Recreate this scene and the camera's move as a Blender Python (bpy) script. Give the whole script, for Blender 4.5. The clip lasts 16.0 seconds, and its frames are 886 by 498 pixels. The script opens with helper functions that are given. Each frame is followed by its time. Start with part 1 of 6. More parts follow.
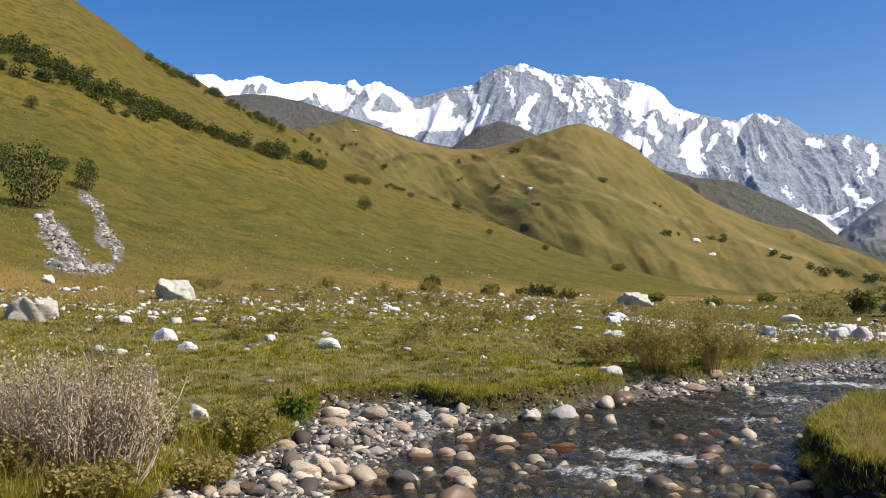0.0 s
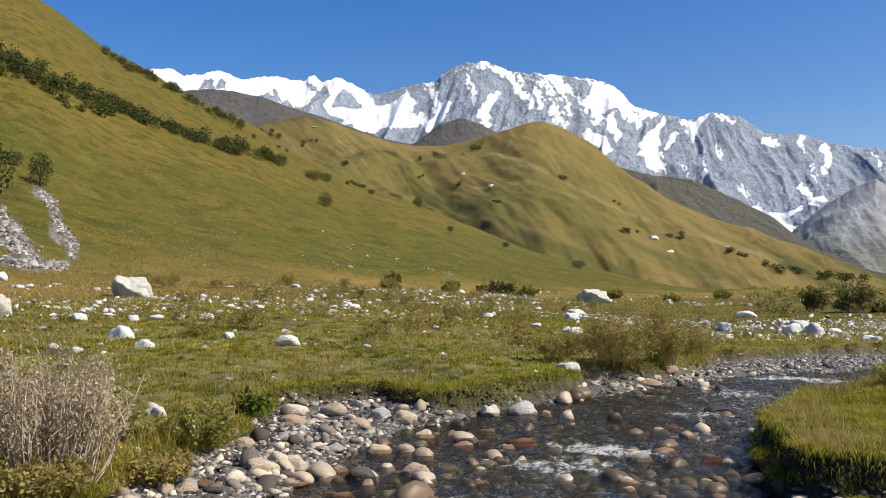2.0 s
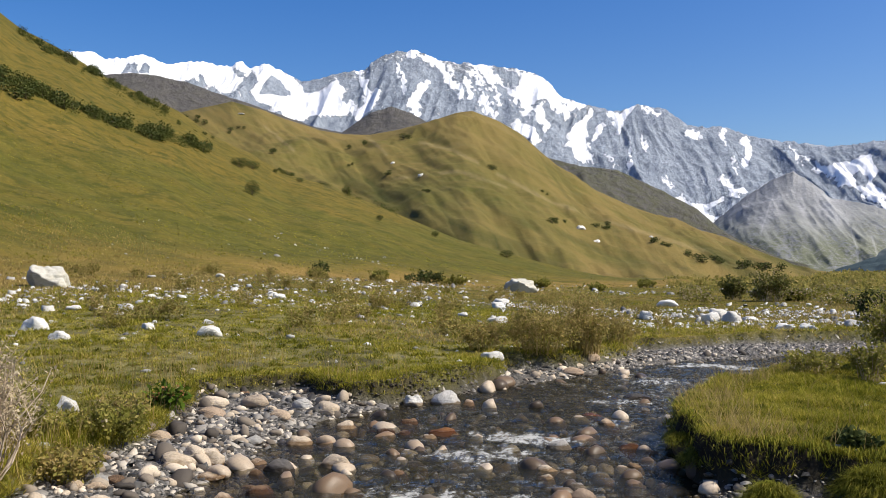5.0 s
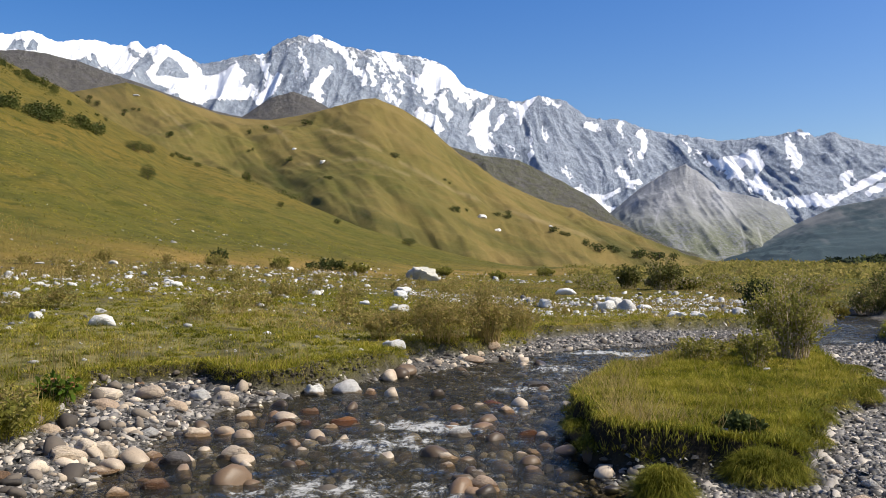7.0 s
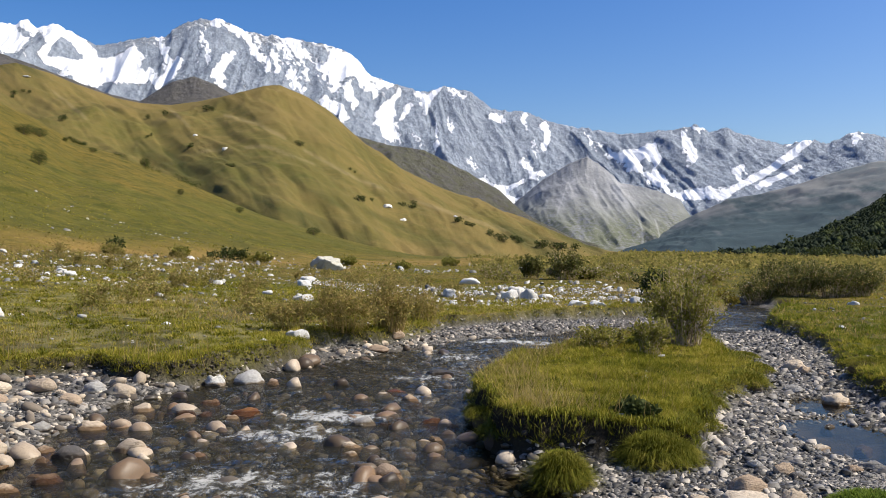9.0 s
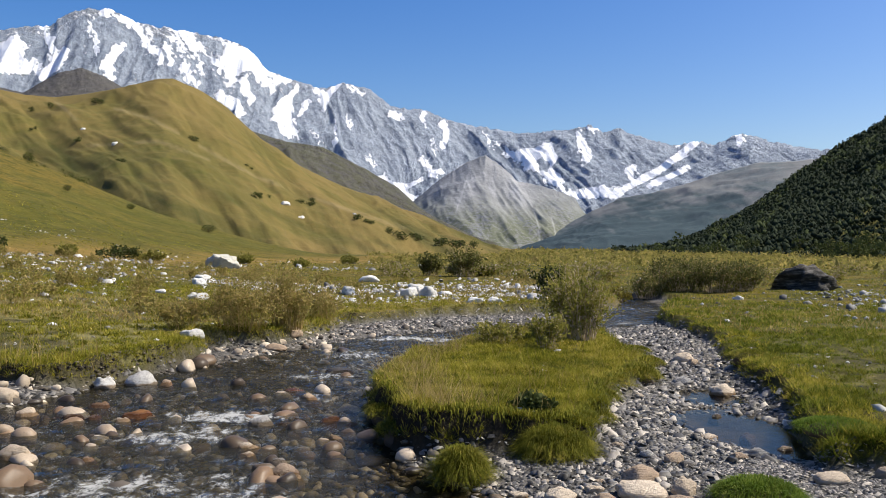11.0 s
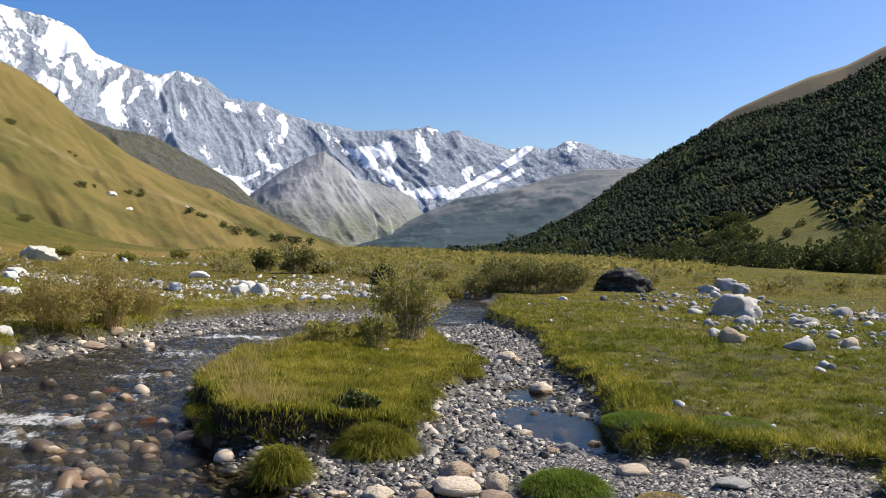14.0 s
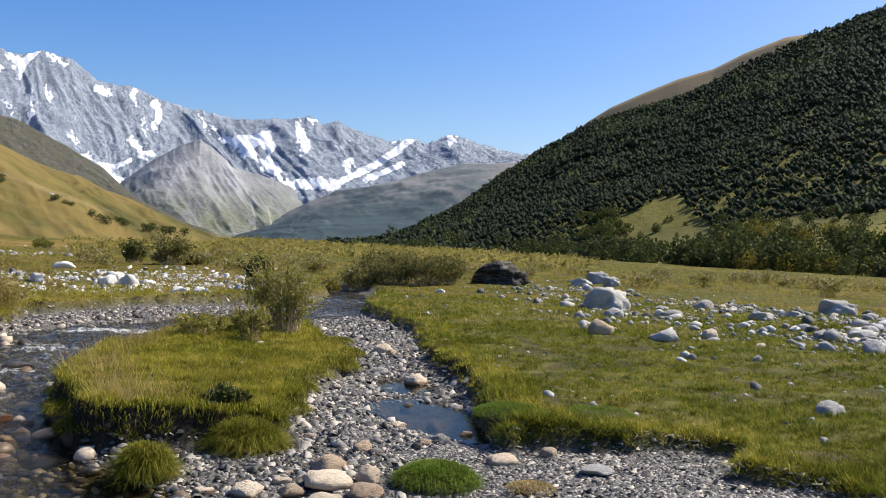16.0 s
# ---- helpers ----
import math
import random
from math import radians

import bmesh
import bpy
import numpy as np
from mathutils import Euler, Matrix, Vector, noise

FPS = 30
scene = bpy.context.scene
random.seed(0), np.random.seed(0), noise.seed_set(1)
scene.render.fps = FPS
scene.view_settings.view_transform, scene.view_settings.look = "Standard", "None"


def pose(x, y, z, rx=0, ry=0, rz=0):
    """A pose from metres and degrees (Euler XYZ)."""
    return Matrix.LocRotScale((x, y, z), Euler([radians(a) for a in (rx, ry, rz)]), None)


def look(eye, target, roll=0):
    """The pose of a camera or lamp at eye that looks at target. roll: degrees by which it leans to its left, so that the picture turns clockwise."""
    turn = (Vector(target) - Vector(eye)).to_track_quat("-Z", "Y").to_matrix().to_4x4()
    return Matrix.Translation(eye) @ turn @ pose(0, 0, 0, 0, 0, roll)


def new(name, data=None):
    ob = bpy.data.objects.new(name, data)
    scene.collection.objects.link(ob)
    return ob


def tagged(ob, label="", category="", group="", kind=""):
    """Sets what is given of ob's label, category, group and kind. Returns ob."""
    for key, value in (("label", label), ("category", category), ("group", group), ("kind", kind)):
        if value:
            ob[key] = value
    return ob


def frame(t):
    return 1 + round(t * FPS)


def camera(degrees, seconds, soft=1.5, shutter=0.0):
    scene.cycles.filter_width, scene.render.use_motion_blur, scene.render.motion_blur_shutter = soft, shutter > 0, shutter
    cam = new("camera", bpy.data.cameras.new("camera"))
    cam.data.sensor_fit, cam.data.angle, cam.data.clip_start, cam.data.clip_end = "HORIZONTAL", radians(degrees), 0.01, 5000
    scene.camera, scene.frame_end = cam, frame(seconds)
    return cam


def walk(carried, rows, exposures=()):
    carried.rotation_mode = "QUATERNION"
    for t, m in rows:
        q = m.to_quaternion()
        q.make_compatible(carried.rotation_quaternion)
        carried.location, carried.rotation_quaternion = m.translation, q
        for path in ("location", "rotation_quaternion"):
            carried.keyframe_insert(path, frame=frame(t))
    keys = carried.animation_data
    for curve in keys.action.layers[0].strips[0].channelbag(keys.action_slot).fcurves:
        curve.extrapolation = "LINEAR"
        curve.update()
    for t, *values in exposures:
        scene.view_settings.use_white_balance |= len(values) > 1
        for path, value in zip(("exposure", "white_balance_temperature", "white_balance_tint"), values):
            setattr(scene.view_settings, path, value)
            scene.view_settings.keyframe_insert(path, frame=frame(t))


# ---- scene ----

# The pan: seconds, eye in metres, then turn to the left, upward tilt and lean in degrees.
PATH = [
    (0.0, -0.099, 0.024, 1.583, 18.92, 2.37, 0.22),
    (0.5, -0.098, 0.019, 1.587, 18.29, 2.35, 0.23),
    (1.0, -0.092, 0.011, 1.586, 17.67, 2.31, 0.23),
    (1.5, -0.085, -0.003, 1.585, 17.06, 2.25, 0.22),
    (2.0, -0.071, -0.013, 1.584, 16.45, 2.19, 0.20),
    (2.5, -0.060, -0.021, 1.586, 15.86, 2.09, 0.22),
    (3.0, -0.053, -0.028, 1.587, 15.26, 1.97, 0.24),
    (5.5, -0.002, 0.038, 1.599, 10.57, 1.37, 0.26),
    (6.0, -0.010, 0.036, 1.604, 8.85, 1.19, 0.36),
    (6.5, -0.016, 0.034, 1.606, 7.31, 1.00, 0.43),
    (7.0, -0.012, 0.031, 1.604, 5.84, 0.80, 0.48),
    (7.5, -0.008, 0.031, 1.602, 4.36, 0.58, 0.51),
    (8.0, -0.004, 0.027, 1.602, 2.87, 0.40, 0.56),
    (8.5, 0.001, 0.010, 1.605, 1.37, 0.27, 0.60),
    (9.0, -0.002, 0.010, 1.602, -0.14, 0.21, 0.67),
    (11.5, -0.003, 0.029, 1.593, -8.20, 0.10, 0.59),
    (12.0, 0.013, 0.020, 1.598, -9.96, 0.08, 0.71),
    (12.5, 0.030, -0.000, 1.603, -11.66, 0.12, 0.97),
    (13.0, 0.048, -0.015, 1.605, -13.26, 0.18, 1.27),
    (13.5, 0.063, -0.029, 1.611, -14.93, 0.20, 1.53),
    (14.0, 0.075, -0.035, 1.612, -16.72, 0.20, 1.75),
    (14.5, 0.088, -0.037, 1.611, -18.61, 0.16, 1.90),
    (15.0, 0.089, -0.041, 1.612, -20.51, 0.10, 2.11),
    (15.5, 0.099, -0.044, 1.613, -22.40, 0.04, 2.20),
    (16.0, 0.113, -0.054, 1.617, -24.29, -0.02, 2.27),
]


def heading(yaw, pitch):
    a, b = radians(yaw), radians(pitch)
    return Vector((-math.sin(a) * math.cos(b), math.cos(a) * math.cos(b), math.sin(b)))


cam = camera(52.00, 16.0, soft=0.7)
walk(cam, [(t, look((x, y, z), Vector((x, y, z)) + 100 * heading(yaw, pitch), roll)) for t, x, y, z, yaw, pitch, roll in PATH], [(0, 0.28), (8, 0.29), (12, 0.35), (14, 0.42), (16, 0.50)])

# ---- light ----
SUN_AZ, SUN_EL = 90.0, 48.0
world = bpy.data.worlds.new("sky")
scene.world = world
world.use_nodes = True
wn, wl = world.node_tree.nodes, world.node_tree.links
sky = wn.new("ShaderNodeTexSky")
sky.sky_type = "NISHITA"
sky.sun_disc = False
sky.sun_elevation, sky.sun_rotation = radians(SUN_EL), radians(SUN_AZ)
sky.altitude, sky.air_density, sky.dust_density, sky.ozone_density = 600, 1.0, 2.6, 2.2
wn["Background"].inputs["Strength"].default_value = 0.12
deep = wn.new("ShaderNodeHueSaturation")
deep.inputs["Saturation"].default_value = 1.45
deep.inputs["Hue"].default_value = 0.5125
wl.new(sky.outputs[0], deep.inputs["Color"])
wl.new(deep.outputs[0], wn["Background"].inputs["Color"])
sun = new("sun", bpy.data.lights.new("sun", "SUN"))
sun.data.energy, sun.data.angle, sun.data.color = 5.0, radians(0.55), (1.0, 0.935, 0.82)
sun_dir = Vector((math.sin(radians(SUN_AZ)) * math.cos(radians(SUN_EL)), math.cos(radians(SUN_AZ)) * math.cos(radians(SUN_EL)), math.sin(radians(SUN_EL))))
sun.matrix_world = look(sun_dir * 50, (0, 0, 0))

# ---- tools ----
rng = np.random.default_rng(7)


def vnoise(x, y, seed=0):
    """Smooth value noise, 0 to 1."""
    x, y = np.asarray(x, float), np.asarray(y, float)
    xi, yi = np.floor(x).astype(np.int64), np.floor(y).astype(np.int64)
    fx, fy = x - xi, y - yi
    fx, fy = fx * fx * fx * (fx * (fx * 6 - 15) + 10), fy * fy * fy * (fy * (fy * 6 - 15) + 10)

    def lattice(i, j):
        h = (i * 374761393 + j * 668265263 + seed * 974711) & 0x7FFFFFFF
        h = ((h ^ (h >> 13)) * 1274126177) & 0x7FFFFFFF
        return ((h ^ (h >> 16)) & 0xFFFF) / 65535.0

    a, b, c, d = lattice(xi, yi), lattice(xi + 1, yi), lattice(xi, yi + 1), lattice(xi + 1, yi + 1)
    return (a * (1 - fx) + b * fx) * (1 - fy) + (c * (1 - fx) + d * fx) * fy


def fbm(x, y, octaves=4, seed=0, gain=0.5):
    total, amp, norm = 0.0, 1.0, 0.0
    for k in range(octaves):
        total = total + amp * vnoise(x * 2.03**k + 17.3 * k, y * 2.03**k - 9.1 * k, seed + k)
        norm += amp
        amp *= gain
    return total / norm


def ridged(x, y, octaves=4, seed=0, gain=0.5):
    total, amp, norm = 0.0, 1.0, 0.0
    for k in range(octaves):
        total = total + amp * (1 - np.abs(2 * vnoise(x * 2.07**k + 5.7 * k, y * 2.07**k + 3.3 * k, seed + k) - 1))
        norm += amp
        amp *= gain
    return total / norm


def smooth(a, b, x):
    t = np.clip((x - a) / (b - a), 0, 1)
    return t * t * (3 - 2 * t)


def outline_distance(poly, x, y, closed=True):
    """Distance to a plan outline; for a closed one, positive inside."""
    p = np.array(poly, float)
    best, inside = np.full(x.shape, 1e9), np.zeros(x.shape, bool)
    for k in range(len(p) if closed else len(p) - 1):
        (ax, ay), (bx, by) = p[k], p[(k + 1) % len(p)]
        dx, dy = bx - ax, by - ay
        t = np.clip(((x - ax) * dx + (y - ay) * dy) / (dx * dx + dy * dy), 0, 1)
        best = np.minimum(best, np.hypot(x - ax - t * dx, y - ay - t * dy))
        if closed and dy:
            inside ^= ((ay > y) != (by > y)) & (x < dx * (y - ay) / dy + ax)
    return np.where(inside, best, -best) if closed else best


def mesh_of(name, verts, faces, materials, attributes=None, flat=False):
    """A mesh from arrays: verts n x 3, faces m x k corners."""
    me = bpy.data.meshes.new(name)
    verts, faces = np.asarray(verts, np.float32), np.asarray(faces, np.int32)
    m, k = faces.shape
    me.vertices.add(len(verts))
    me.vertices.foreach_set("co", verts.ravel())
    me.loops.add(m * k)
    me.loops.foreach_set("vertex_index", faces.ravel())
    me.polygons.add(m)
    me.polygons.foreach_set("loop_start", np.arange(0, m * k, k, dtype=np.int32))
    if not flat:
        me.polygons.foreach_set("use_smooth", np.ones(m, bool))
    for key, value in (attributes or {}).items():
        me.attributes.new(key, "FLOAT", "POINT").data.foreach_set("value", np.asarray(value, np.float32).ravel())
    me.update(calc_edges=True)
    for mat in materials if isinstance(materials, (list, tuple)) else [materials]:
        me.materials.append(mat)
    return me


def grid_faces(rows, cols):
    i = np.arange(rows * cols).reshape(rows, cols)
    return np.stack([i[:-1, :-1], i[:-1, 1:], i[1:, 1:], i[1:, :-1]], -1).reshape(-1, 4)


def part(name, me, parent, label=""):
    ob = new(name, me)
    ob.parent = parent
    return tagged(ob, label)


# ---- materials ----
class Shader:
    """A small writer of node trees."""

    def __init__(self, name, rough=0.9, specular=0.3):
        self.mat = bpy.data.materials.new(name)
        self.mat.use_nodes = True
        self.tree = self.mat.node_tree
        self.bsdf = self.tree.nodes["Principled BSDF"]
        self.bsdf.inputs["Roughness"].default_value = rough
        self.bsdf.inputs["Specular IOR Level"].default_value = specular

    def node(self, kind, **values):
        n = self.tree.nodes.new(kind)
        for key, value in values.items():
            setattr(n, key, value)
        return n

    def feed(self, socket, value):
        if hasattr(value, "is_output"):
            self.tree.links.new(value, socket)
        elif value is not None:
            socket.default_value = value

    def place(self, stretch=(1, 1, 1), own=False):
        src = self.node("ShaderNodeTexCoord").outputs["Object"] if own else self.node("ShaderNodeNewGeometry").outputs["Position"]
        m = self.node("ShaderNodeMapping")
        self.feed(m.inputs["Vector"], src)
        m.inputs["Scale"].default_value = stretch
        return m.outputs[0]

    def noise(self, scale, detail=4, rough=0.55, stretch=(1, 1, 1), own=False):
        n = self.node("ShaderNodeTexNoise")
        self.feed(n.inputs["Vector"], self.place(stretch, own))
        n.inputs["Scale"].default_value, n.inputs["Detail"].default_value, n.inputs["Roughness"].default_value = scale, detail, rough
        return n.outputs["Fac"]

    def cells(self, scale, stretch=(1, 1, 1), own=False, feature="F1", output="Distance"):
        n = self.node("ShaderNodeTexVoronoi", feature=feature)
        self.feed(n.inputs["Vector"], self.place(stretch, own))
        n.inputs["Scale"].default_value = scale
        return n.outputs[output]

    def attribute(self, name):
        return self.node("ShaderNodeAttribute", attribute_name=name).outputs["Fac"]

    def random(self, kind="object"):
        if kind == "object":
            return self.node("ShaderNodeObjectInfo").outputs["Random"]
        return self.node("ShaderNodeNewGeometry").outputs["Random Per Island"]

    def steps(self, fac, low, high):
        n = self.node("ShaderNodeMapRange", interpolation_type="SMOOTHSTEP")
        self.feed(n.inputs["Value"], fac)
        n.inputs["From Min"].default_value, n.inputs["From Max"].default_value = low, high
        return n.outputs[0]

    def math(self, how, a, b=None):
        n = self.node("ShaderNodeMath", operation=how)
        self.feed(n.inputs[0], a)
        self.feed(n.inputs[1], b)
        return n.outputs[0]

    def ramp(self, fac, *stops):
        n = self.node("ShaderNodeValToRGB")
        while len(n.color_ramp.elements) < len(stops):
            n.color_ramp.elements.new(0.5)
        for e, (p, c) in zip(n.color_ramp.elements, stops):
            e.position, e.color = p, (*c, 1)
        self.feed(n.inputs[0], fac)
        return n.outputs[0]

    def mix(self, fac, a, b, how="MIX"):
        n = self.node("ShaderNodeMix", data_type="RGBA", blend_type=how)
        self.feed(n.inputs[0], fac)
        self.feed(n.inputs[6], (*a, 1) if isinstance(a, tuple) else a)
        self.feed(n.inputs[7], (*b, 1) if isinstance(b, tuple) else b)
        return n.outputs[2]

    def bump(self, height, strength=0.5, distance=0.02):
        n = self.node("ShaderNodeBump")
        self.feed(n.inputs["Height"], height)
        n.inputs["Strength"].default_value, n.inputs["Distance"].default_value = strength, distance
        self.feed(self.bsdf.inputs["Normal"], n.outputs[0])
        return n.outputs[0]

    def done(self, color, rough=None):
        self.feed(self.bsdf.inputs["Base Color"], (*color, 1) if isinstance(color, tuple) else color)
        self.feed(self.bsdf.inputs["Roughness"], rough)
        return self.mat


def ground_material():
    s = Shader("meadow_and_river_bed", 0.95, 0.15)
    n1, n2, n3 = s.noise(0.35, 5), s.noise(3.0, 6, 0.65), s.noise(28.0, 4, 0.7)
    wide = s.noise(0.05, 4)
    grass = s.ramp(s.math("ADD", s.math("MULTIPLY", n1, 0.5), s.math("MULTIPLY", n2, 0.5)), (0.28, (0.036, 0.038, 0.004)), (0.48, (0.074, 0.073, 0.007)), (0.62, (0.112, 0.098, 0.012)), (0.78, (0.19, 0.14, 0.032)))
    grass = s.mix(s.math("MULTIPLY", s.steps(n3, 0.45, 0.75), 0.4), grass, (0.19, 0.155, 0.045))
    dry = s.ramp(s.math("ADD", s.math("MULTIPLY", n2, 0.6), s.math("MULTIPLY", wide, 0.4)), (0.3, (0.075, 0.064, 0.008)), (0.5, (0.132, 0.096, 0.015)), (0.7, (0.215, 0.142, 0.028)))
    mottle = s.noise(0.5, 7, 0.72)
    dry = s.mix(s.math("MULTIPLY", s.steps(mottle, 0.47, 0.60), 0.6), dry, (0.072, 0.066, 0.009))
    grass = s.mix(s.attribute("dry"), grass, dry)
    tuft = s.noise(1.1, 6, 0.75)
    grass = s.mix(s.math("MULTIPLY", s.steps(mottle, 0.47, 0.60), 0.65), grass, (0.046, 0.05, 0.006))
    grass = s.mix(s.math("MULTIPLY", s.steps(tuft, 0.52, 0.66), 0.6), grass, (0.05, 0.055, 0.012))
    grass = s.mix(s.math("MULTIPLY", s.steps(s.noise(2.3, 5, 0.75), 0.56, 0.7), 0.35), grass, (0.34, 0.25, 0.09))
    grass = s.mix(s.math("MULTIPLY", s.attribute("toe"), 0.65), grass, s.mix(n2, (0.19, 0.12, 0.03), (0.37, 0.235, 0.07)))
    grass = s.mix(s.math("MULTIPLY", s.attribute("thatch"), s.steps(n2, 0.3, 0.6)), grass, s.mix(n3, (0.16, 0.14, 0.05), (0.36, 0.31, 0.14)))
    slate = s.ramp(s.cells(26.0, (1, 1.6, 1), output="Color"), (0.2, (0.05, 0.048, 0.044)), (0.6, (0.15, 0.142, 0.13)), (0.95, (0.34, 0.315, 0.28)))
    slate = s.mix(s.steps(n2, 0.4, 0.7), slate, (0.15, 0.135, 0.115))
    wet = s.mix(s.steps(n2, 0.35, 0.7), (0.032, 0.028, 0.019), (0.12, 0.092, 0.05))
    bed = s.mix(s.attribute("wet"), slate, wet)
    # Bank earth, kept near black so its colour also holds the undercut's shade.
    soil_shade = s.mix(n3, (0.010, 0.008, 0.006), (0.04, 0.031, 0.021))
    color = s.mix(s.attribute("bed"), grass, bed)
    color = s.mix(s.attribute("soil_shade"), color, soil_shade)
    color = s.mix(s.attribute("scree"), color, s.mix(s.steps(s.noise(2.6, 6, 0.8), 0.4, 0.6), (0.09, 0.078, 0.062), (0.27, 0.255, 0.235)))
    s.bump(s.math("ADD", n3, s.math("MULTIPLY", n2, 1.5)), 0.7, 0.06)
    return s.done(color)


def hill_material(name, tan, green, dark, gully_dark=0.5, fine=1.0, patch=None):
    """Grazed slope: green and straw patches drawn out down the fall, tracks and tufts."""
    s = Shader(name, 0.95, 0.1)
    wide, mid, tuft = s.noise(0.012 * fine, 5), s.noise(0.09 * fine, 6, 0.62), s.noise(0.9 * fine, 5, 0.7)
    f = s.math("ADD", s.math("MULTIPLY", mid, 0.55), s.math("MULTIPLY", wide, 0.45))
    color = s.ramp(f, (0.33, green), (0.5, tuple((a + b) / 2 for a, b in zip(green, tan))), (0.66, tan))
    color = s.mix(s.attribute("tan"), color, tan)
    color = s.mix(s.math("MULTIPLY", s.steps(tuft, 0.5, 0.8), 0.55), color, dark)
    # Mixes in the dark tone along hollows and folds.
    color = s.mix(s.math("MULTIPLY", s.attribute("gully_dark"), gully_dark), color, dark)
    if patch:
        color = s.mix(s.attribute("bare"), color, patch)
    speck = s.math("MULTIPLY", s.steps(s.noise(1.6 * fine, 3, 0.8), 0.64, 0.72), 0.6)
    color = s.mix(speck, color, tuple(min(1, c * 1.7) for c in tan))
    s.bump(s.math("ADD", tuft, s.math("MULTIPLY", mid, 2.0)), 0.8, 0.6)
    return s.done(color)


def alpine_material(name, light, dark, scale=1.0):
    """Grey rock in steep ribs with snow in the couloirs."""
    s = Shader(name, 0.9, 0.2)
    big, fine = s.noise(0.004 * scale, 8, 0.68), s.noise(0.03 * scale, 8, 0.75)
    strata = s.noise(0.014 * scale, 8, 0.74, (1.0, 1.0, 0.3))
    crack = s.noise(0.05 * scale, 6, 0.7, (1.0, 0.6, 0.22))
    f = s.math("ADD", s.math("ADD", s.math("MULTIPLY", big, 0.2), s.math("MULTIPLY", crack, 0.25)), s.math("ADD", s.math("MULTIPLY", fine, 0.25), s.math("MULTIPLY", strata, 0.3)))
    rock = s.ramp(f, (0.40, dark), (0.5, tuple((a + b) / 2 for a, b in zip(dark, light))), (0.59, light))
    snow_edge = s.math("ADD", s.attribute("snow"), s.math("ADD", s.math("MULTIPLY", s.math("SUBTRACT", fine, 0.5), 0.6), s.math("MULTIPLY", s.math("SUBTRACT", s.noise(0.05 * scale, 6, 0.78, (1.0, 1.0, 0.4)), 0.5), 1.25)))
    mask = s.steps(snow_edge, 0.45, 0.56)
    color = s.mix(mask, rock, s.mix(big, (0.78, 0.80, 0.83), (0.88, 0.885, 0.90)))
    green = s.math("MULTIPLY", s.attribute("green"), s.steps(fine, 0.35, 0.6))
    color = s.mix(green, color, (0.115, 0.115, 0.055))
    relief = s.math("ADD", s.math("MULTIPLY", strata, 1.6), s.math("ADD", s.math("MULTIPLY", fine, 0.8), s.math("MULTIPLY", crack, 0.5)))
    s.bump(s.math("MULTIPLY", relief, s.math("SUBTRACT", 1.0, s.math("MULTIPLY", mask, 0.75))), 1.0, 24.0 / scale)
    return s.done(color)


def scree_material(name):
    """Fans of grey scree in long streaks down the fall, greening towards the foot."""
    s = Shader(name, 0.95, 0.1)
    grain, wide = s.noise(0.09, 7, 0.7), s.noise(0.012, 5, 0.6)
    f = s.math("ADD", s.math("MULTIPLY", s.attribute("streak"), 0.22), s.math("ADD", s.math("MULTIPLY", grain, 0.33), s.math("MULTIPLY", wide, 0.45)))
    color = s.ramp(f, (0.36, (0.15, 0.16, 0.175)), (0.5, (0.235, 0.24, 0.245)), (0.64, (0.34, 0.345, 0.35)))
    color = s.mix(s.math("MULTIPLY", s.attribute("green"), s.steps(s.math("ADD", grain, s.math("MULTIPLY", s.attribute("streak"), 0.3)), 0.45, 0.75)), color, (0.125, 0.135, 0.085))
    color = s.mix(s.attribute("rill"), color, (0.42, 0.42, 0.41))
    s.bump(grain, 0.5, 9.0)
    return s.done(color)


def stone_material(name, pale, mid, dark, tint=0.5):
    """River-worn stone: blotches, veins and grain, and a wet dark rim where the stream laps at it."""
    s = Shader(name, 0.85, 0.25)
    r = s.random()
    base = s.ramp(r, (0.0, dark), (0.35, mid), (0.75, pale), (1.0, tuple(c * 0.8 for c in pale)))
    grain, blot = s.noise(60.0, 5, 0.7), s.noise(5.0, 6, 0.65, own=True)
    base = s.mix(s.math("MULTIPLY", s.steps(blot, 0.45, 0.62), tint * 0.7), base, tuple(c * q for c, q in zip(mid, (0.66, 0.58, 0.48))))
    base = s.mix(s.math("MULTIPLY", s.steps(grain, 0.45, 0.75), 0.35), base, tuple(c * 0.5 for c in mid))
    vein = s.noise(2.2, 7, 0.72, (1, 1, 3), own=True)
    base = s.mix(s.math("MULTIPLY", s.steps(vein, 0.53, 0.66), 0.3), base, tuple(c * 0.42 for c in mid))
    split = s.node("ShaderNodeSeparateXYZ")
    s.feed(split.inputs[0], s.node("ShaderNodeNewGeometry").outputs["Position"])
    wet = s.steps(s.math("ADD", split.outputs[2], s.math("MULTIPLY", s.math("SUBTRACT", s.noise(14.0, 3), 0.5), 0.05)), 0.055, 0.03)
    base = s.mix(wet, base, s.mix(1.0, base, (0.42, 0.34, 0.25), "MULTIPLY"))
    s.bump(s.math("ADD", s.math("MULTIPLY", grain, 0.4), s.math("ADD", blot, vein)), 0.8, 0.03)
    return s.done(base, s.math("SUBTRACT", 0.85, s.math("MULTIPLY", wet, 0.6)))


def pebble_material(name, stops, wet=False, gloss=0.75):
    s = Shader(name, 0.4 if wet else gloss, 0.5 if wet else 0.22)
    base = s.ramp(s.random("island"), *stops)
    grain = s.noise(70.0, 4, 0.7)
    base = s.mix(s.math("MULTIPLY", s.steps(grain, 0.45, 0.75), 0.4), base, (0.07, 0.065, 0.06))
    s.bump(grain, 0.4, 0.006)
    return s.done(base)


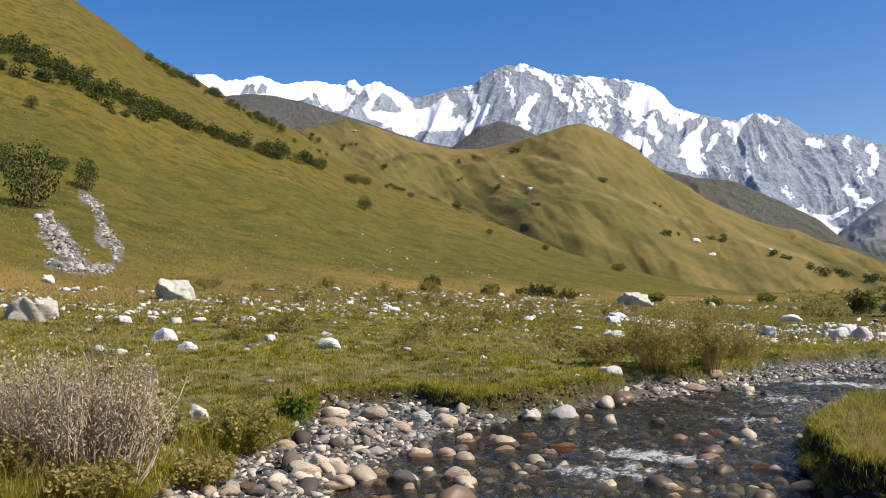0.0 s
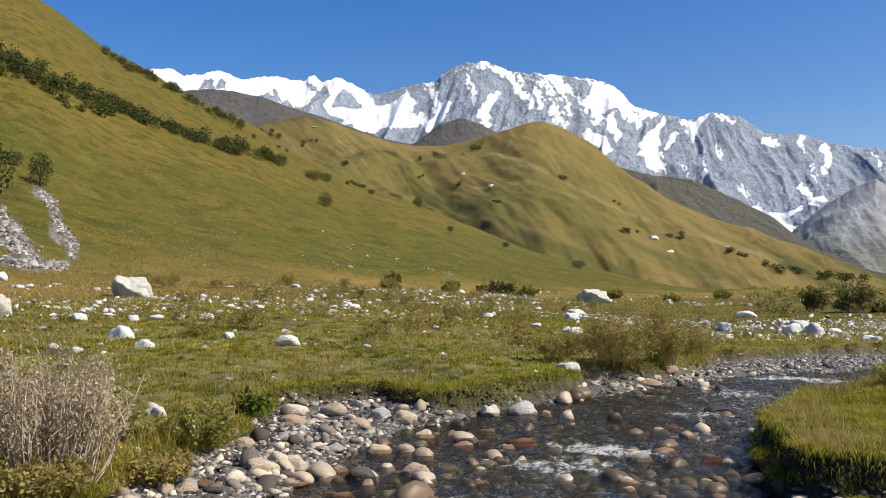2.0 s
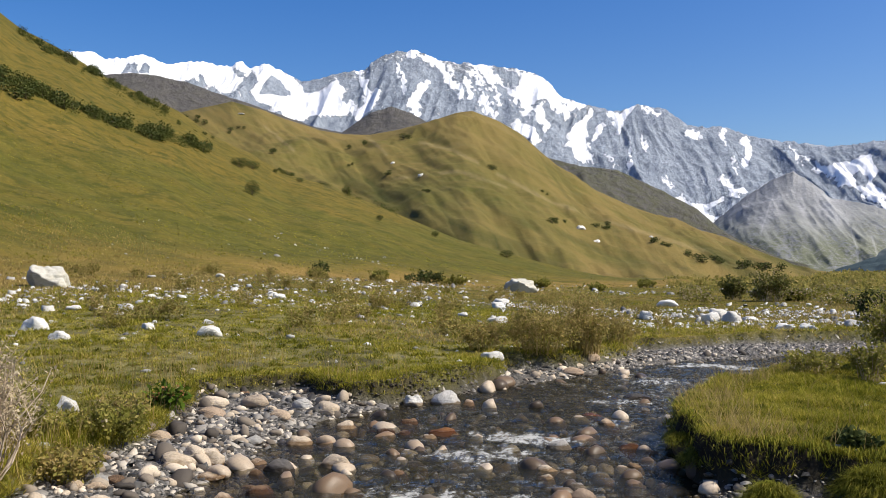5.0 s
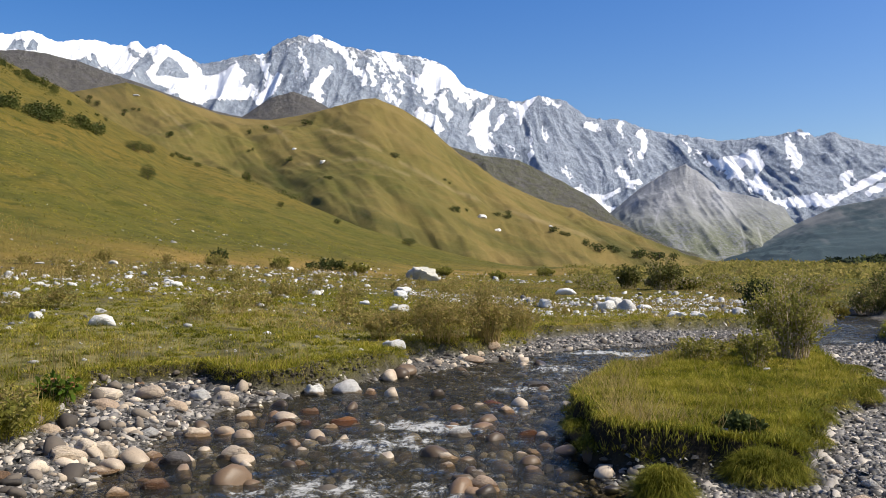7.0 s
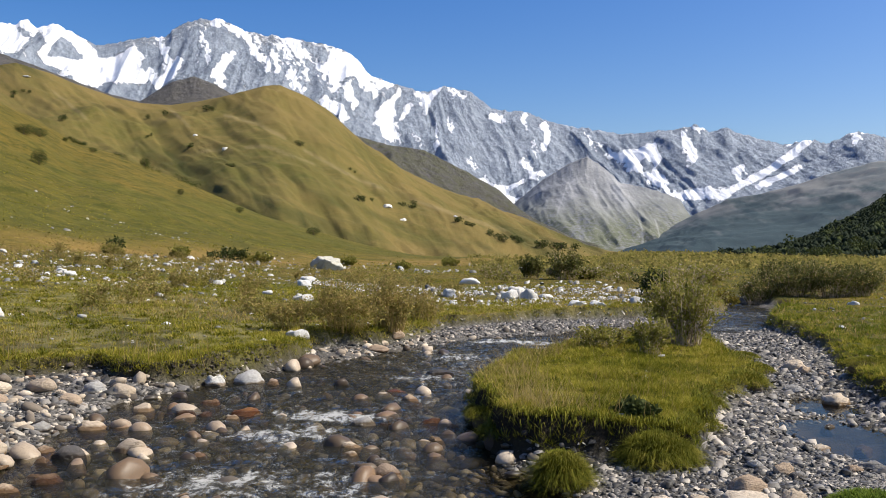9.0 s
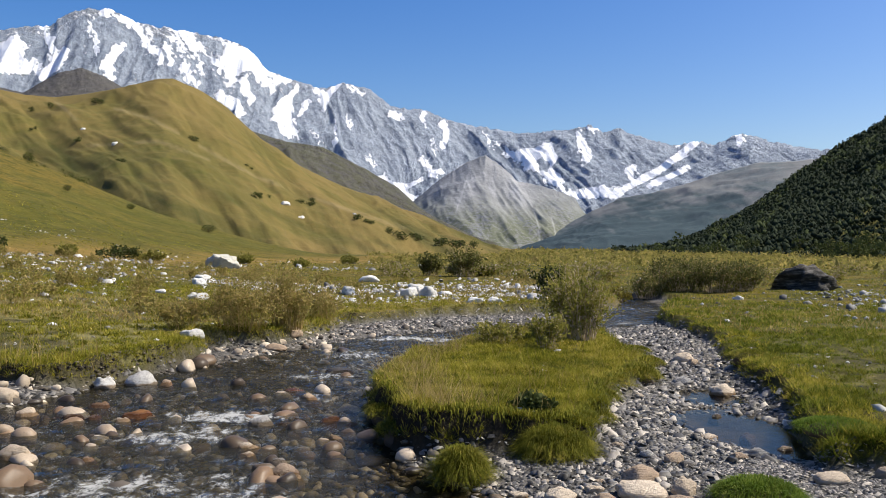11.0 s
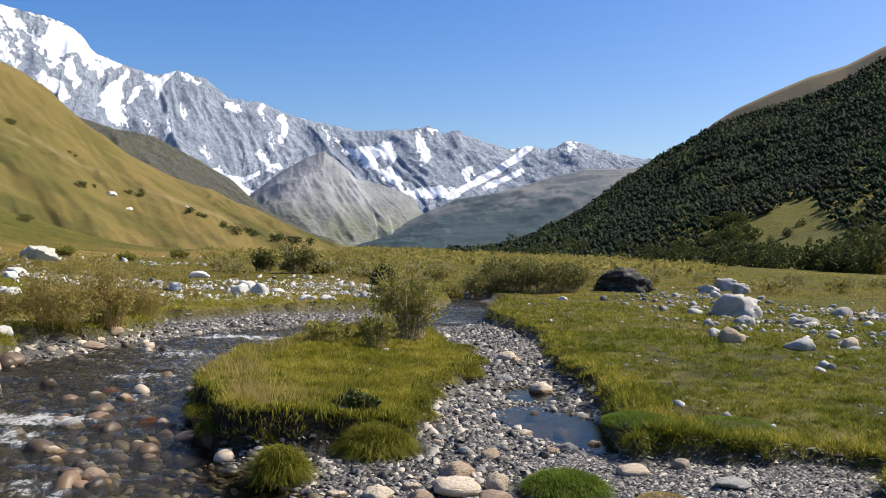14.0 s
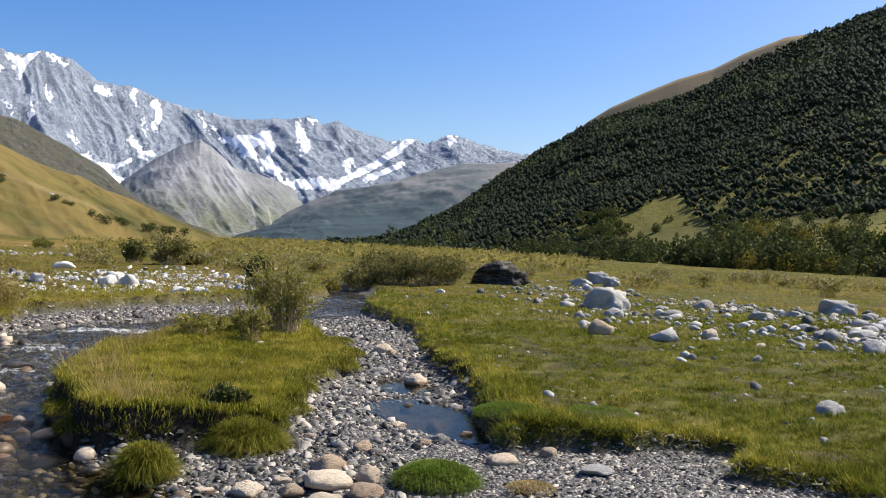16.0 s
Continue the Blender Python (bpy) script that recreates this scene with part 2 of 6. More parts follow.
def leaf_material(name, *stops, rough=0.7, glow=0.4):
    """Leaves and blades, with a little light coming through them."""
    s = Shader(name, rough, 0.05)
    wide = s.math("ADD", s.math("MULTIPLY", s.steps(s.noise(0.7, 4), 0.3, 0.7), 0.25), s.math("MULTIPLY", s.steps(s.noise(6.0, 4, 0.65), 0.34, 0.68), 0.3))
    f = s.math("ADD", s.math("MULTIPLY", s.random("island"), 0.45), wide)
    color = s.ramp(f, *stops)
    mat = s.done(color)
    if glow:
        t = s.node("ShaderNodeBsdfTranslucent")
        s.feed(t.inputs["Color"], color)
        m = s.node("ShaderNodeMixShader")
        m.inputs[0].default_value = glow
        s.tree.links.new(s.bsdf.outputs[0], m.inputs[1])
        s.tree.links.new(t.outputs[0], m.inputs[2])
        s.tree.links.new(m.outputs[0], s.tree.nodes["Material Output"].inputs["Surface"])
    return mat


def water_material():
    """Clear shallow water: sky on the ripples, the bed through it, foam over the rapids and painted ripple highlights.
    """
    s = Shader("stream_water", 0.08, 0.5)
    ripple, swell = s.noise(15.0, 5, 0.62, (1.0, 0.45, 1)), s.noise(3.4, 4, 0.55, (1, 0.5, 1))
    flow = s.attribute("run")
    h = s.math("MULTIPLY", s.math("ADD", s.math("MULTIPLY", ripple, 0.55), swell), s.math("ADD", 0.03, s.math("MULTIPLY", flow, 0.97)))
    n = s.bump(h, 1.0, 0.12)
    gloss = s.node("ShaderNodeBsdfGlossy")
    gloss.inputs["Roughness"].default_value = 0.07
    s.feed(gloss.inputs["Normal"], n)
    clear = s.node("ShaderNodeBsdfTransparent")
    clear.inputs["Color"].default_value = (0.64, 0.61, 0.50, 1)
    silt = s.node("ShaderNodeBsdfDiffuse")
    silt.inputs["Color"].default_value = (0.085, 0.083, 0.062, 1)
    s.feed(silt.inputs["Normal"], n)
    body = s.node("ShaderNodeMixShader")
    s.feed(body.inputs[0], s.math("MULTIPLY", flow, 0.22))
    s.tree.links.new(clear.outputs[0], body.inputs[1])
    s.tree.links.new(silt.outputs[0], body.inputs[2])
    fres = s.node("ShaderNodeFresnel")
    fres.inputs["IOR"].default_value = 1.33
    s.feed(fres.inputs["Normal"], n)
    m = s.node("ShaderNodeMixShader")
    s.feed(m.inputs[0], s.math("MULTIPLY", fres.outputs[0], 0.62))
    s.tree.links.new(body.outputs[0], m.inputs[1])
    s.tree.links.new(gloss.outputs[0], m.inputs[2])
    froth_glint = s.node("ShaderNodeBsdfDiffuse")
    froth_glint.inputs["Color"].default_value = (0.70, 0.70, 0.66, 1)
    streak, foam = s.noise(6.5, 7, 0.72, (1.0, 0.5, 1)), s.noise(24.0, 5, 0.72, (1.0, 0.6, 1))
    lace = s.math("ADD", s.math("MULTIPLY", s.math("SUBTRACT", streak, 0.5), 2.4), s.math("MULTIPLY", s.math("SUBTRACT", foam, 0.5), 1.4))
    mask = s.steps(s.math("ADD", s.attribute("froth_glint"), lace), 0.50, 1.10)
    m2 = s.node("ShaderNodeMixShader")
    s.feed(m2.inputs[0], s.math("MULTIPLY", mask, 0.5))
    s.tree.links.new(m.outputs[0], m2.inputs[1])
    s.tree.links.new(froth_glint.outputs[0], m2.inputs[2])
    s.tree.links.new(m2.outputs[0], s.tree.nodes["Material Output"].inputs["Surface"])
    return s.mat


M_GROUND = ground_material()
M_WATER = water_material()
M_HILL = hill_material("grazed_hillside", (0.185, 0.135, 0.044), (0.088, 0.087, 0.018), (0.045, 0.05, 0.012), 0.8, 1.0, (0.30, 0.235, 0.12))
M_BROWN = hill_material("bare_brown_ridge", (0.20, 0.155, 0.095), (0.14, 0.12, 0.06), (0.08, 0.07, 0.045), 0.5, 0.5)
M_WOODED = hill_material("wooded_slope_floor", (0.145, 0.13, 0.03), (0.052, 0.064, 0.022), (0.022, 0.03, 0.013), 0.4, 0.6)
# Distance haze is put into the bluish base colours of far slopes and range.
M_HAZY_SLOPE = hill_material("far_valley_side", (0.195, 0.195, 0.185), (0.12, 0.145, 0.15), (0.042, 0.068, 0.075), 0.9, 0.35)
M_HAZY_ALPINE = alpine_material("snowy_rock_hazed", (0.45, 0.50, 0.57), (0.20, 0.24, 0.30))
M_SHOULDER = alpine_material("dark_scree", (0.165, 0.15, 0.14), (0.10, 0.095, 0.095), 1.6)
M_SCREE = scree_material("grey_scree")


def slate_material():
    """Dark rock in thin tilted beds, with paler patches."""
    s = Shader("layered_slate", 0.8, 0.2)
    beds, crack = s.noise(1.6, 7, 0.68, (0.8, 0.8, 3.2), own=True), s.noise(5.0, 6, 0.75, own=True)
    color = s.ramp(s.math("ADD", s.math("MULTIPLY", beds, 0.7), s.math("MULTIPLY", crack, 0.3)), (0.36, (0.016, 0.015, 0.013)), (0.5, (0.05, 0.046, 0.04)), (0.57, (0.14, 0.13, 0.115)), (0.66, (0.45, 0.42, 0.38)))
    s.bump(s.math("ADD", beds, s.math("MULTIPLY", crack, 0.5)), 1.0, 0.12)
    return s.done(color)


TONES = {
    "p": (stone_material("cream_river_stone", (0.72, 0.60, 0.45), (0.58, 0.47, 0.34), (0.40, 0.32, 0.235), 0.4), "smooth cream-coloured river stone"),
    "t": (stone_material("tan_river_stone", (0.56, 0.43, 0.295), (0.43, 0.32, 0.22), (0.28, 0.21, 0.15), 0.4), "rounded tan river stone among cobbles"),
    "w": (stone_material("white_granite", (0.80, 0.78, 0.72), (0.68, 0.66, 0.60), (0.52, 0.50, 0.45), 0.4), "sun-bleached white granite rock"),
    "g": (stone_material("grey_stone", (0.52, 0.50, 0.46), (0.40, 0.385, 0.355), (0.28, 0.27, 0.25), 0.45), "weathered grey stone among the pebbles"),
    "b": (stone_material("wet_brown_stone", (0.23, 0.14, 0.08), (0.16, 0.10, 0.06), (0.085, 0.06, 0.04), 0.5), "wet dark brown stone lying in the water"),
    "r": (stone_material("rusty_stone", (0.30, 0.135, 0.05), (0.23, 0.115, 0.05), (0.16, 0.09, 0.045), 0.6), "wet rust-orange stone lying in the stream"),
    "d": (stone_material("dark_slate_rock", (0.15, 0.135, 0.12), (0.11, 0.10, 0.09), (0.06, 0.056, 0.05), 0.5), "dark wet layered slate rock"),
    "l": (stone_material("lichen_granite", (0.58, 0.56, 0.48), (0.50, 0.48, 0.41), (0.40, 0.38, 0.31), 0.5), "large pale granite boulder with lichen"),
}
# The palest stops put the glint of reflecting chips into their colour.
M_SLATE = pebble_material("slate_pebbles", [(0.0, (0.024, 0.023, 0.020)), (0.35, (0.075, 0.071, 0.064)), (0.62, (0.18, 0.168, 0.15)), (0.86, (0.35, 0.315, 0.265)), (1.0, (0.56, 0.49, 0.39))], gloss=0.5)
M_BEDSTONE = pebble_material("stream_bed_stones", [(0.0, (0.02, 0.016, 0.011)), (0.4, (0.075, 0.058, 0.034)), (0.7, (0.16, 0.115, 0.06)), (0.9, (0.30, 0.25, 0.17)), (1.0, (0.5, 0.44, 0.34))], wet=True)
M_RIFFLE = pebble_material("riffle_stones", [(0.0, (0.045, 0.034, 0.024)), (0.4, (0.13, 0.09, 0.055)), (0.65, (0.22, 0.14, 0.08)), (0.8, (0.38, 0.30, 0.21)), (1.0, (0.56, 0.46, 0.34))], gloss=0.38)
M_BEACH = pebble_material("beach_cobbles", [(0.0, (0.035, 0.03, 0.025)), (0.35, (0.14, 0.115, 0.088)), (0.65, (0.40, 0.325, 0.235)), (1.0, (0.68, 0.57, 0.43))])
M_RILL = pebble_material("rill_stones", [(0.0, (0.07, 0.06, 0.05)), (0.4, (0.18, 0.165, 0.145)), (0.8, (0.32, 0.30, 0.27)), (1.0, (0.46, 0.44, 0.40))])
M_GREYS = pebble_material("grey_rubble", [(0.0, (0.08, 0.076, 0.07)), (0.35, (0.22, 0.21, 0.19)), (0.7, (0.38, 0.365, 0.335)), (1.0, (0.56, 0.54, 0.49))])
M_WHITES = pebble_material("white_rubble", [(0.0, (0.10, 0.095, 0.085)), (0.3, (0.27, 0.26, 0.235)), (0.65, (0.47, 0.455, 0.415)), (1.0, (0.68, 0.66, 0.61))])
M_GRASS = leaf_material("grass", (0.0, (0.05, 0.058, 0.004)), (0.33, (0.17, 0.172, 0.015)), (0.55, (0.31, 0.28, 0.034)), (0.8, (0.48, 0.38, 0.085)), (1.0, (0.68, 0.54, 0.22)))
M_LUSH = leaf_material("lush_grass", (0.0, (0.035, 0.07, 0.008)), (0.4, (0.085, 0.14, 0.016)), (0.8, (0.17, 0.21, 0.035)), (1.0, (0.34, 0.30, 0.10)))
M_MEADOW = leaf_material("meadow_green", (0.0, (0.022, 0.034, 0.003)), (0.35, (0.085, 0.11, 0.010)), (0.6, (0.19, 0.20, 0.022)), (0.82, (0.36, 0.31, 0.06)), (1.0, (0.58, 0.48, 0.19)))
M_HILLGRASS = leaf_material("hillside_grass", (0.0, (0.055, 0.06, 0.010)), (0.4, (0.11, 0.105, 0.018)), (0.8, (0.19, 0.15, 0.035)), (1.0, (0.28, 0.205, 0.06)))
M_STRAW = leaf_material("dry_grass", (0.0, (0.20, 0.155, 0.05)), (0.4, (0.34, 0.25, 0.09)), (0.8, (0.47, 0.36, 0.15)), (1.0, (0.60, 0.49, 0.26)))
M_TWIG = leaf_material("grey_brown_twigs", (0.0, (0.20, 0.15, 0.10)), (0.5, (0.42, 0.33, 0.235)), (1.0, (0.66, 0.55, 0.43)), glow=0)
M_HEADS = leaf_material("dry_seed_heads", (0.0, (0.20, 0.15, 0.085)), (0.5, (0.41, 0.33, 0.205)), (1.0, (0.74, 0.64, 0.46)), glow=0.35)
M_LEAF = leaf_material("shrub_leaves", (0.0, (0.10, 0.11, 0.02)), (0.4, (0.21, 0.205, 0.042)), (0.75, (0.34, 0.295, 0.08)), (1.0, (0.48, 0.39, 0.16)), glow=0.45)
M_DARKLEAF = leaf_material("dark_leaves", (0.0, (0.024, 0.034, 0.012)), (0.4, (0.056, 0.072, 0.022)), (0.8, (0.10, 0.112, 0.034)), (1.0, (0.165, 0.155, 0.05)), glow=0.25)
M_YELLOWLEAF = leaf_material("autumn_leaves", (0.0, (0.08, 0.075, 0.015)), (0.5, (0.17, 0.14, 0.025)), (1.0, (0.30, 0.22, 0.04)))
M_WEED = leaf_material("yellowing_weeds", (0.0, (0.11, 0.11, 0.022)), (0.4, (0.26, 0.235, 0.06)), (0.75, (0.42, 0.33, 0.11)), (1.0, (0.55, 0.41, 0.18)), glow=0.5)
M_THICKET = leaf_material("thicket_leaves", (0.0, (0.06, 0.07, 0.018)), (0.5, (0.13, 0.13, 0.035)), (1.0, (0.27, 0.235, 0.09)), glow=0.35)
M_BARK = leaf_material("bark", (0.0, (0.06, 0.045, 0.035)), (1.0, (0.12, 0.09, 0.07)), glow=0)
M_TURF = leaf_material("tuft_grass", (0.0, (0.03, 0.036, 0.004)), (0.35, (0.10, 0.108, 0.012)), (0.65, (0.20, 0.19, 0.026)), (0.85, (0.33, 0.275, 0.055)), (1.0, (0.44, 0.35, 0.12)), glow=0.25)
M_WOODS = leaf_material("woodland_leaves", (0.0, (0.019, 0.027, 0.016)), (0.4, (0.026, 0.036, 0.020)), (0.75, (0.033, 0.044, 0.022)), (1.0, (0.046, 0.058, 0.026)), glow=0.15)
M_LIGHTWOODS = leaf_material("lighter_woodland_leaves", (0.0, (0.034, 0.047, 0.018)), (0.5, (0.058, 0.074, 0.026)), (1.0, (0.095, 0.105, 0.035)), glow=0.2)
M_GROVE = leaf_material("grove_leaves", (0.0, (0.036, 0.050, 0.014)), (0.5, (0.085, 0.10, 0.026)), (1.0, (0.17, 0.165, 0.045)), glow=0.25)


# ---- the ground: one sheet from the stream to the horizon ----
BED = [(-5.5, 0.5), (-4.6, 3.2), (-3.96, 5.0), (-4.17, 5.95), (-4.2, 6.7), (-4.3, 7.65), (-4.6, 8.65), (-5.1, 9.9), (-4.8, 10.6), (-4.15, 10.9), (-3.3, 10.35), (-2.9, 10.6), (-2.65, 11.35), (-1.95, 12.8),
       (-2.05, 14.4), (-1.0, 14.9), (-0.2, 16.8), (0.0, 18.6), (2.2, 20.9), (4.4, 21.6), (6.3, 23.2), (7.7, 25.4), (8.8, 28.0), (9.6, 31.0), (11.0, 31.0), (10.2, 26.8), (9.4, 25.0), (8.3, 22.5), (7.2, 19.9),
       (6.5, 15.1), (4.95, 10.7), (4.65, 9.1), (3.9, 7.1), (3.5, 6.1), (4.0, 5.9), (4.6, 5.42), (4.95, 5.15), (4.5, 4.7)]
BED += [(4.6, 4.2), (5.2, 2.2), (4.5, -1.0), (-3.0, -1.5)]
ISLAND = [(0.66, 11.1), (0.4, 9.15), (0.37, 8.3), (0.46, 7.4), (0.56, 7.0), (0.76, 6.82), (0.98, 6.92), (1.18, 7.02), (1.4, 6.8), (1.84, 6.85), (2.12, 7.4), (2.5, 8.6), (3.05, 9.65), (3.7, 10.65), (3.95, 11.5),
          (4.1, 13.3), (4.5, 15.1), (3.9, 15.5), (3.15, 15.2), (2.2, 14.2), (1.3, 12.6)]
STREAM = [(-4.0, -2.0), (-2.6, 1.0), (-1.7, 3.5), (-1.35, 5.5), (-1.4, 7.3), (-1.5, 9.0), (-1.0, 11.2), (0.0, 13.6), (1.2, 16.0), (3.2, 17.9), (5.6, 19.2), (7.2, 21.5), (8.4, 25.0), (9.6, 30.0)]
TOE_AZ, TOE_R = [-75, -50, -40, -24, -11, 0, 12], [26, 30, 36, 48, 70, 110, 160]
CREST_R = [230, 200, 185, 180, 170, 170, 175]
CREST_AZ = [-75, -60, -50, -41.4, -39.5, -37.2, -34.5, -32.5, -30.4, -28.3, -26.2, -24.1, -21.9, -19.8, -17.3, -14.8, -11.3, -7.8, -4.4, -1.1, 12]
CREST_EL = [20, 20, 19.3, 16.4, 15.3, 13.7, 12.5, 11.4, 10.5, 9.65, 8.2, 7.3, 6.15, 5.6, 4.75, 3.8, 2.4, 1.5, 0.65, 0.0, 0.0]
EYE_Z = 1.6


def plan_masks(x, y):
    """How far inside the open river bed (bars, water, stones) a place lies, and inside the island."""
    wob = 0.22 * (fbm(x * 1.7, y * 1.7, 4, 11) - 0.5) + 0.10 * (fbm(x * 6, y * 6, 2, 12) - 0.5)
    island = outline_distance(ISLAND, x, y) + wob + 0.34 * (fbm(x * 2.4, y * 2.4, 3, 13) - 0.5)
    return np.minimum(outline_distance(BED, x, y) + wob, -island), island


def bed_level(x, y):
    d = outline_distance(STREAM, x, y, closed=False)
    half = np.interp(y, [2, 5, 8, 11, 14, 17, 20, 24, 30], [2.0, 2.05, 2.15, 1.8, 1.35, 1.1, 1.1, 1.0, 1.0])
    z = 0.075 - 0.165 * smooth(half + 0.25, half - 0.75, d)
    z = z - 0.20 * np.exp(-(((x - 3.6) / 0.5) ** 2 + ((y - 7.8) / 1.1) ** 2)) - 0.17 * np.exp(-(((x - 4.1) / 0.35) ** 2 + ((y - 9.7) / 0.6) ** 2))
    z = z - 0.13 * np.exp(-(((x + 4.25) / 0.45) ** 2 + ((y - 9.5) / 0.4) ** 2)) - 0.1 * np.exp(-(((x - 1.35) / 0.5) ** 2 + ((y - 5.25) / 0.4) ** 2))
    z = z - 0.10 * np.exp(-(((x - 0.55) / 0.6) ** 2 + ((y - 5.7) / 0.9) ** 2))
    z = z + 0.07 * smooth(2.6, 4.2, x) * smooth(6.6, 5.0, y) + 0.05 * smooth(-3.0, -4.0, x)
    return z + 0.06 * (fbm(x * 2.2, y * 2.2, 4, 21) - 0.5)


def toe_band(x, y):
    """The strip of bleached grass along the foot of the hill."""
    r, az = np.hypot(x, y), np.degrees(np.arctan2(x, y))
    toe = np.interp(np.clip(az, -75, 12), TOE_AZ, TOE_R)
    band = np.exp(-(((r - toe * 0.98) / (0.24 * toe)) ** 2)) * smooth(12, -2, az)
    return band * (0.45 + 0.75 * smooth(0.36, 0.58, fbm(x * 0.13, y * 0.13, 4, 59)))


def bank_side(x, y):
    """The undercut side of the island, towards the rapids."""
    return smooth(1.7, 1.0, x) * smooth(9.6, 8.2, y)


def meadow_level(x, y):
    r, az = np.hypot(x, y), np.degrees(np.arctan2(x, y))
    leftward = smooth(2, -28, az)
    z = 0.26 + 0.003 * np.clip(r - 10, 0, 4000) * smooth(-5, 15, az)
    z = z + leftward * 0.055 * np.clip(np.minimum(r, 34) - 11, 0, None)
    z = z + 0.10 * smooth(2.2, 1.0, x) * smooth(10.5, 8.5, y) * smooth(-0.8, 0.1, x) * smooth(3, 5, y)
    z = z + 0.16 * (fbm(x * 0.25, y * 0.25, 3, 31) - 0.5) * smooth(4, 14, r) + 0.07 * (fbm(x * 1.3, y * 1.3, 4, 32) - 0.5)
    a = np.clip(az, -75, 12)
    toe, top, el = np.interp(a, TOE_AZ, TOE_R), np.interp(a, TOE_AZ, CREST_R), np.interp(a, CREST_AZ, CREST_EL)
    ztop = EYE_Z + top * np.tan(np.radians(el))
    s = np.clip((r - toe) / (top - toe), 0, 1)
    lift = (ztop - 1.3) * (0.35 * s + 0.65 * s * s * (1.9 - 0.9 * s)) * smooth(12, 4, az) * smooth(-110, -75, az)
    folds = (1.5 * (fbm(x * 0.06, y * 0.06, 4, 41) - 0.5) + 0.25 * (fbm(x * 0.5, y * 0.5, 3, 43) - 0.5)) * smooth(0, 0.25, s) * smooth(1.0, 0.8, s)
    back = -0.45 * np.clip(r - top, 0, 60) * smooth(12, 0, az)
    return z + lift + folds * smooth(12, 0, az) + back


def bare_patch(x, y):
    """Trodden earth showing through the turf."""
    return smooth(0.61, 0.69, fbm(x * 1.3, y * 1.3, 4, 57))


def ground_level(x, y):
    x, y = np.asarray(x, float), np.asarray(y, float)
    wet, _ = plan_masks(x, y)
    t = smooth(-0.07, 0.10, wet)
    return meadow_level(x, y) * (1 - t) + bed_level(x, y) * t


def make_ground():
    az = np.concatenate([np.arange(-180, -62, 4.0), np.arange(-62, 62, 0.3), np.arange(62, 178.1, 4.0), [180.0]])
    r = np.concatenate([[0.02], np.linspace(0.6, 3.6, 12), np.arange(3.7, 12, 0.07), np.arange(12, 24, 0.14), np.geomspace(24.2, 260, 130), np.geomspace(270, 4900, 26)])
    A, R = np.meshgrid(np.radians(az), r)
    x, y = R * np.sin(A), R * np.cos(A)
    wet, island = plan_masks(x, y)
    t = smooth(-0.07, 0.10, wet)
    zbed = bed_level(x, y)
    z = meadow_level(x, y) * (1 - t) + zbed * t
    deg, far = np.degrees(A), smooth(16, 26, R)
    toe = np.interp(np.clip(deg, -75, 12), TOE_AZ, TOE_R)
    dry = 0.75 * smooth(0.45, 0.62, fbm(x * 0.12, y * 0.12, 4, 51)) * far + 0.35 * smooth(0.5, 0.7, fbm(x * 0.7, y * 0.7, 3, 52))
    dry = np.maximum(dry, np.clip(1.1 * toe_band(x, y), 0, 1))
    dry = np.maximum(dry, 0.85 * smooth(22, 30, R) * smooth(75, 50, R) * smooth(0.40, 0.60, fbm(x * 0.16, y * 0.16, 4, 58)) * smooth(24, 14, deg))
    el = np.degrees(np.arctan2(z - EYE_Z, R))
    edge = np.interp(deg, [-75, -45, -39, -34.8, -30, -25, -22, -16.5, -8, 5], [11, 9.7, 8.1, 6.9, 6.3, 5.6, 4.7, 3.4, 2.0, 0.6]) + 1.6 * (fbm(x * 0.09, y * 0.09, 4, 53) - 0.5)
    slope = smooth(1.05, 1.3, R / toe) * (deg < 12) * (deg > -100)
    dry = dry * (1 - 0.75 * slope) + slope * (0.72 * smooth(-0.5, 0.8, el - edge) + 0.35 * smooth(0.48, 0.62, fbm(x * 0.07, y * 0.16, 5, 54)) + 0.8 * np.clip(toe_band(x, y), 0, 1) * smooth(1.5, 1.1, R / toe))
    scree = np.zeros(x.shape)
    for line, w in (([(-40.67, 5.3), (-39.88, 4.5), (-39.55, 3.2), (-38.75, 2.36), (-38.73, 1.35), (-39.4, 0.9)], 0.22), ([(-39.5, 3.4), (-39.8, 2.6), (-39.4, 2.3)], 0.14), ([(-42.68, 3.9), (-42.3, 3.1)], 0.3), ([(-42.3, 3.1), (-41.7, 2.1), (-40.9, 1.1)], 0.5), ([(-42.4, 1.2), (-41.0, 0.95), (-39.2, 0.9)], 0.16)):
        scree = np.maximum(scree, smooth(1.3, 0.6, outline_distance(line, deg, el, closed=False) / w + 2.6 * (fbm(x * 0.9, y * 0.9, 4, 55) - 0.5)))
    scree = scree * (deg < -36) * (deg > -46) * (R < 140)
    soil_shade = np.exp(-(((wet + 0.03) / (0.10 + 0.10 * bank_side(x, y))) ** 2)) * (R < 30) * np.clip(0.15 + 1.4 * np.exp(-(((x - 0.7) / 0.9) ** 2 + ((y - 6.9) / 1.7) ** 2)) + 1.2 * np.exp(-(((x + 3.9) / 1.0) ** 2 + ((y - 10.6) / 0.5) ** 2)) + smooth(0.5, 0.7, fbm(x, y, 3, 56)) * 0.6, 0, 1)
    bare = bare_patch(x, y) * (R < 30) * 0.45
    soil_shade = np.maximum(soil_shade, bare)
    # Darkens the ground under the island grass, painting the shade between blades.
    soil_shade = np.maximum(soil_shade, np.where(island > 0, 0.3, 0.0) * smooth(25, 15, R) * (wet < 0.02))
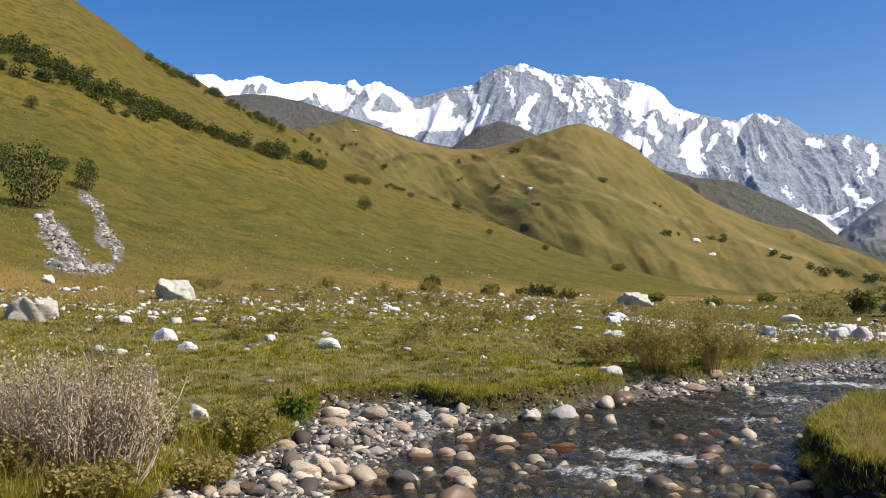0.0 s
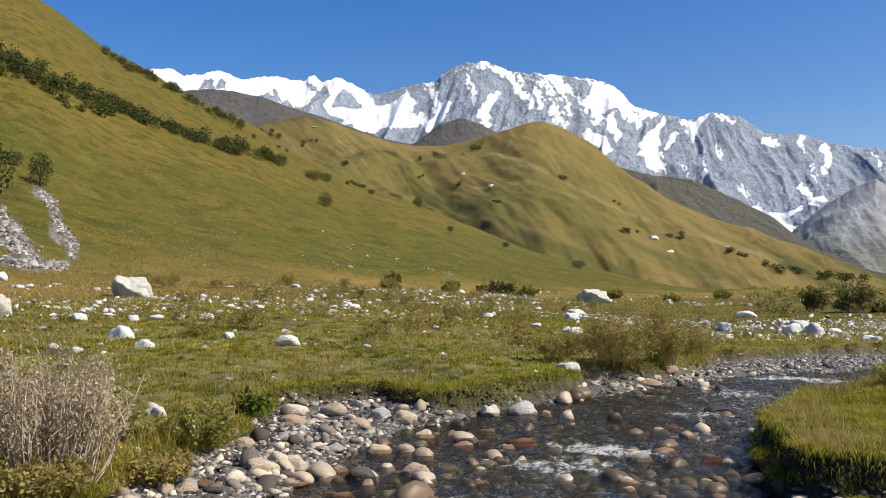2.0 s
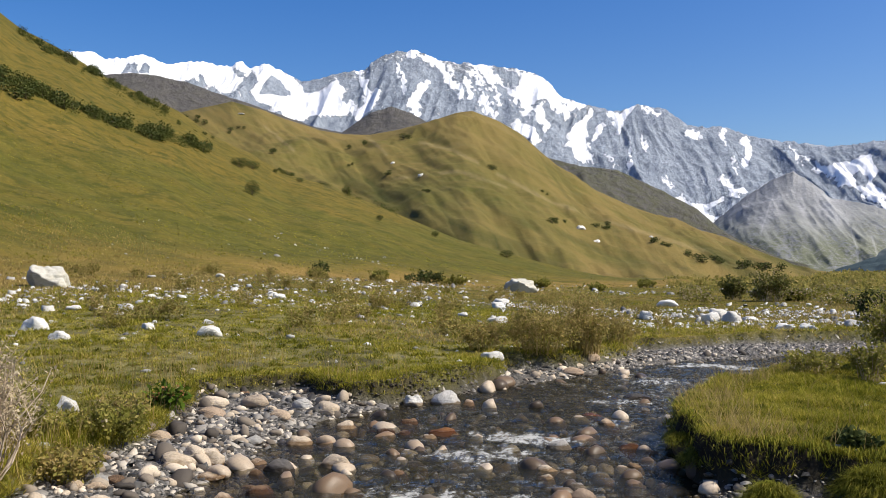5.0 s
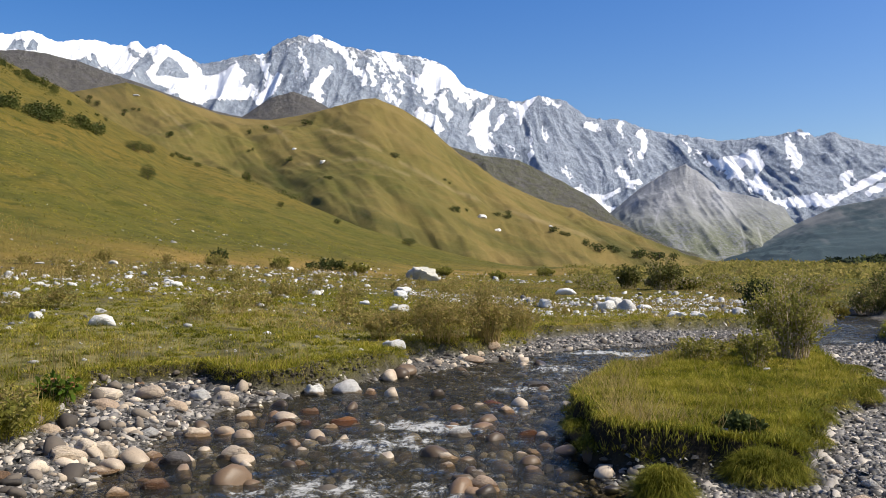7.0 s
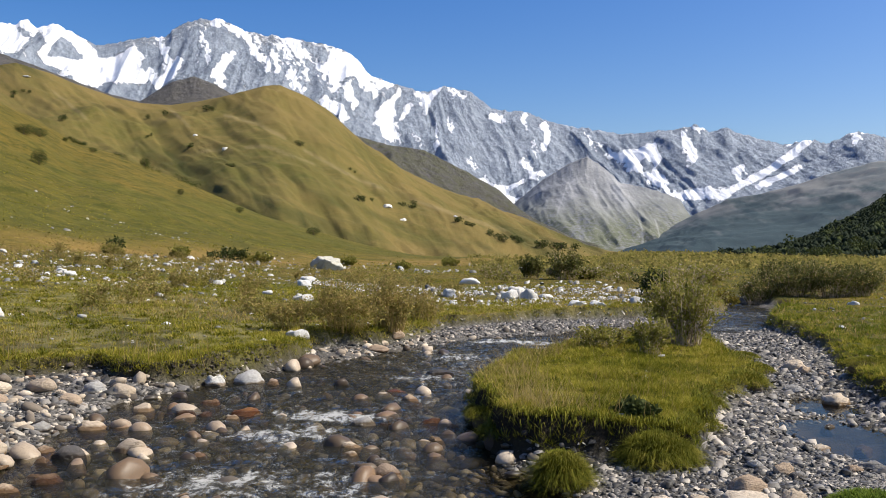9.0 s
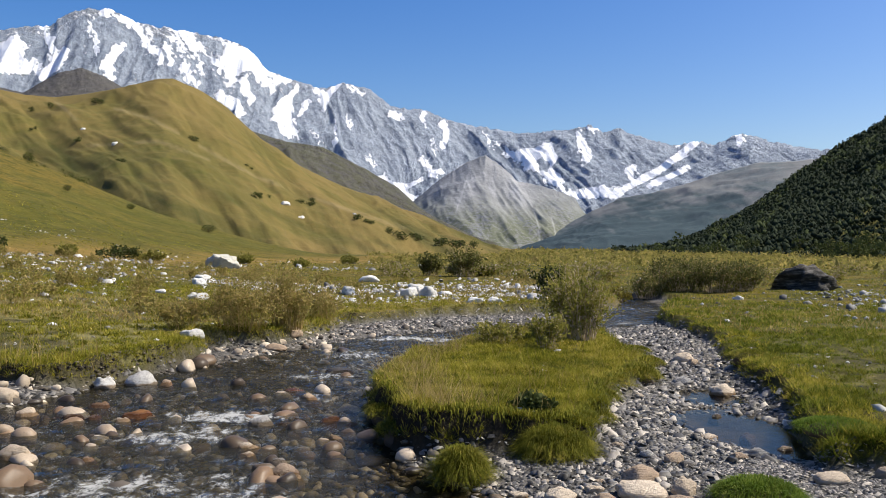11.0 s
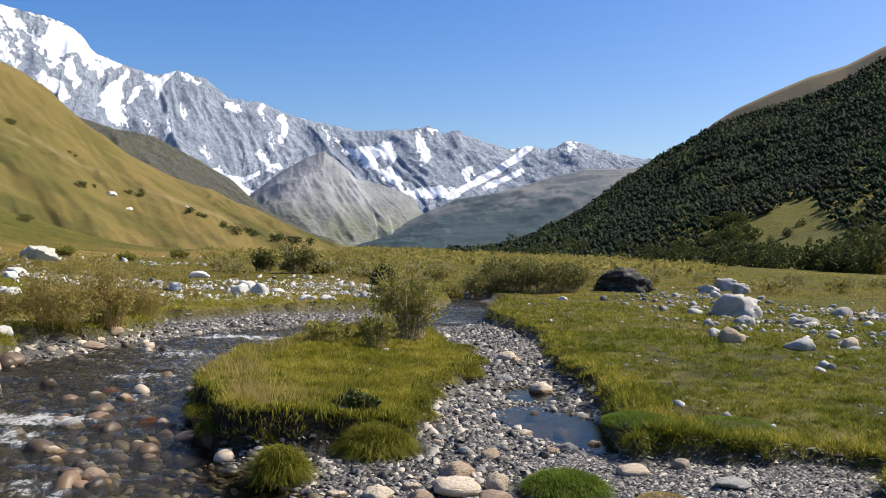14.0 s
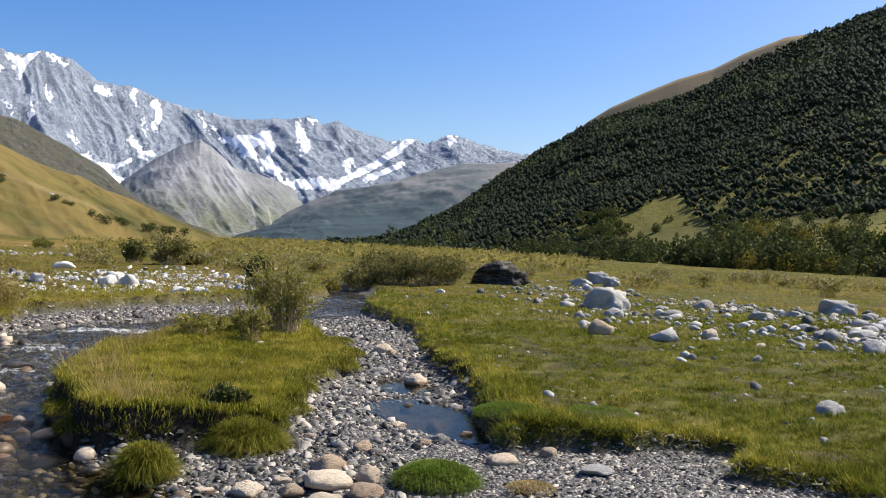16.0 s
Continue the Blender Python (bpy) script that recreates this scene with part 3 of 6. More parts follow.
    attrs = {"bed": smooth(0.0, 0.10, wet), "wet": smooth(0.05, -0.04, z) * (wet > 0), "dry": np.clip(dry, 0, 1), "toe": np.clip(toe_band(x, y), 0, 1) * (R > 18), "soil_shade": np.clip(soil_shade, 0, 1), "scree": scree, "thatch": np.where(x > 0.28 * y, 0.25, 0.7) * smooth(30, 16, R) * (wet < 0.0) * (island < 0)}
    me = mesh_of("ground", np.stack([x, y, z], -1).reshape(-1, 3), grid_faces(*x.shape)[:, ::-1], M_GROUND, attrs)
    return tagged(new("ground", me), "rough valley floor of grazed grass and a pebbly river bed", "ground", kind="structure")


make_ground()


def make_water():
    xs, ys = np.arange(-6, 11.5, 0.06), np.concatenate([np.arange(-1.6, 3, 0.3), np.arange(3, 14, 0.06), np.arange(14, 31, 0.12)])
    x, y = np.meshgrid(xs, ys)
    wet, _ = plan_masks(x, y)
    d = outline_distance(STREAM, x, y, closed=False)
    run = smooth(2.0, 0.9, d)
    froth_glint = np.zeros(x.shape)
    for cx, cy, sx, sy, a in ((-1.0, 8.75, 0.75, 0.35, 0.9), (-1.3, 7.9, 0.9, 0.5, 0.7), (-1.5, 6.2, 1.0, 0.6, 0.7), (-0.3, 11.6, 0.9, 0.6, 0.55), (0.3, 13.7, 0.9, 0.7, 0.6), (1.3, 16.2, 1.1, 0.5, 0.85), (-1.7, 5.0, 1.0, 0.5, 0.7), (-1.5, 10.3, 0.6, 0.4, 0.45), (-0.2, 9.8, 0.6, 0.4, 0.5)):
        froth_glint = np.maximum(froth_glint, a * np.exp(-(((x - cx) / sx) ** 2 + ((y - cy) / sy) ** 2)))
    z = 0.008 + run * (0.07 * (fbm(x * 2.6, y * 2.0, 3, 61) - 0.5) + 0.05 * (fbm(x * 6, y * 5, 2, 62) - 0.5)) + 0.03 * froth_glint * (fbm(x * 9, y * 9, 2, 63) - 0.3)
    keep = (wet > -0.25).ravel()
    faces = grid_faces(*x.shape)
    faces = faces[keep[faces].any(1)]
    # Besides the rapids' foam, a base level paints ripple highlights as pale streaks.
    me = mesh_of("water", np.stack([x, y, z], -1).reshape(-1, 3), faces, M_WATER, {"froth_glint": np.maximum(1.1 * froth_glint, 0.30 + 0.9 * (fbm(x * 1.1, y * 0.8, 3, 64) - 0.5)) * run, "run": run})
    return tagged(new("water", me), "clear shallow mountain stream with rippling rapids", "stream", kind="structure")


make_water()


# ---- hills and mountains ----
SURFACES = {}


def soften(values, width):
    """Values smoothed along a row by a bell of that many steps."""
    n = int(max(3, 3 * width))
    bell = np.exp(-0.5 * (np.arange(-n, n + 1) / width) ** 2)
    return np.convolve(np.pad(values, n, mode="edge"), bell / bell.sum(), "valid")


def on_slope(name, bearing, height_angle):
    """The place on a slope that lies at a bearing and height angle from the valley floor."""
    az, R, Z = SURFACES[name]
    k = int(np.clip(np.searchsorted(az, bearing), 0, len(az) - 1))
    r, z = R[:, k], Z[:, k]
    el = np.maximum.accumulate(np.degrees(np.arctan2(z - EYE_Z, r)))
    i = int(np.clip(np.searchsorted(el, height_angle), 1, len(r) - 1))
    t = float(np.clip((height_angle - el[i - 1]) / max(el[i] - el[i - 1], 1e-6), 0, 1))
    rr, zz = r[i - 1] + t * (r[i] - r[i - 1]), z[i - 1] + t * (z[i] - z[i - 1])
    return np.array((rr * math.sin(radians(bearing)), rr * math.cos(radians(bearing)), zz))


def massif(name, az, base_r, crest_r, crest, material, label, rib=0.0, rib_scale=1.0, steps=90, lift=None, jag=0.0, seed=0, power=1.15, attrs=None, sink=-6.0, category="mountain", soft=1.2, crags=0.42, along=0.6, gain=0.5):
    """A range seen from the valley: slopes rise from the foot to the crest, whose outline is given as bearing and height angle, and fall away behind."""
    ca, ce = np.array(crest, float).T
    el = np.interp(az, ca, ce)
    el = el + jag * (ridged(az * 1.9, az * 0 + seed, 5, seed, 0.7) - 0.55)
    s = np.concatenate([np.linspace(0, 1, steps), [1.04, 1.12, 1.3]])
    S, A = np.meshgrid(s, az, indexing="ij")
    c = np.clip(S, 0, 1)
    step = az[1] - az[0]
    E = soften(el, soft / step) * (1 - c**8) + el * c**8
    rb, rc = np.broadcast_to(soften(np.interp(az, *zip(*base_r)), 3 / step), S.shape), np.broadcast_to(soften(np.interp(az, *zip(*crest_r)), 3 / step), S.shape)
    R = rb + (rc - rb) * S
    top = EYE_Z + rc * np.tan(np.radians(E))
    Z = sink + (top - sink) * c**power
    x0, y0 = R * np.sin(np.radians(A)), R * np.cos(np.radians(A))
    wx, wy = x0 / rib_scale, y0 / rib_scale * along
    bend = fbm(wx * 0.5, wy * 0.5, 3, seed + 5) - 0.5
    wave = ridged(wx + 1.4 * bend + 0.35 * wy, wy - 1.1 * bend, 6, seed + 2, gain) - 0.6
    body = np.clip(c * 5, 0, 1) * np.clip((1 - c) * 6 + 0.12, 0, 1)
    crag = ridged(wx * 3.1 + 2.0 * bend + 0.8 * wy, wy * 1.2 + 0.3 * wx, 5, seed + 8, gain) - 0.6
    Z = Z + rib * (wave + crags * crag) * body
    if lift is not None:
        Z = Z + lift(A, c, R) * body
    Z = np.where(S > 1, top - (S - 1) * (rc - rb) * 1.2, Z)
    extra = attrs(A, c, np.degrees(np.arctan2(Z - EYE_Z, R)), wave) if attrs else {}
    SURFACES[name] = (az, R[:steps], Z[:steps])
    me = mesh_of(name, np.stack([x0, y0, Z], -1).reshape(-1, 3), grid_faces(*S.shape)[:, ::-1], material, extra)
    return tagged(new(name, me), label, category, kind="structure")


# ice fields, hanging glacier, rock islands and couloirs of the range: outlines and lines of bearing and height angle, the lines with half-widths
WEST_ICE = [(-34.87, 13.16), (-23.77, 13.67), (-23.94, 12.22), (-25.1, 10.99), (-25.88, 10.79), (-26.95, 11.38), (-27.65, 11.53), (-29.05, 11.45), (-31.81, 11.33), (-33.83, 10.82)]
ICE_BASIN = [(-23.77, 12.64), (-22.98, 13.0), (-22.26, 12.87), (-21.9, 12.09), (-21.33, 11.99), (-20.61, 11.34), (-20.18, 11.24), (-19.46, 11.52), (-18.92, 12.01), (-18.38, 11.94), (-18.09, 11.42), (-18.27, 10.9), (-17.84, 10.72), (-17.3, 10.48), (-17.48, 10.03), (-18.37, 9.78), (-20.35, 9.66), (-20.7, 9.35), (-21.67, 9.41), (-22.14, 9.89), (-23.03, 10.33), (-23.75, 10.67), (-24.11, 11.08), (-23.69, 11.61)]
EAST_ICE = [(-10.89, 13.29), (-9.06, 13.03), (-8.37, 12.12), (-7.85, 11.59), (-7.23, 11.67), (-7.13, 12.08), (-7.47, 12.67), (-6.71, 12.64), (-5.69, 12.25), (-4.94, 11.31), (-4.68, 10.62), (-3.84, 9.84), (-4.35, 9.42), (-5.02, 10.13), (-5.69, 10.83), (-6.21, 10.68), (-6.66, 9.33), (-7.24, 10.55), (-8.1, 11.26), (-8.62, 11.52), (-9.49, 12.33)]
WIDE_COULOIR = [(-2.84, 10.37), (-3.18, 9.71), (-3.85, 9.23), (-4.19, 8.74), (-4.26, 8.06), (-3.96, 7.36), (-3.03, 6.82), (-2.44, 6.53), (-2.54, 6.98), (-2.86, 7.67), (-3.02, 8.52), (-2.92, 9.36), (-2.61, 10.02)]
HANGING_GLACIER = [(9.86, 7.03), (10.38, 6.5), (11.23, 6.39), (12.24, 6.58), (12.75, 6.81), (13.18, 6.8), (13.42, 6.35), (13.92, 6.28), (13.59, 5.6), (13.26, 5.26), (13.77, 4.91), (14.27, 3.88), (14.77, 3.54), (14.11, 3.65), (13.1, 4.24), (12.43, 4.93), (11.58, 5.01), (11.07, 5.63), (10.38, 5.99)]
GLACIER_TONGUE = [(13.69, 3.89), (14.75, 3.9), (15.45, 4.08), (17.21, 4.09), (17.74, 4.26), (18.61, 4.62), (19.3, 5.04), (19.13, 4.44), (18.09, 3.91), (17.57, 3.38), (16.17, 3.31), (15.11, 3.23), (14.22, 3.47)]
ROCK_ISLANDS = [[(-31.64, 11.71), (-31.31, 12.33), (-30.79, 12.29), (-30.68, 11.72)], [(-30.68, 11.79), (-30.38, 12.45), (-30.1, 12.36), (-29.99, 11.75)], [(-27.2, 12.13), (-26.88, 11.97), (-26.66, 11.22), (-27.09, 11.45)], [(-25.15, 12.57), (-24.76, 12.34), (-24.37, 11.94), (-24.9, 11.85)], [(-23.57, 11.02), (-23.33, 11.54), (-22.87, 12.07), (-22.33, 11.91), (-21.9, 11.29), (-21.54, 10.95), (-22.32, 10.87)], [(-21.22, 12.03), (-20.93, 11.93), (-20.64, 11.51), (-20.93, 11.44)], [(12.35, 5.79), (12.75, 6.02), (13.13, 5.44), (12.96, 4.92), (12.42, 5.27)], [(-7.75, 12.44), (-7.4, 12.43), (-7.33, 11.92), (-7.64, 11.83)], [(-8.79, 11.86), (-8.27, 11.61), (-8.17, 11.16), (-8.62, 11.24)]]
PEAK_COULOIRS = [([(-17.49, 12.46), (-17.02, 11.66), (-16.76, 10.9)], 0.2), ([(-16.16, 11.31), (-16.76, 10.37), (-17.48, 9.78)], 0.28), ([(-14.91, 13.03), (-14.55, 12.09), (-14.51, 11.23)], 0.16), ([(-13.3, 11.7), (-13.73, 11.05), (-14.01, 10.6), (-13.66, 10.04)], 0.3), ([(-14.26, 13.71), (-13.73, 13.76), (-13.09, 13.34)], 0.22), ([(-12.66, 13.2), (-11.77, 12.56), (-11.35, 11.69)], 0.3), ([(-10.68, 12.12), (-10.33, 11.09)], 0.2), ([(-11.21, 11.79), (-11.03, 10.96)], 0.16), ([(-10.26, 12.59), (-9.66, 11.65), (-9.42, 10.96)], 0.14)]
EAST_COULOIRS = [([(-9.42, 12.16), (-8.62, 11.28), (-8.38, 10.69)], 0.22), ([(-9.49, 10.79), (-8.94, 9.88)], 0.28), ([(-5.97, 10.27), (-5.5, 9.16)], 0.28), ([(-7.48, 9.22), (-6.73, 8.85), (-6.18, 8.42)], 0.34), ([(-4.68, 10.96), (-4.01, 10.42), (-3.27, 10.56)], 0.28), ([(-1.43, 9.97), (-1.05, 9.25)], 0.26), ([(-0.06, 10.46), (-0.85, 9.6), (-1.15, 8.78)], 0.22), ([(-2.09, 9.16), (-2.53, 8.44)], 0.18)]
FACE_COULOIRS = [([(0.45, 10.27), (1.31, 9.79)], 0.16), ([(0.29, 8.46), (0.62, 7.62)], 0.12), ([(-0.45, 8.11), (-0.23, 7.23), (-0.37, 6.49)], 0.1), ([(3.13, 8.64), (3.81, 8.33)], 0.2), ([(5.22, 8.7), (5.3, 7.83)], 0.15), ([(6.38, 8.04), (6.6, 7.24), (6.33, 6.51)], 0.2), ([(5.66, 6.89), (5.84, 5.95)], 0.13), ([(5.04, 5.67), (5.71, 4.97), (6.34, 4.96)], 0.24), ([(2.64, 4.61), (3.78, 3.9), (4.71, 3.34)], 0.22), ([(3.78, 3.83), (5.05, 4.44)], 0.13), ([(1.7, 6.01), (2.0, 5.13)], 0.1), ([(-1.87, 7.39), (-1.04, 6.35)], 0.08)]
FAR_COULOIRS = [([(18.11, 5.21), (18.29, 4.58)], 0.22), ([(18.54, 4.37), (19.92, 5.14), (20.67, 5.69), (21.42, 6.31), (21.93, 6.72)], 0.24), ([(20.43, 5.59), (21.42, 6.0)], 0.16), ([(19.38, 4.23), (20.68, 4.79), (21.43, 5.17)], 0.2), ([(15.05, 7.94), (15.98, 7.59)], 0.14), ([(14.92, 7.31), (15.28, 6.54), (15.36, 5.77)], 0.3), ([(8.94, 7.44), (9.81, 6.61)], 0.12), ([(24.19, 7.13), (24.59, 6.75)], 0.22), ([(20.93, 6.69), (21.69, 6.79)], 0.1)]


def snow_cover(A, c, el, wave):
    """Snow lies on the high ice fields, in couloirs and on the hanging glacier."""
    n, fine = fbm(A * 1.1, el * 1.3, 5, 71), fbm(A * 4.3, el * 4.1, 4, 73, 0.6)
    top = np.interp(A, [a for a, _ in RANGE], [e for _, e in RANGE])
    depth = top - el
    streak = ridged(A * 2.3 + 0.8 * el + 0.8 * n, el * 0.7, 5, 72, 0.6)
    snow = smooth(0.66, 0.9, streak) * np.interp(A, [-34, -21, -17, -6, 0, 10, 20, 28], [0.9, 0.6, 0.5, 0.5, 0.36, 0.22, 0.2, 0.3])
    snow = np.maximum(snow, np.interp(A, [-34, -24, -20, -12, -5, -2, 6, 14, 24, 30], [0.9, 0.72, 0.4, 0.5, 0.56, 0.36, 0.16, 0.25, 0.28, 0.2]) * smooth(1.1, 0.1, depth + 1.3 * (n - 0.5)))
    Aw, Ew = A + 0.5 * (n - 0.5) + 0.7 * (fine - 0.5), el + 0.3 * (n - 0.5) + 0.6 * (fine - 0.5)
    ribs = 0.5 + 0.5 * smooth(-0.36, -0.12, wave + 0.5 * (fine - 0.5))
    for outline in (WEST_ICE, ICE_BASIN, EAST_ICE, WIDE_COULOIR, HANGING_GLACIER, GLACIER_TONGUE):
        smoothness = 1.0 if outline is not EAST_ICE else ribs
        snow = np.maximum(snow, smooth(-0.22, 0.3, outline_distance(outline, Aw, Ew)) * smoothness)
    for line, w in PEAK_COULOIRS + EAST_COULOIRS + FACE_COULOIRS + FAR_COULOIRS:
        snow = np.maximum(snow, 0.92 * smooth(1.8, 0.3, outline_distance(line, Aw, Ew, closed=False) / w))
    for outline in ROCK_ISLANDS:
        snow = snow * smooth(0.12, -0.08, outline_distance(outline, A + 0.35 * (fine - 0.5), el + 0.35 * (fine - 0.5)))
    return {"snow": np.clip(snow, 0, 1), "green": smooth(3.2, 1.4, el) * 0.5}


RANGE = [(-45, 12.0), (-36, 12.4), (-33.5, 12.75), (-32.5, 12.4), (-30.5, 12.8), (-28.7, 12.4), (-27, 12.7), (-25.5, 12.5), (-24.6, 12.8), (-24.1, 12.45), (-23, 12.72), (-22, 12.2), (-20.9, 11.75), (-19.8, 12), (-18.4, 12.3), (-17, 12.6),
         (-16.2, 13.3), (-15.1, 13.7), (-14.4, 13.65), (-13.86, 13.92), (-12.6, 13.3), (-11.2, 13.05), (-9.1, 12.9), (-7.4, 12.7), (-5.7, 12.1), (-4.7, 11), (-3, 10.4), (-1.4, 9.95), (0.1, 10.3), (1.8, 9.95), (3.1, 8.9), (5.2, 8.75)]
RANGE += [(7.2, 8.05), (9.3, 7.7), (11.3, 7.4), (13.2, 7.5), (14.5, 7.6), (15.7, 7.93), (16.4, 7.4), (17.4, 7.62), (18.8, 7.1), (20.6, 6.55), (22.1, 6.8), (23, 6.55), (24.7, 7.18), (26.1, 6.65), (27.7, 6.3), (29, 6.05), (34, 5.2), (42, 4.5)]

massif("snow_mountain_range", np.arange(-45, 42, 0.08), [(-45, 2900), (42, 2900)], [(-45, 4300), (42, 4300)], RANGE, M_HAZY_ALPINE, "high jagged grey rock range with snowfields and hanging glaciers", rib=105, rib_scale=260, along=0.3, gain=0.56, crags=0.4, steps=175, jag=0.34, seed=3, attrs=snow_cover)

def scree_fans(A, c, el, wave):
    """Streaks that fan out from the top of the pyramid, two pale rills and the green foot."""
    fan = (A - 9.0) / (0.35 + np.clip(6.6 - el, 0, 9) * 0.22)
    streak = fbm(fan * 1.7 + 1.6 * fbm(A * 0.8, el * 0.8, 4, 25), el * 0.5, 4, 24, 0.55)
    rill = np.zeros(A.shape)
    for line in ([(13.3, 2.2), (13.55, 1.2), (13.9, 0.4)], [(12.2, 2.6), (12.5, 1.6), (12.55, 0.7)], [(8.0, 4.6), (7.6, 3.4), (7.3, 2.4)]):
        rill = np.maximum(rill, 0.4 * smooth(0.08, 0.02, outline_distance(line, A + 0.12 * (streak - 0.5), el, closed=False)))
    return {"streak": streak, "rill": rill, "green": 0.95 * smooth(4.4, 1.4, el + 2.0 * (streak - 0.5))}


massif("scree_pyramid", np.arange(-2, 20, 0.07), [(-2, 1900), (20, 1900)], [(-2, 2600), (20, 2600)],
       [(-2, -0.5), (2.5, 1.2), (4.7, 3.2), (6.5, 4.7), (7.9, 5.6), (9.1, 6.1), (10, 5.45), (11.1, 4.45), (12.9, 4.1), (14.7, 3.4), (15.3, 2.4), (16.5, 1.5), (20, 0)], M_SCREE, "bare grey scree mountain with gullied flanks", rib=52, rib_scale=200, crags=0.22, gain=0.52, along=0.3, steps=110, jag=0.14, seed=9, attrs=scree_fans)
massif("grey_shoulder_ridge", np.arange(-40, 10, 0.1), [(-40, 1000), (10, 1300)], [(-40, 1900), (10, 2000)],
       [(-40, 10), (-36, 11), (-32.2, 11.6), (-31.1, 11.8), (-29.7, 11.75), (-28, 11.5), (-26.2, 10.95), (-24, 10.3), (-20, 9), (-18.4, 8.75), (-16.6, 10), (-15.3, 10.4), (-14.1, 10), (-13, 9.4), (-11, 8.2), (-8, 7.5), (-5.7, 7.3), (-3.4, 6.65), (-1.1, 6.42), (1.5, 5.15), (3.6, 3.95), (5.1, 2.6), (7, 1.4), (10, 0)],
       M_SHOULDER, "dark grey scree shoulder below the snow", rib=50, rib_scale=220, crags=0.15, steps=60, jag=0.1, seed=15, attrs=lambda A, c, el, w: {"snow": c * 0, "green": 0.6 * smooth(-12, -4, A) + 0.2})
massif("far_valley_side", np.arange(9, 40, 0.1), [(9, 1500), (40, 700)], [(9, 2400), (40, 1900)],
       [(9, -1), (11.9, 0.45), (14, 1.6), (15.8, 2.55), (17.5, 3.35), (19.3, 3.65), (21.3, 4.2), (23.4, 4.9), (25.4, 5.4), (27.1, 5.45), (28.7, 5.55), (32, 5.8), (40, 6)], M_HAZY_SLOPE, "hazy blue-green mountainside across the valley", rib=50, rib_scale=520, crags=0.14, gain=0.6, steps=70, jag=0.1, seed=21,
       attrs=lambda A, c, el, w: {"tan": 0.9 * smooth(0.46, 0.66, fbm(A * 0.5, el * 1.2, 5, 22) + 0.10 * (el - 3)), "gully_dark": np.clip(np.maximum(0.6 * smooth(0.02, -0.14, w), smooth(3.6, 1.6, el + 5.0 * (fbm(A * 0.7 + 0.6 * el, el * 1.5, 5, 23, 0.6) - 0.5) - 0.12 * (A - 18))), 0, 1)})


def dome_cover(A, c, el, wave):
    """Straw along the crest and in slanting bands, darker green folds below, trodden tracks."""
    band = fbm((el + 0.5 * A) * 1.5, A * 0.10, 5, 35, 0.6)
    furrow = fbm((A + 8 * c) * 1.1, c * 1.5, 5, 37, 0.6)
    tan = 0.75 * smooth(0.55, 0.98, c + 0.5 * (fbm(A * 0.3, c * 4, 4, 34) - 0.5)) + 0.55 * smooth(0.50, 0.66, band) + 0.3 * smooth(0.5, 0.7, furrow) * smooth(-14, -6, A)
    tan = tan + 0.5 * smooth(0.7, 0.2, el) * smooth(-20, -6, A)
    tan = tan * np.maximum(0.35 + 0.65 * smooth(0.5, 0.9, c), smooth(-9, -1, A))
    # Greener lower flank, plus fold shading painted as dark slanting bands and furrows.
    gully_dark = 0.2 * smooth(0.7, 0.4, c) * smooth(-4, -12, A) + 0.6 * smooth(0.52, 0.36, fbm((el + 0.5 * A) * 0.9 + 7, A * 0.14, 4, 38)) + 0.35 * smooth(0.46, 0.3, furrow)
    track = np.zeros(A.shape)
    for line in ([(-17.4, 9.1), (-16.4, 8.2), (-15.6, 7.5)], [(-24.0, 9.6), (-22.7, 8.6), (-21.4, 7.6)], [(-13.5, 8.2), (-11.4, 7.7), (-9.8, 6.9)], [(-8.6, 6.2), (-5.0, 4.4), (-1.0, 3.1), (4.0, 1.4)], [(-15.0, 6.0), (-11.0, 6.4), (-8.0, 5.4)]):
        track = np.maximum(track, 0.3 * smooth(0.15, 0.04, outline_distance(line, A, el + 0.3 * (band - 0.5), closed=False)) * smooth(0.35, 0.5, furrow))
    return {"tan": np.clip(tan, 0, 1), "gully_dark": np.clip(gully_dark, 0, 1), "bare": track}


def dome_folds(A, c, R):
    """Terraces that slant across the hill and gullies that run down it."""
    return 11 * (fbm((c * 9 + 0.5 * A) * 0.7, A * 0.12, 4, 36) - 0.5) + 0.030 * R * (fbm((A + 8 * c) * 0.20, c * 0.9, 3, 39, 0.4) - 0.5) * smooth(0.98, 0.7, c) + 0.006 * R * (fbm((A + 8 * c) * 1.1, c * 1.5, 3, 37) - 0.5)


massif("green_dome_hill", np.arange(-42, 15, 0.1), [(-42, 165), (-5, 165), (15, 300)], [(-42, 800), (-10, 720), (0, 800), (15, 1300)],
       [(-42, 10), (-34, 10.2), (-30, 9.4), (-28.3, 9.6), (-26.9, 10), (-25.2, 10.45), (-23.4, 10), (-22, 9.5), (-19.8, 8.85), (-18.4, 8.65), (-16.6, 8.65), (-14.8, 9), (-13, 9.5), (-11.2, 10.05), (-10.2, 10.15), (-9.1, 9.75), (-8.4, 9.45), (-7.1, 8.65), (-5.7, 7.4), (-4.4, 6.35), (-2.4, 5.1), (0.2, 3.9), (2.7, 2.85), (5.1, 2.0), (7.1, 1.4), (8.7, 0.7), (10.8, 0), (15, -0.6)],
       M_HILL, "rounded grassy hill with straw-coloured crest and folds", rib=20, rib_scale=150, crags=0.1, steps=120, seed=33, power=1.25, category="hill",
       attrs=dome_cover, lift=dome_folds)
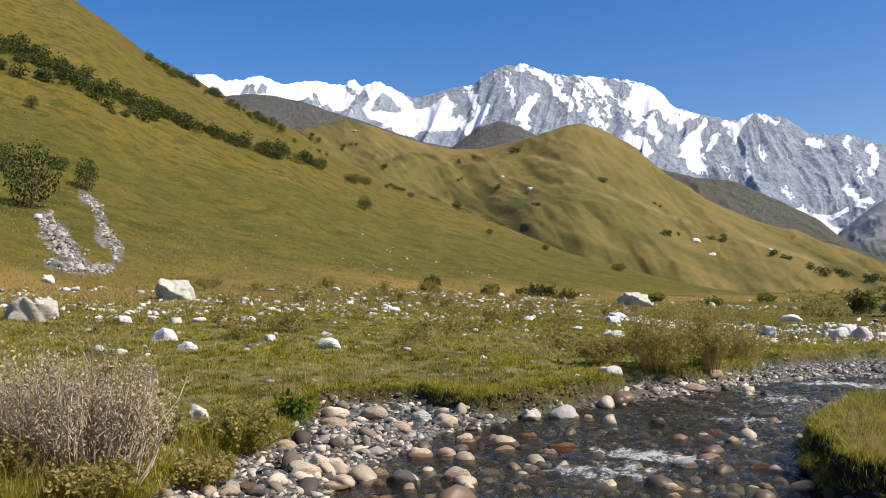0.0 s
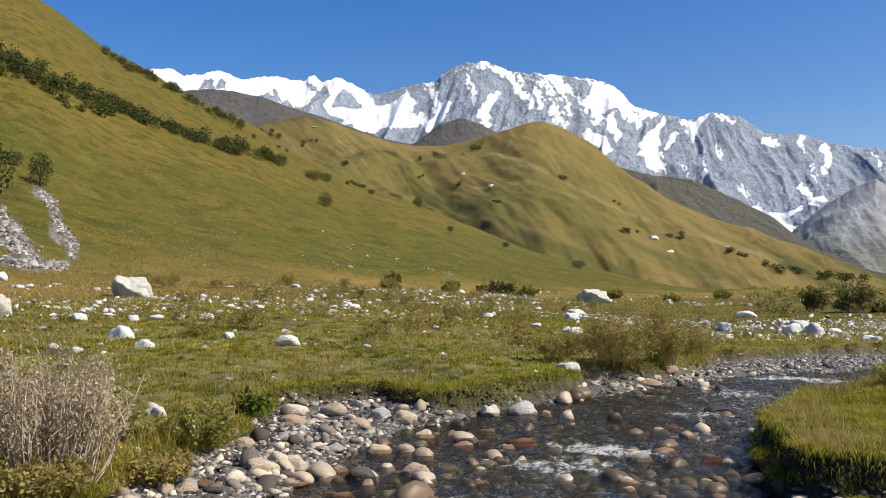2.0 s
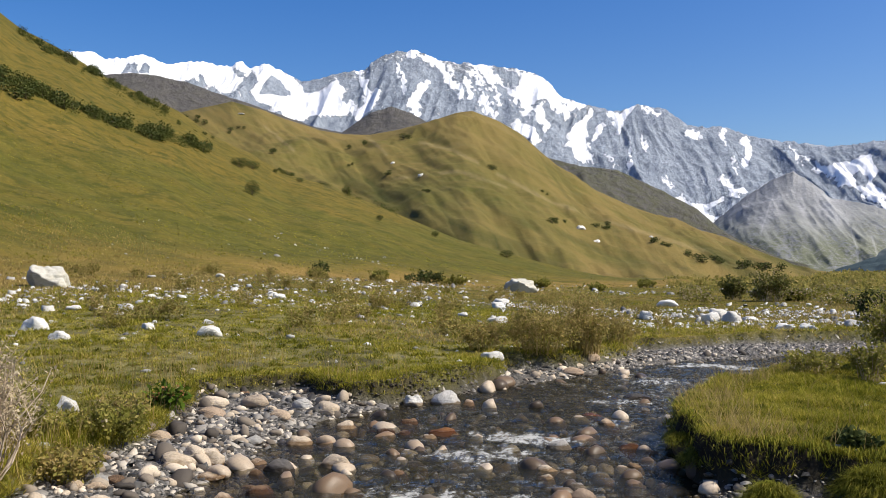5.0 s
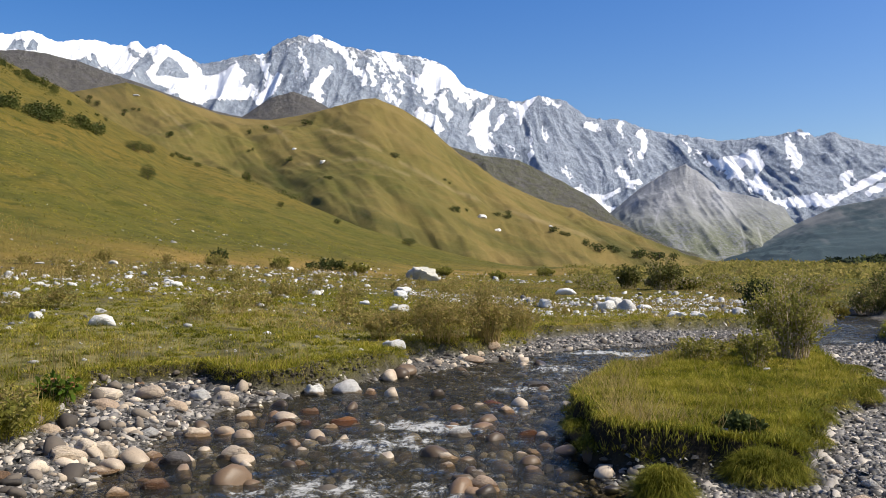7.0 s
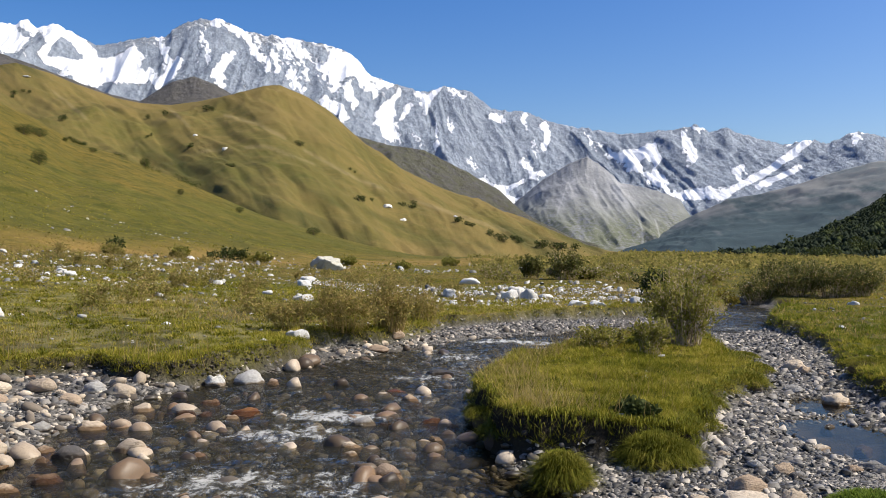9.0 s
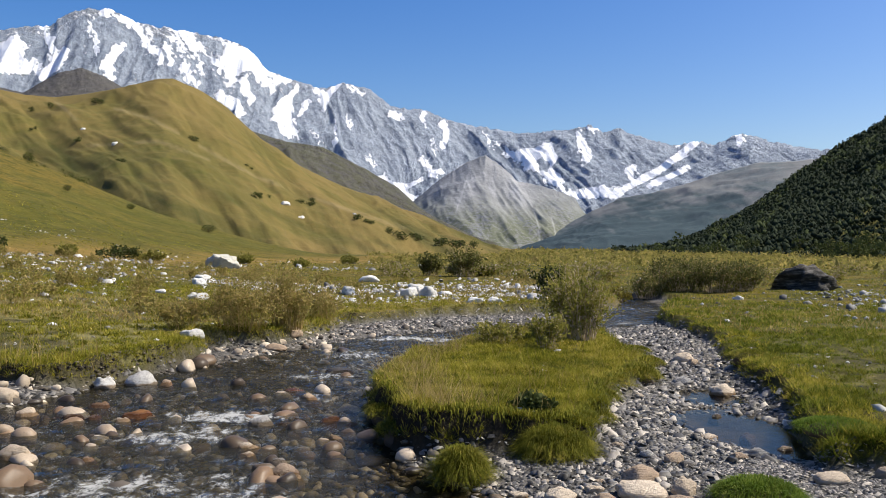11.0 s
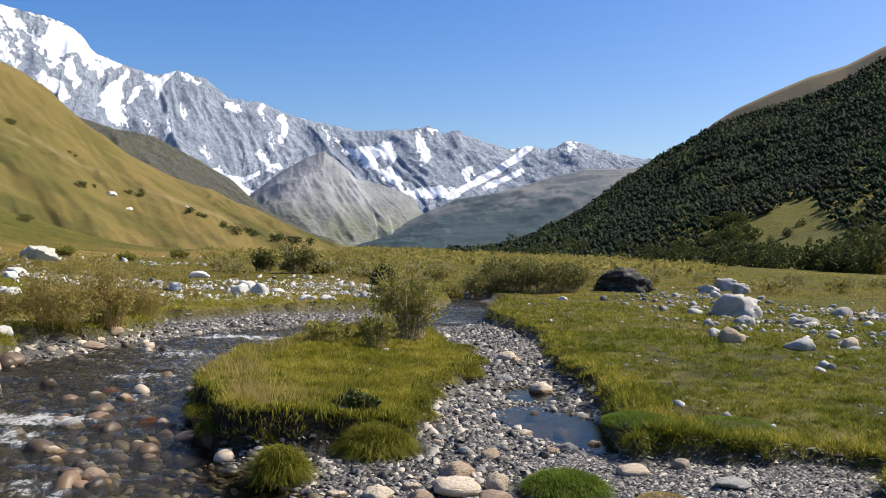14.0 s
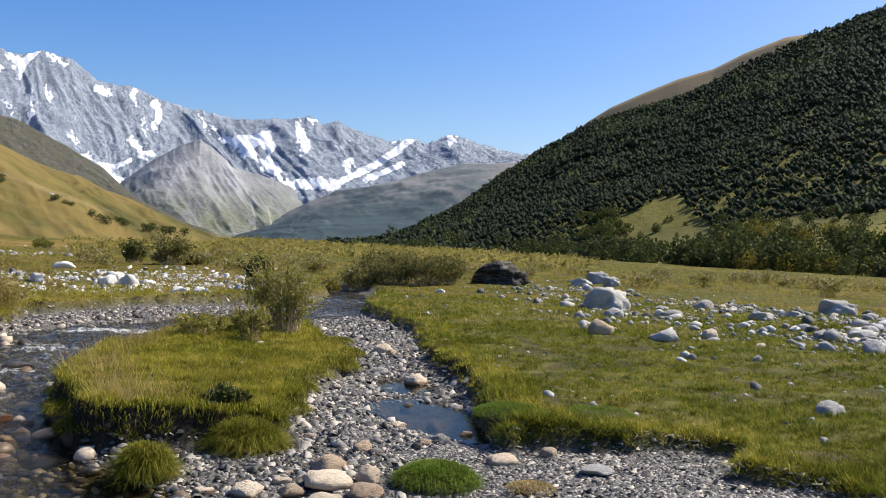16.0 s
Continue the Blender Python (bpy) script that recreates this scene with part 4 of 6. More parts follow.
massif("bare_brown_ridge", np.arange(24, 64, 0.15), [(24, 900), (64, 600)], [(24, 1500), (64, 1300)],
       [(24, 0), (30, 5.5), (33, 8.2), (34.4, 9.1), (36.4, 10), (38.4, 10.8), (40.4, 11.35), (42.3, 12.25), (44.5, 13.05), (46, 13.2), (50, 13.4), (64, 14)], M_BROWN, "bare brown ridge above the tree line", rib=14, rib_scale=160, steps=40, seed=41,
       attrs=lambda A, c, el, w: {"tan": 0.5 + 0 * c, "gully_dark": smooth(0.0, -0.25, w)})
WOODS_CREST = [(14, -1.4), (17.6, -0.7), (20, -0.1), (22.8, 1.1), (25.5, 2.6), (27.8, 4.5), (29.4, 5.65), (31.8, 7.1), (34, 8.2), (36, 8.8), (38.4, 9.5), (40.5, 10.4), (42, 11.3), (44.5, 12.4), (47.2, 13.45), (49.5, 14.2), (56, 16), (66, 17.5)]
WOODS_BASE, WOODS_TOP = [(14, 420), (25, 260), (35, 150), (45, 105), (66, 80)], [(14, 900), (28, 900), (40, 800), (66, 600)]
massif("wooded_mountainside", np.arange(14, 66, 0.2), WOODS_BASE, WOODS_TOP, WOODS_CREST, M_WOODED, "steep mountainside under dark woods", rib=16, rib_scale=130, steps=70, seed=51, power=1.3, sink=0.0,
       attrs=lambda A, c, el, w: {"tan": smooth(0.36, 0.2, c), "gully_dark": smooth(0.0, -0.2, w)})


# ---- stones ----
def ball(level):
    bm = bmesh.new()
    bmesh.ops.create_icosphere(bm, subdivisions=level, radius=1.0)
    v = np.array([q.co[:] for q in bm.verts])
    f = np.array([[q.index for q in t.verts] for t in bm.faces])
    bm.free()
    return v, f


BALLS = {k: ball(k) for k in (1, 2, 3, 4)}


def stone_shape(seed, level=3, cuts=5, rough=0.10, layered=0.0, worn=0.45):
    """A boulder or cobble of half-size 1: a rounded body with worn flat faces and knobs."""
    v, f = BALLS[level]
    g = np.random.default_rng(seed)
    v = v * (1 + 0.22 * (np.stack([fbm(v[:, 0] * 0.9 + seed, v[:, 1] * 0.9 + v[:, 2] * 0.7, 3, seed)] * 3, 1) - 0.5) * 2)
    for _ in range(cuts):
        n = g.normal(size=3)
        n /= np.linalg.norm(n)
        d = g.uniform(worn, 0.9)
        over = np.clip(v @ n - d, 0, None)
        v = v - 0.96 * over[:, None] * n
    n = v / np.linalg.norm(v, axis=1, keepdims=True)
    v = v + n * (rough * (fbm(v[:, 0] * 3 + seed, v[:, 1] * 3 + 2.3 * v[:, 2], 4, seed + 9) - 0.5))[:, None] * 2
    if layered:
        step = np.sin(v[:, 2] * 26 + 7 * v[:, 0] + 3 * fbm(v[:, 0] * 2, v[:, 1] * 2, 3, seed + 3))
        v[:, :2] *= (1 + layered * step)[:, None]
    v[:, 2] = np.where(v[:, 2] < -0.35, -0.35 + 0.15 * (v[:, 2] + 0.35), v[:, 2])
    v -= (v.max(0) + v.min(0)) / 2
    return v / np.abs(v).max(0), f


def chip_shape(seed):
    """An angular splinter of slate of half-size 1."""
    g = np.random.default_rng(seed)
    v = np.array([[x, y, z] for z in (-1, 1) for x, y in ((-1, -1), (1, -1), (1, 1), (-1, 1))], float)
    v[:, :2] *= g.uniform(0.45, 1.0, (8, 2))
    v[4:, :2] = v[:4, :2] * g.uniform(0.35, 0.9, (4, 2)) + g.uniform(-0.2, 0.2, 2)
    v[:, 2] *= g.uniform(0.6, 1.0, 8)
    f = np.array([[0, 1, 5, 4], [1, 2, 6, 5], [2, 3, 7, 6], [3, 0, 4, 7], [4, 5, 6, 7]])
    return v, np.concatenate([f[:, [0, 1, 2]], f[:, [0, 2, 3]]])


def stone_meshes(tone, count, level, name, flat=False, **how):
    return [mesh_of(name, *stone_shape(100 * ord(tone) + k, level, **how), TONES[tone][0], flat=flat) for k in range(count)]


ROUND = {t: stone_meshes(t, 6, 3, "river_stone", cuts=6, rough=0.20, worn=0.62) for t in "ptbrg"}
ROUND["w"] = stone_meshes("w", 8, 3, "field_rock", flat=True, cuts=11, rough=0.30, worn=0.5)
ROUND["d"] = stone_meshes("d", 2, 3, "river_stone", cuts=8, rough=0.08)
ROUND["l"] = stone_meshes("l", 3, 4, "boulder", flat=True, cuts=14, rough=0.34, worn=0.5)
ROUND["G"] = [mesh_of("field_rock", *stone_shape(900 + k, 4, 12, 0.3, 0, 0.48), TONES["g"][0], flat=True) for k in range(3)]
turner = random.Random(5)


def set_stone(name, x, y, w, h, tone, group, label=None, mesh=None, turn=None):
    """One stone, bedded a little into the ground or the stream bed."""
    z = float(ground_level(np.array([x]), np.array([y]))[0])
    h = h * (0.84 if w < 0.5 else 1.0)
    top = max(z, 0.0) + h * (0.95 if z > -0.03 else 0.55 if tone in "br" else 0.75)
    low = z - 0.18 * h
    top = min(top, low + 0.85 * w)
    ob = new(name, mesh or turner.choice(ROUND["G" if tone == "g" and w > 0.6 else tone]))
    depth = w * turner.uniform(0.7, 0.95)
    a = turner.uniform(-0.5, 0.5) if turn is None else turn
    ob.matrix_world = Matrix.Translation((x, y, (top + low) / 2)) @ Matrix.Rotation(a, 4, "Z") @ Matrix.Rotation(turner.uniform(-0.12, 0.12), 4, "Y") @ Matrix.Diagonal((w / 2 * 1.05, depth / 2, (top - low) / 2, 1))
    where = " in the stream" if z < -0.03 else ""
    return tagged(ob, label or TONES[tone][1] + (where if "stream" not in TONES[tone][1] and "water" not in TONES[tone][1] else ""), "stone" if w < 0.5 else "boulder", group)


STREAM_STONES = [(-2.42, 7.21, 0.30, 0.17, 'p'), (-3.06, 8.03, 0.27, 0.14, 'p'), (-2.92, 8.98, 0.23, 0.17, 'p'), (-3.35, 9.60, 0.31, 0.17, 'p'), (-4.31, 9.87, 0.34, 0.16, 'p'), (-4.70, 9.58, 0.37, 0.16, 'p'), (-4.21, 8.60, 0.30, 0.11, 't'), (-2.64, 10.72, 0.26, 0.21, 'w'), (-2.25, 10.85, 0.38, 0.28, 'g'), (-2.00, 10.94, 0.19, 0.10, 't'), (-2.38, 9.39, 0.30, 0.15, 'b'), (-2.24, 8.76, 0.17, 0.17, 'b'), (-1.91, 8.89, 0.31, 0.14, 'r'), (-2.61, 8.84, 0.15, 0.13, 'b'), (-2.44, 8.79, 0.21, 0.11, 'b'), (-3.61, 8.91, 0.27, 0.11, 't'), (-3.63, 9.61, 0.23, 0.14, 'g'), (-3.53, 6.88, 0.19, 0.15, 'p'), (-3.44, 7.03, 0.13, 0.13, 't'), (-3.50, 6.57, 0.26, 0.15, 'p'), (-3.22, 6.54, 0.24, 0.07, 't')]
RAPID_STONES = [(-2.82, 5.93, 0.19, 0.13, 't'), (-2.66, 6.21, 0.21, 0.14, 'b'), (-2.82, 6.94, 0.28, 0.15, 'd'), (-3.07, 7.12, 0.21, 0.09, 't'), (-2.94, 6.80, 0.17, 0.08, 't'), (-3.44, 7.85, 0.19, 0.10, 'g'), (-2.83, 6.37, 0.13, 0.07, 't'), (-0.70, 7.40, 0.21, 0.16, 'p'), (-0.44, 6.88, 0.18, 0.13, 'g'), (-0.57, 6.96, 0.11, 0.07, 'p'), (-0.30, 6.45, 0.14, 0.08, 'p'), (-0.03, 7.74, 0.17, 0.12, 'p'), (-0.36, 8.62, 0.15, 0.11, 'b'), (-0.50, 8.32, 0.26, 0.11, 'b'), (-0.69, 8.40, 0.27, 0.15, 'g'), (-0.07, 8.55, 0.24, 0.10, 'r'), (0.12, 8.31, 0.15, 0.09, 't'), (-0.50, 10.40, 0.33, 0.08, 'r'), (-0.02, 11.92, 0.41, 0.10, 'd'), (-0.98, 14.44, 0.34, 0.13, 't'), (-0.75, 15.58, 0.27, 0.19, 't')]
CHANNEL_STONES = [(4.31, 9.87, 0.30, 0.20, 'p'), (4.77, 12.23, 0.29, 0.18, 'p'), (3.13, 7.44, 0.15, 0.08, 'p'), (4.08, 10.48, 0.27, 0.10, 'g'), (2.02, 5.95, 0.26, 0.13, 't'), (1.92, 5.60, 0.34, 0.12, 'p'), (2.18, 5.55, 0.16, 0.16, 'p'), (1.40, 5.62, 0.20, 0.11, 'p'), (1.66, 5.55, 0.17, 0.08, 't'), (2.06, 5.30, 0.26, 0.10, 't'), (1.80, 5.32, 0.24, 0.08, 'p'), (1.15, 5.75, 0.13, 0.06, 'p'), (3.24, 5.69, 0.25, 0.09, 'p'), (3.67, 5.77, 0.15, 0.10, 'p'), (2.44, 6.44, 0.16, 0.09, 't'), (3.19, 6.66, 0.21, 0.08, 'g'), (3.60, 7.04, 0.15, 0.07, 'p'), (3.63, 7.76, 0.15, 0.07, 'p'), (2.46, 8.10, 0.15, 0.09, 'p'), (1.65, 5.75, 0.12, 0.05, 'p'), (2.30, 6.59, 0.13, 0.06, 'g'), (3.70, 5.15, 0.28, 0.06, 'g'), (1.30, 5.30, 0.15, 0.07, 'p'), (3.65, 8.52, 0.14, 0.07, 'g')]
for row in STREAM_STONES + RAPID_STONES:
    set_stone("river_stone", *row, "stones of the stream")
for row in CHANNEL_STONES:
    set_stone("river_stone", *row, "stones of the dry channel")

RIGHT_ROCKS = [(6.70, 5.95, 0.28, 0.17, 'g'), (8.60, 12.37, 0.47, 0.31, 't'), (9.15, 11.41, 0.49, 0.23, 'g'), (10.61, 12.07, 0.28, 0.22, 'p'), (12.83, 18.33, 1.11, 0.61, 'g'), (11.65, 16.38, 0.45, 0.25, 'g'), (12.10, 10.04, 0.41, 0.29, 'g'), (19.43, 17.36, 1.00, 0.42, 'g'), (22.75, 33.38, 1.06, 0.55, 'g'), (15.94, 18.53, 0.55, 0.26, 'g'), (21.89, 31.16, 0.71, 0.43, 'g'), (21.10, 32.18, 0.96, 0.34, 'g'), (14.64, 15.08, 0.65, 0.18, 'g'), (9.11, 9.39, 0.16, 0.11, 'g'), (13.32, 12.02, 0.67, 0.16, 'g'), (13.10, 16.20, 0.52, 0.18, 'g'), (13.96, 11.83, 0.57, 0.16, 'g'), (16.38, 16.00, 0.64, 0.19, 'g')]
LEFT_ROCKS = [(-10.18, 13.94, 0.54, 0.26, 'w'), (-8.47, 14.73, 0.26, 0.15, 'w'), (-6.96, 14.10, 0.39, 0.23, 'w'), (-8.02, 16.13, 0.22, 0.11, 'w'), (-5.25, 7.70, 0.24, 0.23, 'w'), (-4.36, 6.11, 0.14, 0.09, 'w'), (-12.84, 16.22, 0.38, 0.18, 'w'), (-24.17, 26.39, 0.56, 0.31, 'w'), (-10.68, 17.67, 0.46, 0.18, 'w'), (-11.28, 17.49, 0.32, 0.15, 'w'), (-10.33, 16.80, 0.24, 0.10, 'w'), (-11.60, 17.20, 0.32, 0.13, 'w'), (-20.36, 23.44, 0.35, 0.17, 'w'), (1.26, 38.56, 0.86, 0.29, 'w'), (1.95, 25.6, 0.5, 0.3, 'w'), (2.45, 25.45, 0.6, 0.34, 'w'), (2.25, 26.0, 0.62, 0.4, 'w'), (-4.06, 27.13, 0.44, 0.24, 'w')]
MIDDLE_ROCKS = [(5.09, 23.24, 0.47, 0.27, 'w'), (3.81, 21.9, 0.43, 0.19, 'w'), (3.30, 21.9, 0.46, 0.19, 'w'), (-4.27, 29.59, 0.63, 0.26, 'w'), (3.36, 22.61, 0.28, 0.17, 'w'), (-2.14, 13.68, 0.35, 0.17, 'w'), (12.12, 35.83, 0.56, 0.28, 'w'), (3.11, 26.68, 0.43, 0.17, 'w'), (11.32, 24.92, 0.34, 0.14, 'w'), (0.33, 26.69, 0.66, 0.27, 'w')]
for row in RIGHT_ROCKS:
    set_stone("field_rock", *row, "rocks on the right meadow")
for row in LEFT_ROCKS + MIDDLE_ROCKS:
    set_stone("field_rock", *row, "white rocks on the meadow")
for x, y, w, h in ((-16.38, 22.95, 1.26, 0.63), (-14.65, 15.29, 1.05, 0.55), (-14.93, 16.18, 0.61, 0.57), (-6.32, 50.32, 1.8, 0.78)):
    set_stone("boulder", x, y, w, h, "l", "granite boulders")
slab_v, slab_f = stone_shape(77, 4, 9, 0.42, 0.012, 0.6)
slab_v[:, 2] = np.where(slab_v[:, 2] > -0.4, -0.4 + (slab_v[:, 2] + 0.4) * (1 - 0.6 * np.abs(slab_v[:, 0] + 0.2) ** 1.4), slab_v[:, 2])
slab = mesh_of("slate_boulder", slab_v, slab_f, slate_material(), flat=True)
set_stone("slate_boulder", 16.29, 29.97, 2.3, 1.05, "d", "", "large dark layered slate boulder on the meadow", slab, 0.1)


def scatter_points(n, box, keep, seed, even=True):
    """Random places in a sector (bearing and distance), thinned by keep(x, y)."""
    g = np.random.default_rng(seed)
    a0, a1, r0, r1 = box
    az, u = g.uniform(a0, a1, n), g.uniform(0, 1, n)
    r = r0 * (r1 / r0) ** u if even else np.sqrt(r0**2 + u * (r1**2 - r0**2))
    x, y = r * np.sin(np.radians(az)), r * np.cos(np.radians(az))
    ok = g.uniform(0, 1, n) < keep(x, y)
    return x[ok], y[ok]


def heap(name, x, y, size, material, label, seed, flat=0.55, level=1, stretch=1.5, cuts=3, sink=0.2, flat_shade=False, chips=False):
    """Many small stones joined into one, each resting on the ground."""
    g = np.random.default_rng(seed)
    shapes = [chip_shape(seed * 10 + k) if chips else stone_shape(seed * 10 + k, level, cuts, 0.06) for k in range(6)]
    z = ground_level(x, y)
    verts, faces, base = [], [], 0
    kind = g.integers(0, 6, len(x))
    for k, (v, f) in enumerate(shapes):
        m = np.where(kind == k)[0]
        if not len(m):
            continue
        a, s = g.uniform(0, 6.28, len(m)), size[m] / 2
        h = s * flat * g.uniform(0.6, 1.3, len(m))
        vx, vy, vz = v[:, 0] * (s * stretch)[:, None] * 0.8, v[:, 1] * s[:, None] * 0.8, v[:, 2] * h[:, None]
        tilt = g.normal(0, 0.34 if chips else 0.18, len(m))[:, None]
        vz = vz + tilt * vx
        px = x[m, None] + vx * np.cos(a)[:, None] - vy * np.sin(a)[:, None]
        py = y[m, None] + vx * np.sin(a)[:, None] + vy * np.cos(a)[:, None]
        pz = z[m, None] + vz + (h * (1 - 2 * sink))[:, None]
        verts.append(np.stack([px, py, pz], -1).reshape(-1, 3))
        faces.append((f[None] + base + (np.arange(len(m)) * len(v))[:, None, None]).reshape(-1, 3))
        base += len(m) * len(v)
    me = mesh_of(name, np.concatenate(verts), np.concatenate(faces), material, flat=flat_shade)
    return tagged(new(name, me), label, "stones", kind="stuff")


def in_bed(x, y):
    wet, _ = plan_masks(x, y)
    return wet


g = np.random.default_rng(3)
# slate chips of the dry channel and the near gravel
x, y = scatter_points(105000, (-40, 52, 3.9, 20), lambda x, y: (in_bed(x, y) > 0.02) * (bed_level(x, y) > -0.02) * np.where(x < 0.1 * y, 0.8, 1.0), 1)
heap("slate_pebbles", x, y, np.clip(g.lognormal(-3.4, 0.5, len(x)), 0.015, 0.14) * np.clip(np.hypot(x, y) / 7, 0.75, 1.3) * np.where((x > 2.6) & (y < 6.4), 0.55, 1.0), M_SLATE, "flat dark grey slate pebbles of the dry channel", 11, flat=0.32, flat_shade=True, chips=True)
x, y = scatter_points(25000, (22, 54, 4.4, 9), lambda x, y: (in_bed(x, y) > -0.05) * (x > 2.5) * (y < 6.5) * 1.0, 21)
heap("slate_shards", x, y, np.clip(g.lognormal(-3.75, 0.4, len(x)), 0.012, 0.06), M_SLATE, "thin dark slate shards of the gravel patch", 22, flat=0.22, flat_shade=True, chips=True, stretch=1.9)
# stones under the water
x, y = scatter_points(7000, (-35, 22, 3.5, 20), lambda x, y: (in_bed(x, y) > 0.02) * (bed_level(x, y) < 0.0) * 1.0, 2)
heap("stream_bed_stones", x, y, np.clip(g.lognormal(-2.7, 0.45, len(x)), 0.03, 0.17), M_BEDSTONE, "wet brown stones on the stream bed", 12, flat=0.42, level=1)
# stones that break the surface of the rapids
x, y = scatter_points(950, (-30, 20, 4.6, 19), lambda x, y: (in_bed(x, y) > 0.1) * (bed_level(x, y) < 0.0) * (1.0 - (x > -0.3) * (y < 6.9)) * smooth(0.36, 0.56, fbm(x * 0.9, y * 0.9, 3, 29)), 30)
heap("riffle_stones", x, y, np.clip(g.lognormal(-1.85, 0.3, len(x)), 0.09, 0.32), M_RIFFLE, "wet brown and tan stones breaking the rapids", 31, flat=0.62, level=2, stretch=1.3, sink=-0.08)
# cobbles of the left beach and of the banks
x, y = scatter_points(6800, (-52, 12, 3.6, 19), lambda x, y: (in_bed(x, y) > 0.0) * (x < 0.3 + 0.12 * y) * np.where((x > -0.1) & (y < 6.8), 0.3, 1.0) * np.where(bed_level(x, y) > 0.02, 1.0, np.where(x > -0.9, 0.55, 0.25)), 4)
heap("beach_cobbles", x, y, np.clip(g.lognormal(-2.85, 0.55, len(x)), 0.025, 0.22), M_BEACH, "pale rounded cobbles along the stream", 13, flat=0.62, level=2)
x, y = scatter_points(11000, (-10, 22, 15, 26), lambda x, y: (in_bed(x, y) > 0.0) * (bed_level(x, y) > -0.05) * 1.0, 5)
heap("gravel_bar", x, y, np.clip(g.lognormal(-3.0, 0.4, len(x)), 0.025, 0.15), M_SLATE, "grey gravel bar at the bend of the stream", 14, flat=0.4, flat_shade=True, chips=True)
# trodden mud along the left bank
M_MUD = pebble_material("wet_mud_clods", [(0.0, (0.025, 0.02, 0.014)), (0.6, (0.06, 0.048, 0.034)), (1.0, (0.13, 0.105, 0.078))], gloss=0.6)
x, y = scatter_points(34000, (-28, -10, 8.5, 13), lambda x, y: (np.abs(in_bed(x, y) - 0.0) < 0.2) * smooth(0.46, 0.6, fbm(x * 0.8, y * 0.8, 3, 26)) * 0.35, 27)
heap("mud_clods", x, y, np.clip(g.lognormal(-3.3, 0.4, len(x)), 0.02, 0.09), M_MUD, "dark trodden mud clods along the grassy bank", 28, flat=0.4, level=1, stretch=1.2)
# white rubble on the meadows


def rubble_left(x, y):
    r, az = np.hypot(x, y), np.degrees(np.arctan2(x, y))
    band = np.exp(-(((r - np.interp(az, [-45, -30, -20, -8, 0, 12], [24, 25, 25, 27, 28, 28])) / np.interp(az, [-45, 12], [6, 4.2])) ** 2))
    return np.clip(band * (0.12 + 1.5 * smooth(0.42, 0.58, fbm(x * 0.28, y * 0.28, 3, 81))), 0, 1) * (in_bed(x, y) < -0.6) + 0.3 * (r > 30) * (r < 105) * smooth(0.45, 0.62, fbm(x * 0.1, y * 0.1, 3, 82)) * smooth(-34, -26, az)


x, y = scatter_points(15000, (-46, 16, 13, 95), rubble_left, 6)
far = np.hypot(x, y)
heap("white_rubble", x, y, np.clip(g.lognormal(-2.4, 0.55, len(x)), 0.04, 0.4) * np.clip(far / 30, 0.6, 1.6), M_WHITES, "scattered white rocks on the grass", 15, flat=0.42, chips=True, flat_shade=True, stretch=1.25)

x, y = scatter_points(3000, (-9, 14, 22.5, 33), lambda x, y: (in_bed(x, y) < -0.5) * smooth(0.38, 0.55, fbm(x * 0.5, y * 0.5, 3, 84)), 18, even=False)
heap("bar_rubble", x, y, np.clip(g.lognormal(-2.5, 0.5, len(x)), 0.05, 0.4), M_WHITES, "white rocks heaped behind the gravel bar", 19, flat=0.42, flat_shade=True, chips=True, stretch=1.25)


def rubble_right(x, y):
    r, az = np.hypot(x, y), np.degrees(np.arctan2(x, y))
    mid = np.interp(az, [27, 33, 40, 47, 60], [33, 28, 23.5, 20.5, 18])
    return np.clip(np.exp(-(((r - mid) / (0.21 * mid)) ** 2)) * (0.25 + smooth(0.4, 0.6, fbm(x * 0.35, y * 0.35, 3, 83))), 0, 1) * smooth(26, 31, az)


x, y = scatter_points(21000, (25, 60, 9, 45), rubble_right, 7)
heap("river_bar_rubble", x, y, np.clip(g.lognormal(-2.65, 0.6, len(x)), 0.04, 0.4), M_GREYS, "pale grey rounded rocks of an old river bar", 16, flat=0.6, level=1, cuts=5, stretch=1.3, flat_shade=True)
x, y = scatter_points(3200, (-45, 50, 6, 34), lambda x, y: (in_bed(x, y) < -0.2) * 0.3, 8)
heap("loose_pebbles", x, y, np.clip(g.lognormal(-3.1, 0.45, len(x)), 0.025, 0.14) * np.clip(np.hypot(x, y) / 12, 0.8, 1.8), M_WHITES, "small pale stones lying in the grass", 17, flat=0.5, level=1, flat_shade=True)
# cobbles one could pick up, each its own
x, y = scatter_points(1100, (-50, 40, 4.2, 16), lambda x, y: (in_bed(x, y) > 0.03) * np.where(bed_level(x, y) > 0.02, 0.5, 0.16), 9)
for px, py in list(zip(x, y))[:300]:
    left = px < 0.3 + 0.12 * py
    if 0.0 < px < 1.35 and py < 6.9 and turner.random() < 0.8:
        continue
    if px > 2.8 and py < 6.2 and turner.random() < 0.7:
        continue
    if not left and turner.random() < 0.35:
        continue
    w = min(0.28, max(0.06, turner.lognormvariate(-2.15 if left else -2.55, 0.4)))
    set_stone("river_stone", float(px), float(py), w, w * turner.uniform(0.38, 0.6), turner.choice("ppptttgb" if left else "ptgggdg"), "stones of the stream" if left else "stones of the dry channel")
x, y = scatter_points(900, (-44, 14, 15, 42), rubble_left, 10)
for px, py in list(zip(x, y))[:110]:
    w = min(0.5, max(0.1, turner.lognormvariate(-1.8, 0.4)))
    set_stone("field_rock", float(px), float(py), w, w * turner.uniform(0.28, 0.5), "w", "white rocks on the meadow")
